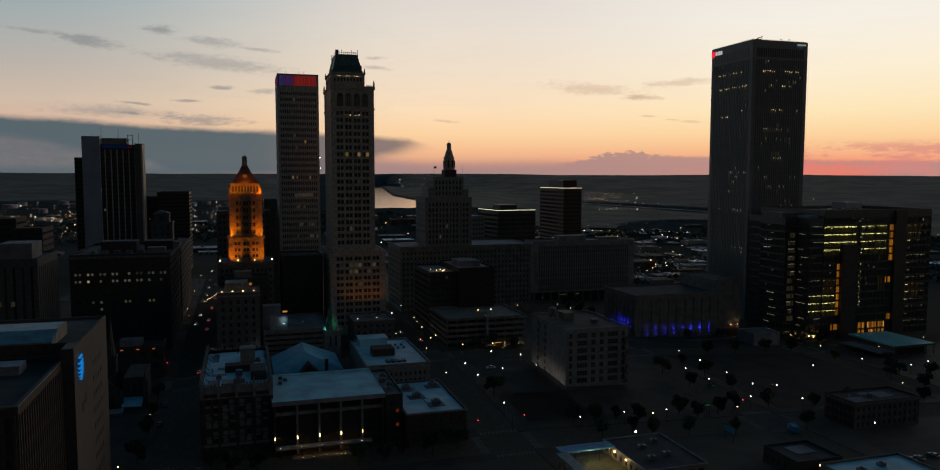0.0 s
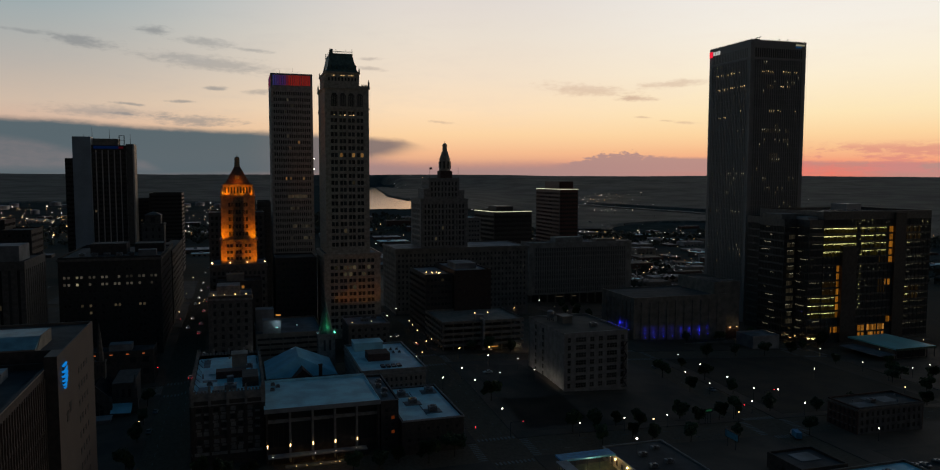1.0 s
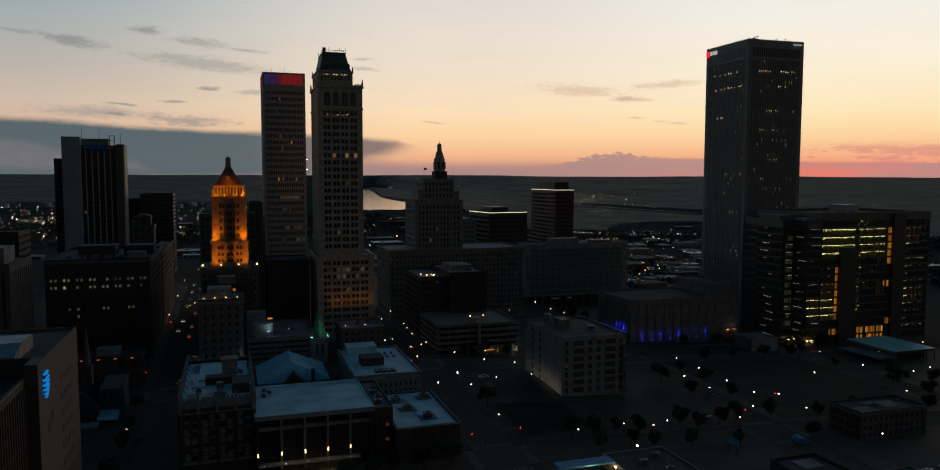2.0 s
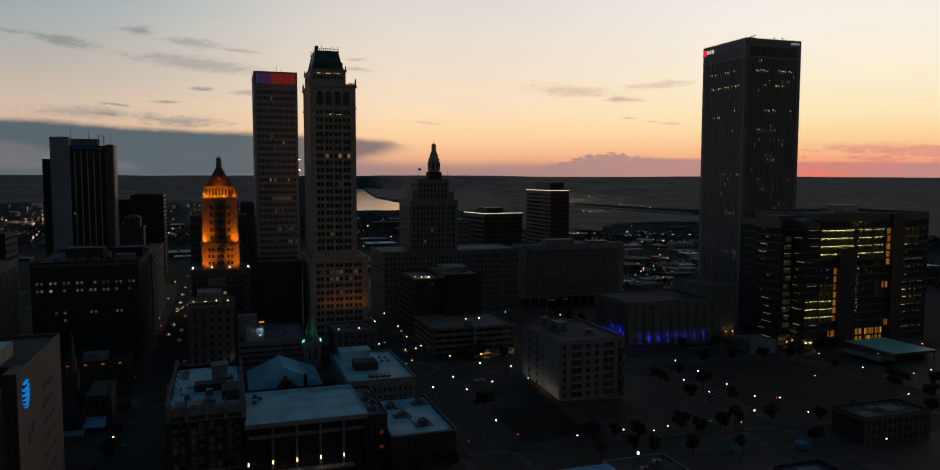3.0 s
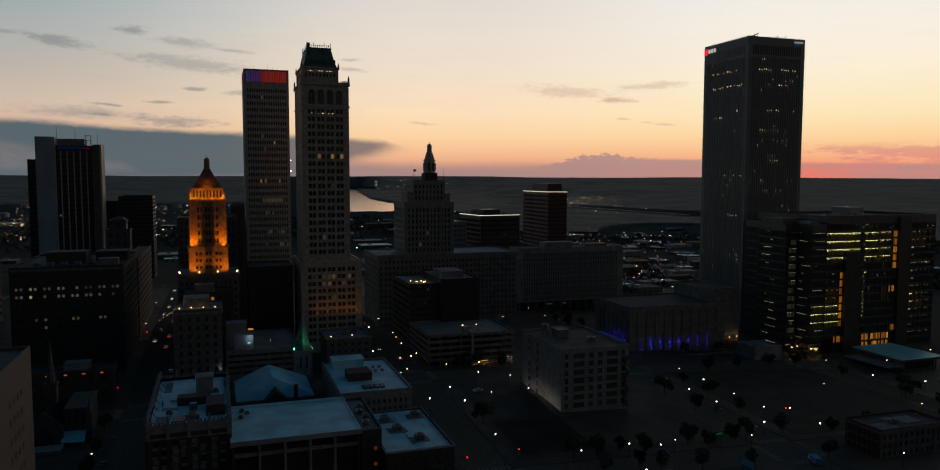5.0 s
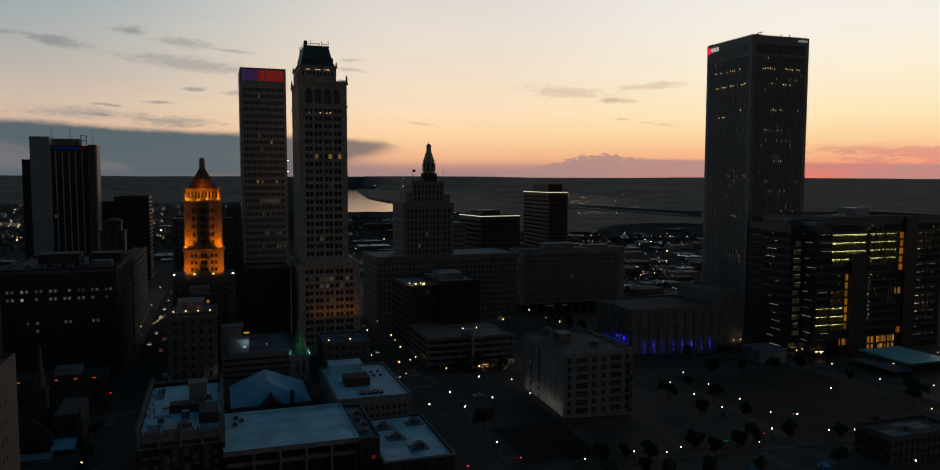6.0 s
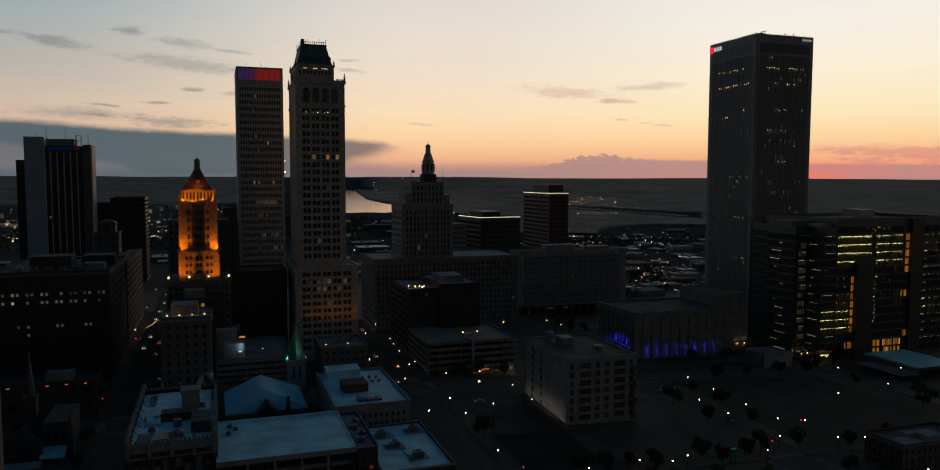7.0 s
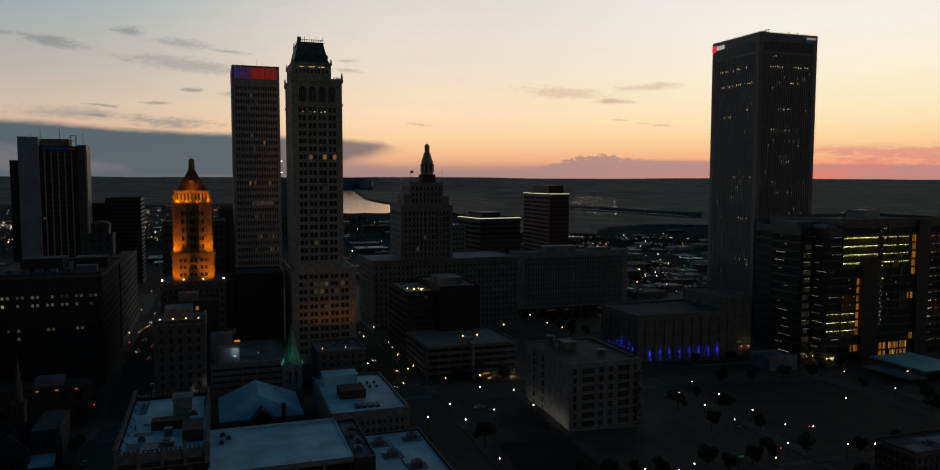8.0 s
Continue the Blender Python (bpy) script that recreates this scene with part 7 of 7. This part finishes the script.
for build_block in (white_block, parking_deck, arts_hall, gothic_block, porch_hall, near_roofs, church, spired_church, street_left, brick_offices, north_side, bus_station):
    build_block()


# ---- streets: lamps, signals, trees, cars ----
def street_lamp(x, y, globe, h=5.0):
    r = thing("street_lamp", "slim dark street lamp with glowing globe", "street lamp", x, y, grade(x, y) + 0.1, "street lamps")
    pole = M().tube(0, 0, 0, 0.5, 0.22, 0.16, 8).tube(0, 0, 0.5, h - 0.3, 0.09, 0.06, 8).tube(0, 0, h - 0.3, h - 0.1, 0.16, 0.2, 8)
    part("pole", pole, STEEL, r)
    part("globe", M().ball(0, 0, h + 0.12, 0.23, 10, 6), globe, r)
    part("cap", M().tube(0, 0, h + 0.5, h + 0.66, 0.22, 0.05, 8), STEEL, r)
    return r


white_lamp = street_lamp(99, 313, LAMPW)
amber_lamp = street_lamp(194, 258, LAMPY)
for x, y in ((99, 278), (123, 258), (143, 260), (162, 260), (182, 262), (205, 313), (206, 295), (222, 304), (223, 286), (231, 263), (242, 261), (223, 347), (222, 326),
             (118, 351), (131, 344), (131, 323), (113, 320), (324, 356), (322, 323), (342, 324), (320, 304), (340, 308), (355, 311), (98, 330), (86, 319), (280, 312), (209, 269), (80, 405), (90, 467), (101, 492), (110, 511), (237, 230), (233, 282), (204, 330), (202, 516), (220, 531)):
    copy_thing(white_lamp, pose(x, y, grade(x, y) + 0.1))
for x, y in ((262, 410), (300, 276), (359, 348), (88, 365), (90, 387), (96, 389), (100, 394), (100, 448), (99, 435), (98, 418), (108, 368), (125, 370), (219, 500), (222, 484),
             (-36, 308), (-43, 387), (-40, 256), (154, 257), (337, 392), (181, 197), (186, 495), (406, 360), (-14, 480), (-36, 520), (-14, 545), (-36, 600), (-14, 640), (-36, 690)):
    copy_thing(amber_lamp, pose(x, y, grade(x, y) + 0.1))


def traffic_signal(x, y):
    r = thing("traffic_signal", "traffic signal mast showing red", "traffic signal", x, y, grade(x, y) + 0.1, "traffic signals")
    part("mast", M().tube(0, 0, 0, 5.6, 0.12, 0.09, 8).beam((0, 0, 5.4), (5.0, 0, 5.6), 0.14), STEEL, r)
    box = part("signal_head", M().box(4.6, 5.0, -0.25, 0.15, 4.7, 5.8), BLACK, r)
    part("red_lens", M().ball(4.8, -0.27, 5.55, 0.17, 8, 5), REDL, box)
    for z in (5.2, 4.9):
        part("dark_lens", M().ball(4.8, -0.27, z, 0.13, 8, 5), GLASS, box)
    return r


sig = traffic_signal(78, 262)
for x, y in ((97, 263), (196, 264), (-42, 391), (-38, 491), (-16, 475), (225, 281)):
    copy_thing(sig, pose(x, y, grade(x, y) + 0.1))


def leaf_cloud(rnd, n, rx, rz, cz):
    """A crown of many small leaf clumps, gathered in uneven boughs."""
    m = M()
    boughs = []
    for k in range(9):
        a, q = rnd.uniform(0, 2 * math.pi), rnd.uniform(0.2, 0.75)
        boughs.append((rx * q * math.cos(a), rx * q * math.sin(a), cz + rz * rnd.uniform(-0.7, 0.75), rx * rnd.uniform(0.32, 0.55)))
    for i in range(n):
        bx, by, bz, br = boughs[i % len(boughs)]
        d = Vector((rnd.gauss(0, 1), rnd.gauss(0, 1), rnd.gauss(0, 0.8))).normalized() * br * rnd.uniform(0.55, 1.08)
        c = Vector((bx, by, bz)) + d
        s = rnd.uniform(0.24, 0.46)
        u = Vector((rnd.gauss(0, 1), rnd.gauss(0, 1), rnd.gauss(0, 1))).normalized() * s
        w = u.orthogonal().normalized() * s * rnd.uniform(0.5, 0.9)
        k = len(m.v)
        m.v += [tuple(c - u), tuple(c - u * 0.1 - w), tuple(c + u), tuple(c + u * 0.1 + w)]
        m.f.append((k, k + 1, k + 2, k + 3))
    return m, boughs


def street_tree(seed, h):
    rnd = random.Random(seed)
    r = thing("street_tree", "leafy street tree, dark in the dusk", "tree", 0, 0, 0, "street trees")
    crown, boughs = leaf_cloud(rnd, 1300, h * 0.42, h * 0.32, h * 0.6)
    t = M().tube(0, 0, 0, h * 0.38, 0.17, 0.11, 8)
    for bx, by, bz, _ in boughs:
        t.beam((0, 0, h * 0.33), (bx * 0.8, by * 0.8, bz), 0.08)
    part("trunk", t, BARK, r)
    part("crown", crown, LEAF, r)
    return r


kinds = [street_tree(k + 1, h) for k, h in enumerate((7.6, 8.6, 6.8))]
spots = [(163, 245), (215, 242), (149, 249), (142, 252), (131, 261), (184, 245), (128, 249), (122, 262), (142, 265), (189, 264), (152, 264), (263, 400), (313, 402), (286, 399), (311, 365), (348, 331), (330, 306), (173, 268), (178, 262), (62, 249), (52, 252),
         (36, 248), (72, 252), (45, 250), (-5, 252), (3, 251), (-12, 258), (128, 379), (118, 378), (140, 379), (150, 262), (200, 268), (219, 270), (218, 294), (218, 316), (219, 338), (199, 300), (198, 322),
         (240, 266), (258, 264), (280, 263), (300, 264), (318, 280), (318, 300), (336, 318), (320, 340), (345, 300), (250, 360), (270, 362), (290, 362), (330, 378), (345, 381), (352, 384),
         (228, 500), (234, 520), (240, 506), (246, 528), (226, 480), (236, 478), (-36, 300), (-36, 320), (-37, 345), (-14, 330), (-13, 350), (-36, 270), (80, 275), (79, 300), (102, 300)]
for i, (x, y) in enumerate(spots):
    p = pose(x, y, grade(x, y) + 0.1, 0, 0, i * 67)
    if i < 3:
        kinds[i].matrix_basis = p
    else:
        copy_thing(kinds[i % 3], p @ Matrix.Scale(0.85 + 0.3 * ((i * 7) % 5) / 4, 4))


def car(x, y, turn, paint, label, lights):
    r = thing("car", label, "car", x, y, grade(x, y) + 0.03, "cars", turn)
    m = M().taper((-0.9, 0.9, -2.2, 2.2), 0.28, (-0.92, 0.92, -2.25, 2.25), 0.62).taper((-0.92, 0.92, -2.25, 2.25), 0.62, (-0.84, 0.84, -2.1, 2.15), 0.92)
    part("body", m, paint, r)
    cab = part("cabin", M().taper((-0.8, 0.8, -1.5, 1.05), 0.92, (-0.62, 0.62, -1.0, 0.45), 1.42), GLASS, r)
    part("car_roof", M().box(-0.6, 0.6, -0.95, 0.4, 1.42, 1.47), paint, cab)
    for sx in (-0.82, 0.82):
        for sy in (-1.35, 1.4):
            w = M()
            w.tube(0, 0, -0.11, 0.11, 0.33, 0.33, 12)
            w.v = [(sx + c, sy + a, 0.33 + b) for a, b, c in w.v]
            tyre = part("wheel", w, RUBBER, r)
            hub = M().tube(0, 0, -0.12, 0.12, 0.19, 0.19, 8)
            hub.v = [(sx + c, sy + a, 0.33 + b) for a, b, c in hub.v]
            part("rim", hub, ALU, tyre)
    for sx in (-0.62, 0.62):
        part("headlight", M().box(sx - 0.10, sx + 0.10, 2.16, 2.24, 0.62, 0.76), HEADL if lights else GLASS, r)
        part("tail_light", M().box(sx - 0.10, sx + 0.10, -2.26, -2.16, 0.64, 0.76), REDL if lights else SIENNA, r)
    return r


parked = car(113, 337, 90, CARW, "white parked car on the open lot", False)
drive = car(-29, 489, 180, CARS, "car driving with its headlights on", True)
for x, y, a in ((-28, 520, 180), (-22, 500, 0), (-22, 547, 0), (-28, 608, 180), (-23, 660, 0), (-28, 690, 180), (-28, 647, 180), (-22, 730, 0), (-29, 578, 180), (-21, 590, 0), (-22, 700, 0), (-29, 760, 180), (-22, 780, 0), (-28, 800, 180), (-22, 470, 0), (94, 405, 0), (88, 430, 180), (94, 500, 0), (88, 470, 180), (-22, 383, 0), (87, 378, 180)):
    copy_thing(drive, pose(x, y, grade(x, y) + 0.03, 0, 0, a))
plain = car(228, 205, 0, CARS, "dark parked car with its lights off", False)
for x, y, a in ((232, 205, 0), (240, 206, 0), (248, 190, 180), (260, 190, 180), (110, 172, 0), (128, 173, 0), (205, 340, 0), (211, 300, 180), (330, 260, 90), (350, 262, 90), (82, 320, 0), (82, 290, 0), (-33, 310, 0), (-33, 335, 0), (-17, 420, 0)):
    copy_thing(plain, pose(x, y, grade(x, y) + 0.03, 0, 0, a))
b = thing("box_van", "pale blue box van waiting by the crossing", "van", 207.5, 241, grade(207.5, 241) + 0.03, turn=-20)
part("box", M().box(-1.1, 1.1, -3.4, 1.4, 0.7, 3.0), BLUEP, b)
part("cab", M().taper((-1.0, 1.0, 1.45, 3.4), 0.5, (-0.95, 0.95, 1.45, 2.7), 2.2), CARW, b)
part("chassis", M().box(-0.9, 0.9, -3.3, 3.2, 0.35, 0.7), STEEL, b)
for sx in (-0.95, 0.95):
    for sy in (-2.3, 2.3):
        w = M().tube(0, 0, -0.13, 0.13, 0.42, 0.42, 12)
        w.v = [(sx + c, sy + a, 0.42 + q) for a, q, c in w.v]
        part("wheel", w, RUBBER, b)
s = thing("park_sign", "dark board sign with dim green lit bars on a post", "sign", 181.5, 261, grade(181.5, 261) + 0.1)
part("post", M().tube(-1.2, 0, 0, 4.7, 0.1, 0.08, 8).tube(1.2, 0, 0, 4.7, 0.1, 0.08, 8), STEEL, s)
part("sign_plate", M().box(-2.1, 2.1, -0.1, 0.1, 4.6, 6.3), BLACK, s)
m = M()
for k in range(4):
    m.box(-1.5 + k * 0.8, -0.95 + k * 0.8, -0.16, -0.1, 5.1, 5.8)
part("sign_bar", m, GREENL, s)
s = thing("billboard", "pale blue billboard panel on two dark steel posts", "billboard", 174.6, 236.4, grade(174.6, 236.4) + 0.05)
part("panel", M().box(-0.12, 0.12, -3.7, 3.7, 3.6, 6.1), mat("faded_blue_panel", (0.12, 0.42, 0.58), 0.6, scale=0.8), s, "faded blue panel")
fr = M().box(-0.2, 0.2, -3.8, 3.8, 3.45, 3.6).box(-0.2, 0.2, -3.8, 3.8, 6.1, 6.25).box(-0.2, 0.2, -3.85, -3.7, 3.6, 6.1).box(-0.2, 0.2, 3.7, 3.85, 3.6, 6.1)
part("frame", fr, STEEL, s)
for y in (-2.4, 2.4):
    part("post", M().tube(0, y, 0, 3.45, 0.16, 0.14, 8), STEEL, s)

# ---- far town: sheds, tanks, woods, lights ----
rnd = random.Random(77)
sheds = []
for k in range(300):
    a = radians(rnd.uniform(-19, 52) if k < 150 else rnd.uniform(8, 36))
    d = (rnd.uniform(760, 1850) if k % 3 else rnd.uniform(640, 1100)) if k < 150 else rnd.uniform(780, 1420)
    x, y = d * math.sin(a), d * math.cos(a)
    if y < 620 or (-160 < x < 320 and y < 720) or (d > 1330 and 3.0 < math.degrees(a) < 17.0):
        continue
    w, q, h = rnd.uniform(12, 46), rnd.uniform(10, 32), rnd.choice((4, 4, 5, 6, 7, 9))
    if any(abs(x - p) < (w + s) / 2 + 5 and abs(y - o) < (q + t) / 2 + 5 for p, o, s, t in sheds):
        continue
    sheds.append((x, y, w, q))
    z = land(x, y) - 1.0
    r = thing("far_shed", "low flat-roofed building in the distance", "building", x - w / 2, y - q / 2, z, "far low buildings")
    part("wall", M().box(0, w, 0, q, 0, h), (CONC, PALE, BRICK, TAN, DARKBRICK)[k % 5], r)
    part("roof", M().box(0.3, w - 0.3, 0.3, q - 0.3, h, h + 0.25), (ROOFGREY, ROOF, ROOFGREY, ROOFBROWN, ROOFDARK, ROOFGREY, PALE)[k % 7], r)
    mm = M()
    for i in range(int(w / 6)):
        mm.box(2 + i * 6, 4.6 + i * 6, -0.05, -0.002, 1.2, 2.8)
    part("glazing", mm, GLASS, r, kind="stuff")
    part("roof_unit", M().box(w * 0.3, w * 0.3 + 4, q * 0.4, q * 0.4 + 3, h + 0.25, h + 2), PLANT, r)
for k in range(16):
    a = radians(-17 + k * 1.05 + rnd.uniform(-0.3, 0.3))
    d = rnd.uniform(1950, 2250)
    x, y = d * math.sin(a), d * math.cos(a)
    z = land(x, y) - 1.0
    R = rnd.uniform(9, 17)
    r = thing("storage_tank", "large pale cylindrical storage tank", "tank", x, y, z, "storage tanks")
    part("shell", M().tube(0, 0, 0, 10, R, R, 28), PALE, r)
    part("lid", M().tube(0, 0, 10, 11.8, R, 1.0, 28), PALE, r)
    part("ladder", M().box(-0.4, 0.4, -R - 0.4, -R, 0, 10.5), STEEL, r)

# woods and single far trees: one mass of clumps
m = M()
for k in range(4200):
    a = radians(rnd.uniform(-21, 54))
    d = 700 + 780 * rnd.random() ** 0.8
    if noise.noise(Vector((d * math.sin(a) / 260, d * math.cos(a) / 260, 3.1))) < -0.05 + (0.25 if d < 1100 else 0):
        continue
    x, y = d * math.sin(a), d * math.cos(a)
    if d > 1440 and 3.5 < math.degrees(a) < 17.2:
        continue
    if any(abs(x - p) < s / 2 + 4 and abs(y - o) < t / 2 + 4 for p, o, s, t in sheds) or (y < 720 and -160 < x < 320):
        continue
    z = land(x, y)
    for q in range(4):
        s = rnd.uniform(2.0, 4.6)
        c = Vector((x + rnd.uniform(-6, 6), y + rnd.uniform(-6, 6), z + rnd.uniform(2, 8)))
        n = len(m.v)
        for _ in range(5):
            m.v.append(tuple(c + Vector((rnd.gauss(0, 1), rnd.gauss(0, 1), rnd.gauss(0, 0.8))).normalized() * s))
        m.f += [(n, n + 1, n + 2), (n, n + 2, n + 3), (n, n + 3, n + 4), (n + 1, n + 2, n + 4), (n + 1, n + 3, n + 4)]
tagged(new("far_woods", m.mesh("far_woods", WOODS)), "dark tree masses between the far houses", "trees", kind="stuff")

# a closed forest canopy over the far slopes, open at the river, the works and the motorway
m = M()
wide = [-22 + 0.13 * k for k in range(592)]
deep = [1470 * 1.0066 ** k for k in range(184)]
for d in deep:
    for a in wide:
        x, y = (d + rnd.uniform(-5, 5)) * math.sin(radians(a)), (d + rnd.uniform(-5, 5)) * math.cos(radians(a))
        up = 4.0 + 0.7 * noise.noise(Vector((x / 45, y / 45, 4.4)))
        open_road = 23.5 < a < 35.5 and abs(d - np.interp(a, [24.3, 26.0, 28.0, 31.0, 34.5], [2480, 2350, 2260, 2150, 2050])) < 75
        glade = noise.noise(Vector((x / 330, y / 330, 6.6))) < (0.0 if d < 1800 else -9.0)
        if open_road or glade or (4.5 < a < 16.3 and d < np.interp(a, [b[0] for b in bend], [b[1] for b in bend]) + 45) or (a <= 3.0 and d < 2330):
            up = -4.0
        m.v.append((x, y, land(x, y) + up))
n = len(wide)
m.f = [(j * n + i, j * n + i + 1, (j + 1) * n + i + 1, (j + 1) * n + i) for j in range(len(deep) - 1) for i in range(n - 1)]
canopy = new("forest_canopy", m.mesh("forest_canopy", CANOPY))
for poly in canopy.data.polygons:
    poly.use_smooth = True
tagged(canopy, "dark unbroken woods over the far slopes", "trees", kind="stuff")

# hill woods along the skyline
m = M()
for k in range(3000):
    a = radians(rnd.uniform(-21, 54))
    d = rnd.uniform(4450, 4900)
    if 3.5 < math.degrees(a) < 10.6 or (d < 3500 and 3.5 < math.degrees(a) < 11.5):
        continue
    x, y = d * math.sin(a), d * math.cos(a)
    z, s = land(x, y), rnd.uniform(3, 5.5)
    c = Vector((x, y, z + 2))
    n = len(m.v)
    for q in range(6):
        b = q * math.pi / 3
        m.v.append((x + s * 1.6 * math.cos(b), y + s * 1.6 * math.sin(b), z - 1 + rnd.uniform(-1, 1)))
    m.v.append((x + rnd.uniform(-2, 2), y, z + s * rnd.uniform(0.2, 0.7)))
    m.f += [(n + q, n + (q + 1) % 6, n + 6) for q in range(6)]
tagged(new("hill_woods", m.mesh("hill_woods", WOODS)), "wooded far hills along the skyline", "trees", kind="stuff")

# lights of the far town on thin masts
lamps, masts = M(), M()


def far_light(a, d, s, up=7.0):
    x, y = d * math.sin(radians(a)), d * math.cos(radians(a))
    z, up = land(x, y), max(up, 13.0 if d > 1450 else 10.0)
    if 5.0 < a < 17.0 and 1250 < d < 3600:
        return
    lamps.ball(x, y, z + up, s, 6, 4)
    masts.tube(x, y, z - 1, z + up - s, 0.14, 0.1, 5)


for k in range(680):
    far_light(rnd.uniform(-15.5, 1.5), rnd.choice((rnd.uniform(1500, 2150), rnd.uniform(1150, 1700))), rnd.choice((0.2, 0.26, 0.3, 0.36, 0.62)))
for k in range(120):
    far_light(rnd.uniform(9, 34), rnd.uniform(800, 1480), rnd.uniform(0.2, 0.55))
for k in range(85):
    far_light(rnd.gauss(27.5, 1.3), rnd.uniform(1900, 2900), rnd.uniform(0.35, 0.8))
for k in range(120):
    far_light(rnd.uniform(17.5, 34), rnd.uniform(700, 1250), rnd.uniform(0.18, 0.45))
for k in range(26):
    far_light(rnd.uniform(11, 17), rnd.uniform(3700, 4600), rnd.uniform(0.6, 1.3))
for k in range(24):
    far_light(rnd.uniform(38, 49), rnd.uniform(900, 2400), rnd.uniform(0.4, 0.8))
for k in range(16):
    far_light(25.0 + k * 0.62, 1330 + (k % 2) * 4, 0.5, 9.0)
for k in range(22):
    far_light(24.5 + k * 0.34 + rnd.uniform(-0.08, 0.08), 2455 - k * 17.0, rnd.uniform(0.25, 0.5), 12.0)
far = thing("far_street_lights", "scattered white and amber lights of the far town", "lights", kind="stuff")
part("lamps", lamps, CITY, far)
part("masts", masts, STEEL, far)

# the raised motorway on the right
m = M()
pts = [(24.3, 2480), (26.0, 2350), (28.0, 2260), (31.0, 2150), (34.5, 2050)]
pts = [(a0 + (a1 - a0) * k / 6, d0 + (d1 - d0) * k / 6) for (a0, d0), (a1, d1) in zip(pts, pts[1:]) for k in range(6)] + [pts[-1]]
for (a0, d0), (a1, d1) in zip(pts, pts[1:]):
    p = Vector((d0 * math.sin(radians(a0)), d0 * math.cos(radians(a0)), 0))
    q = Vector((d1 * math.sin(radians(a1)), d1 * math.cos(radians(a1)), 0))
    s = (q - p).normalized().cross(Vector((0, 0, 1))) * 11
    z0, z1 = land(p.x, p.y) + 2, land(q.x, q.y) + 2
    m.hexa([(p.x - s.x, p.y - s.y, z0 - 9), (p.x + s.x, p.y + s.y, z0 - 9), (q.x + s.x, q.y + s.y, z1 - 9), (q.x - s.x, q.y - s.y, z1 - 9),
            (p.x - s.x, p.y - s.y, z0), (p.x + s.x, p.y + s.y, z0), (q.x + s.x, q.y + s.y, z1), (q.x - s.x, q.y - s.y, z1)])
tagged(new("motorway", m.mesh("motorway", CONC)), "pale raised motorway on an embankment", "road", kind="structure")

# rows of parked cars on the far lots
m = M()
for row in range(16):
    for k in range(34):
        if rnd.random() < 0.55:
            continue
        x, y = 340 + k * 5.4, 640 + row * 14
        z = land(x, y)
        m.taper((x - 0.9, x + 0.9, y - 2.2, y + 2.2), z + 0.2, (x - 0.85, x + 0.85, y - 2.1, y + 2.1), z + 0.95)
        m.taper((x - 0.8, x + 0.8, y - 1.2, y + 1.0), z + 0.95, (x - 0.65, x + 0.65, y - 0.7, y + 0.6), z + 1.5)
tagged(new("far_parked_cars", m.mesh("far_parked_cars", CARW)), "rows of parked cars on a far lot", "cars", kind="stuff")
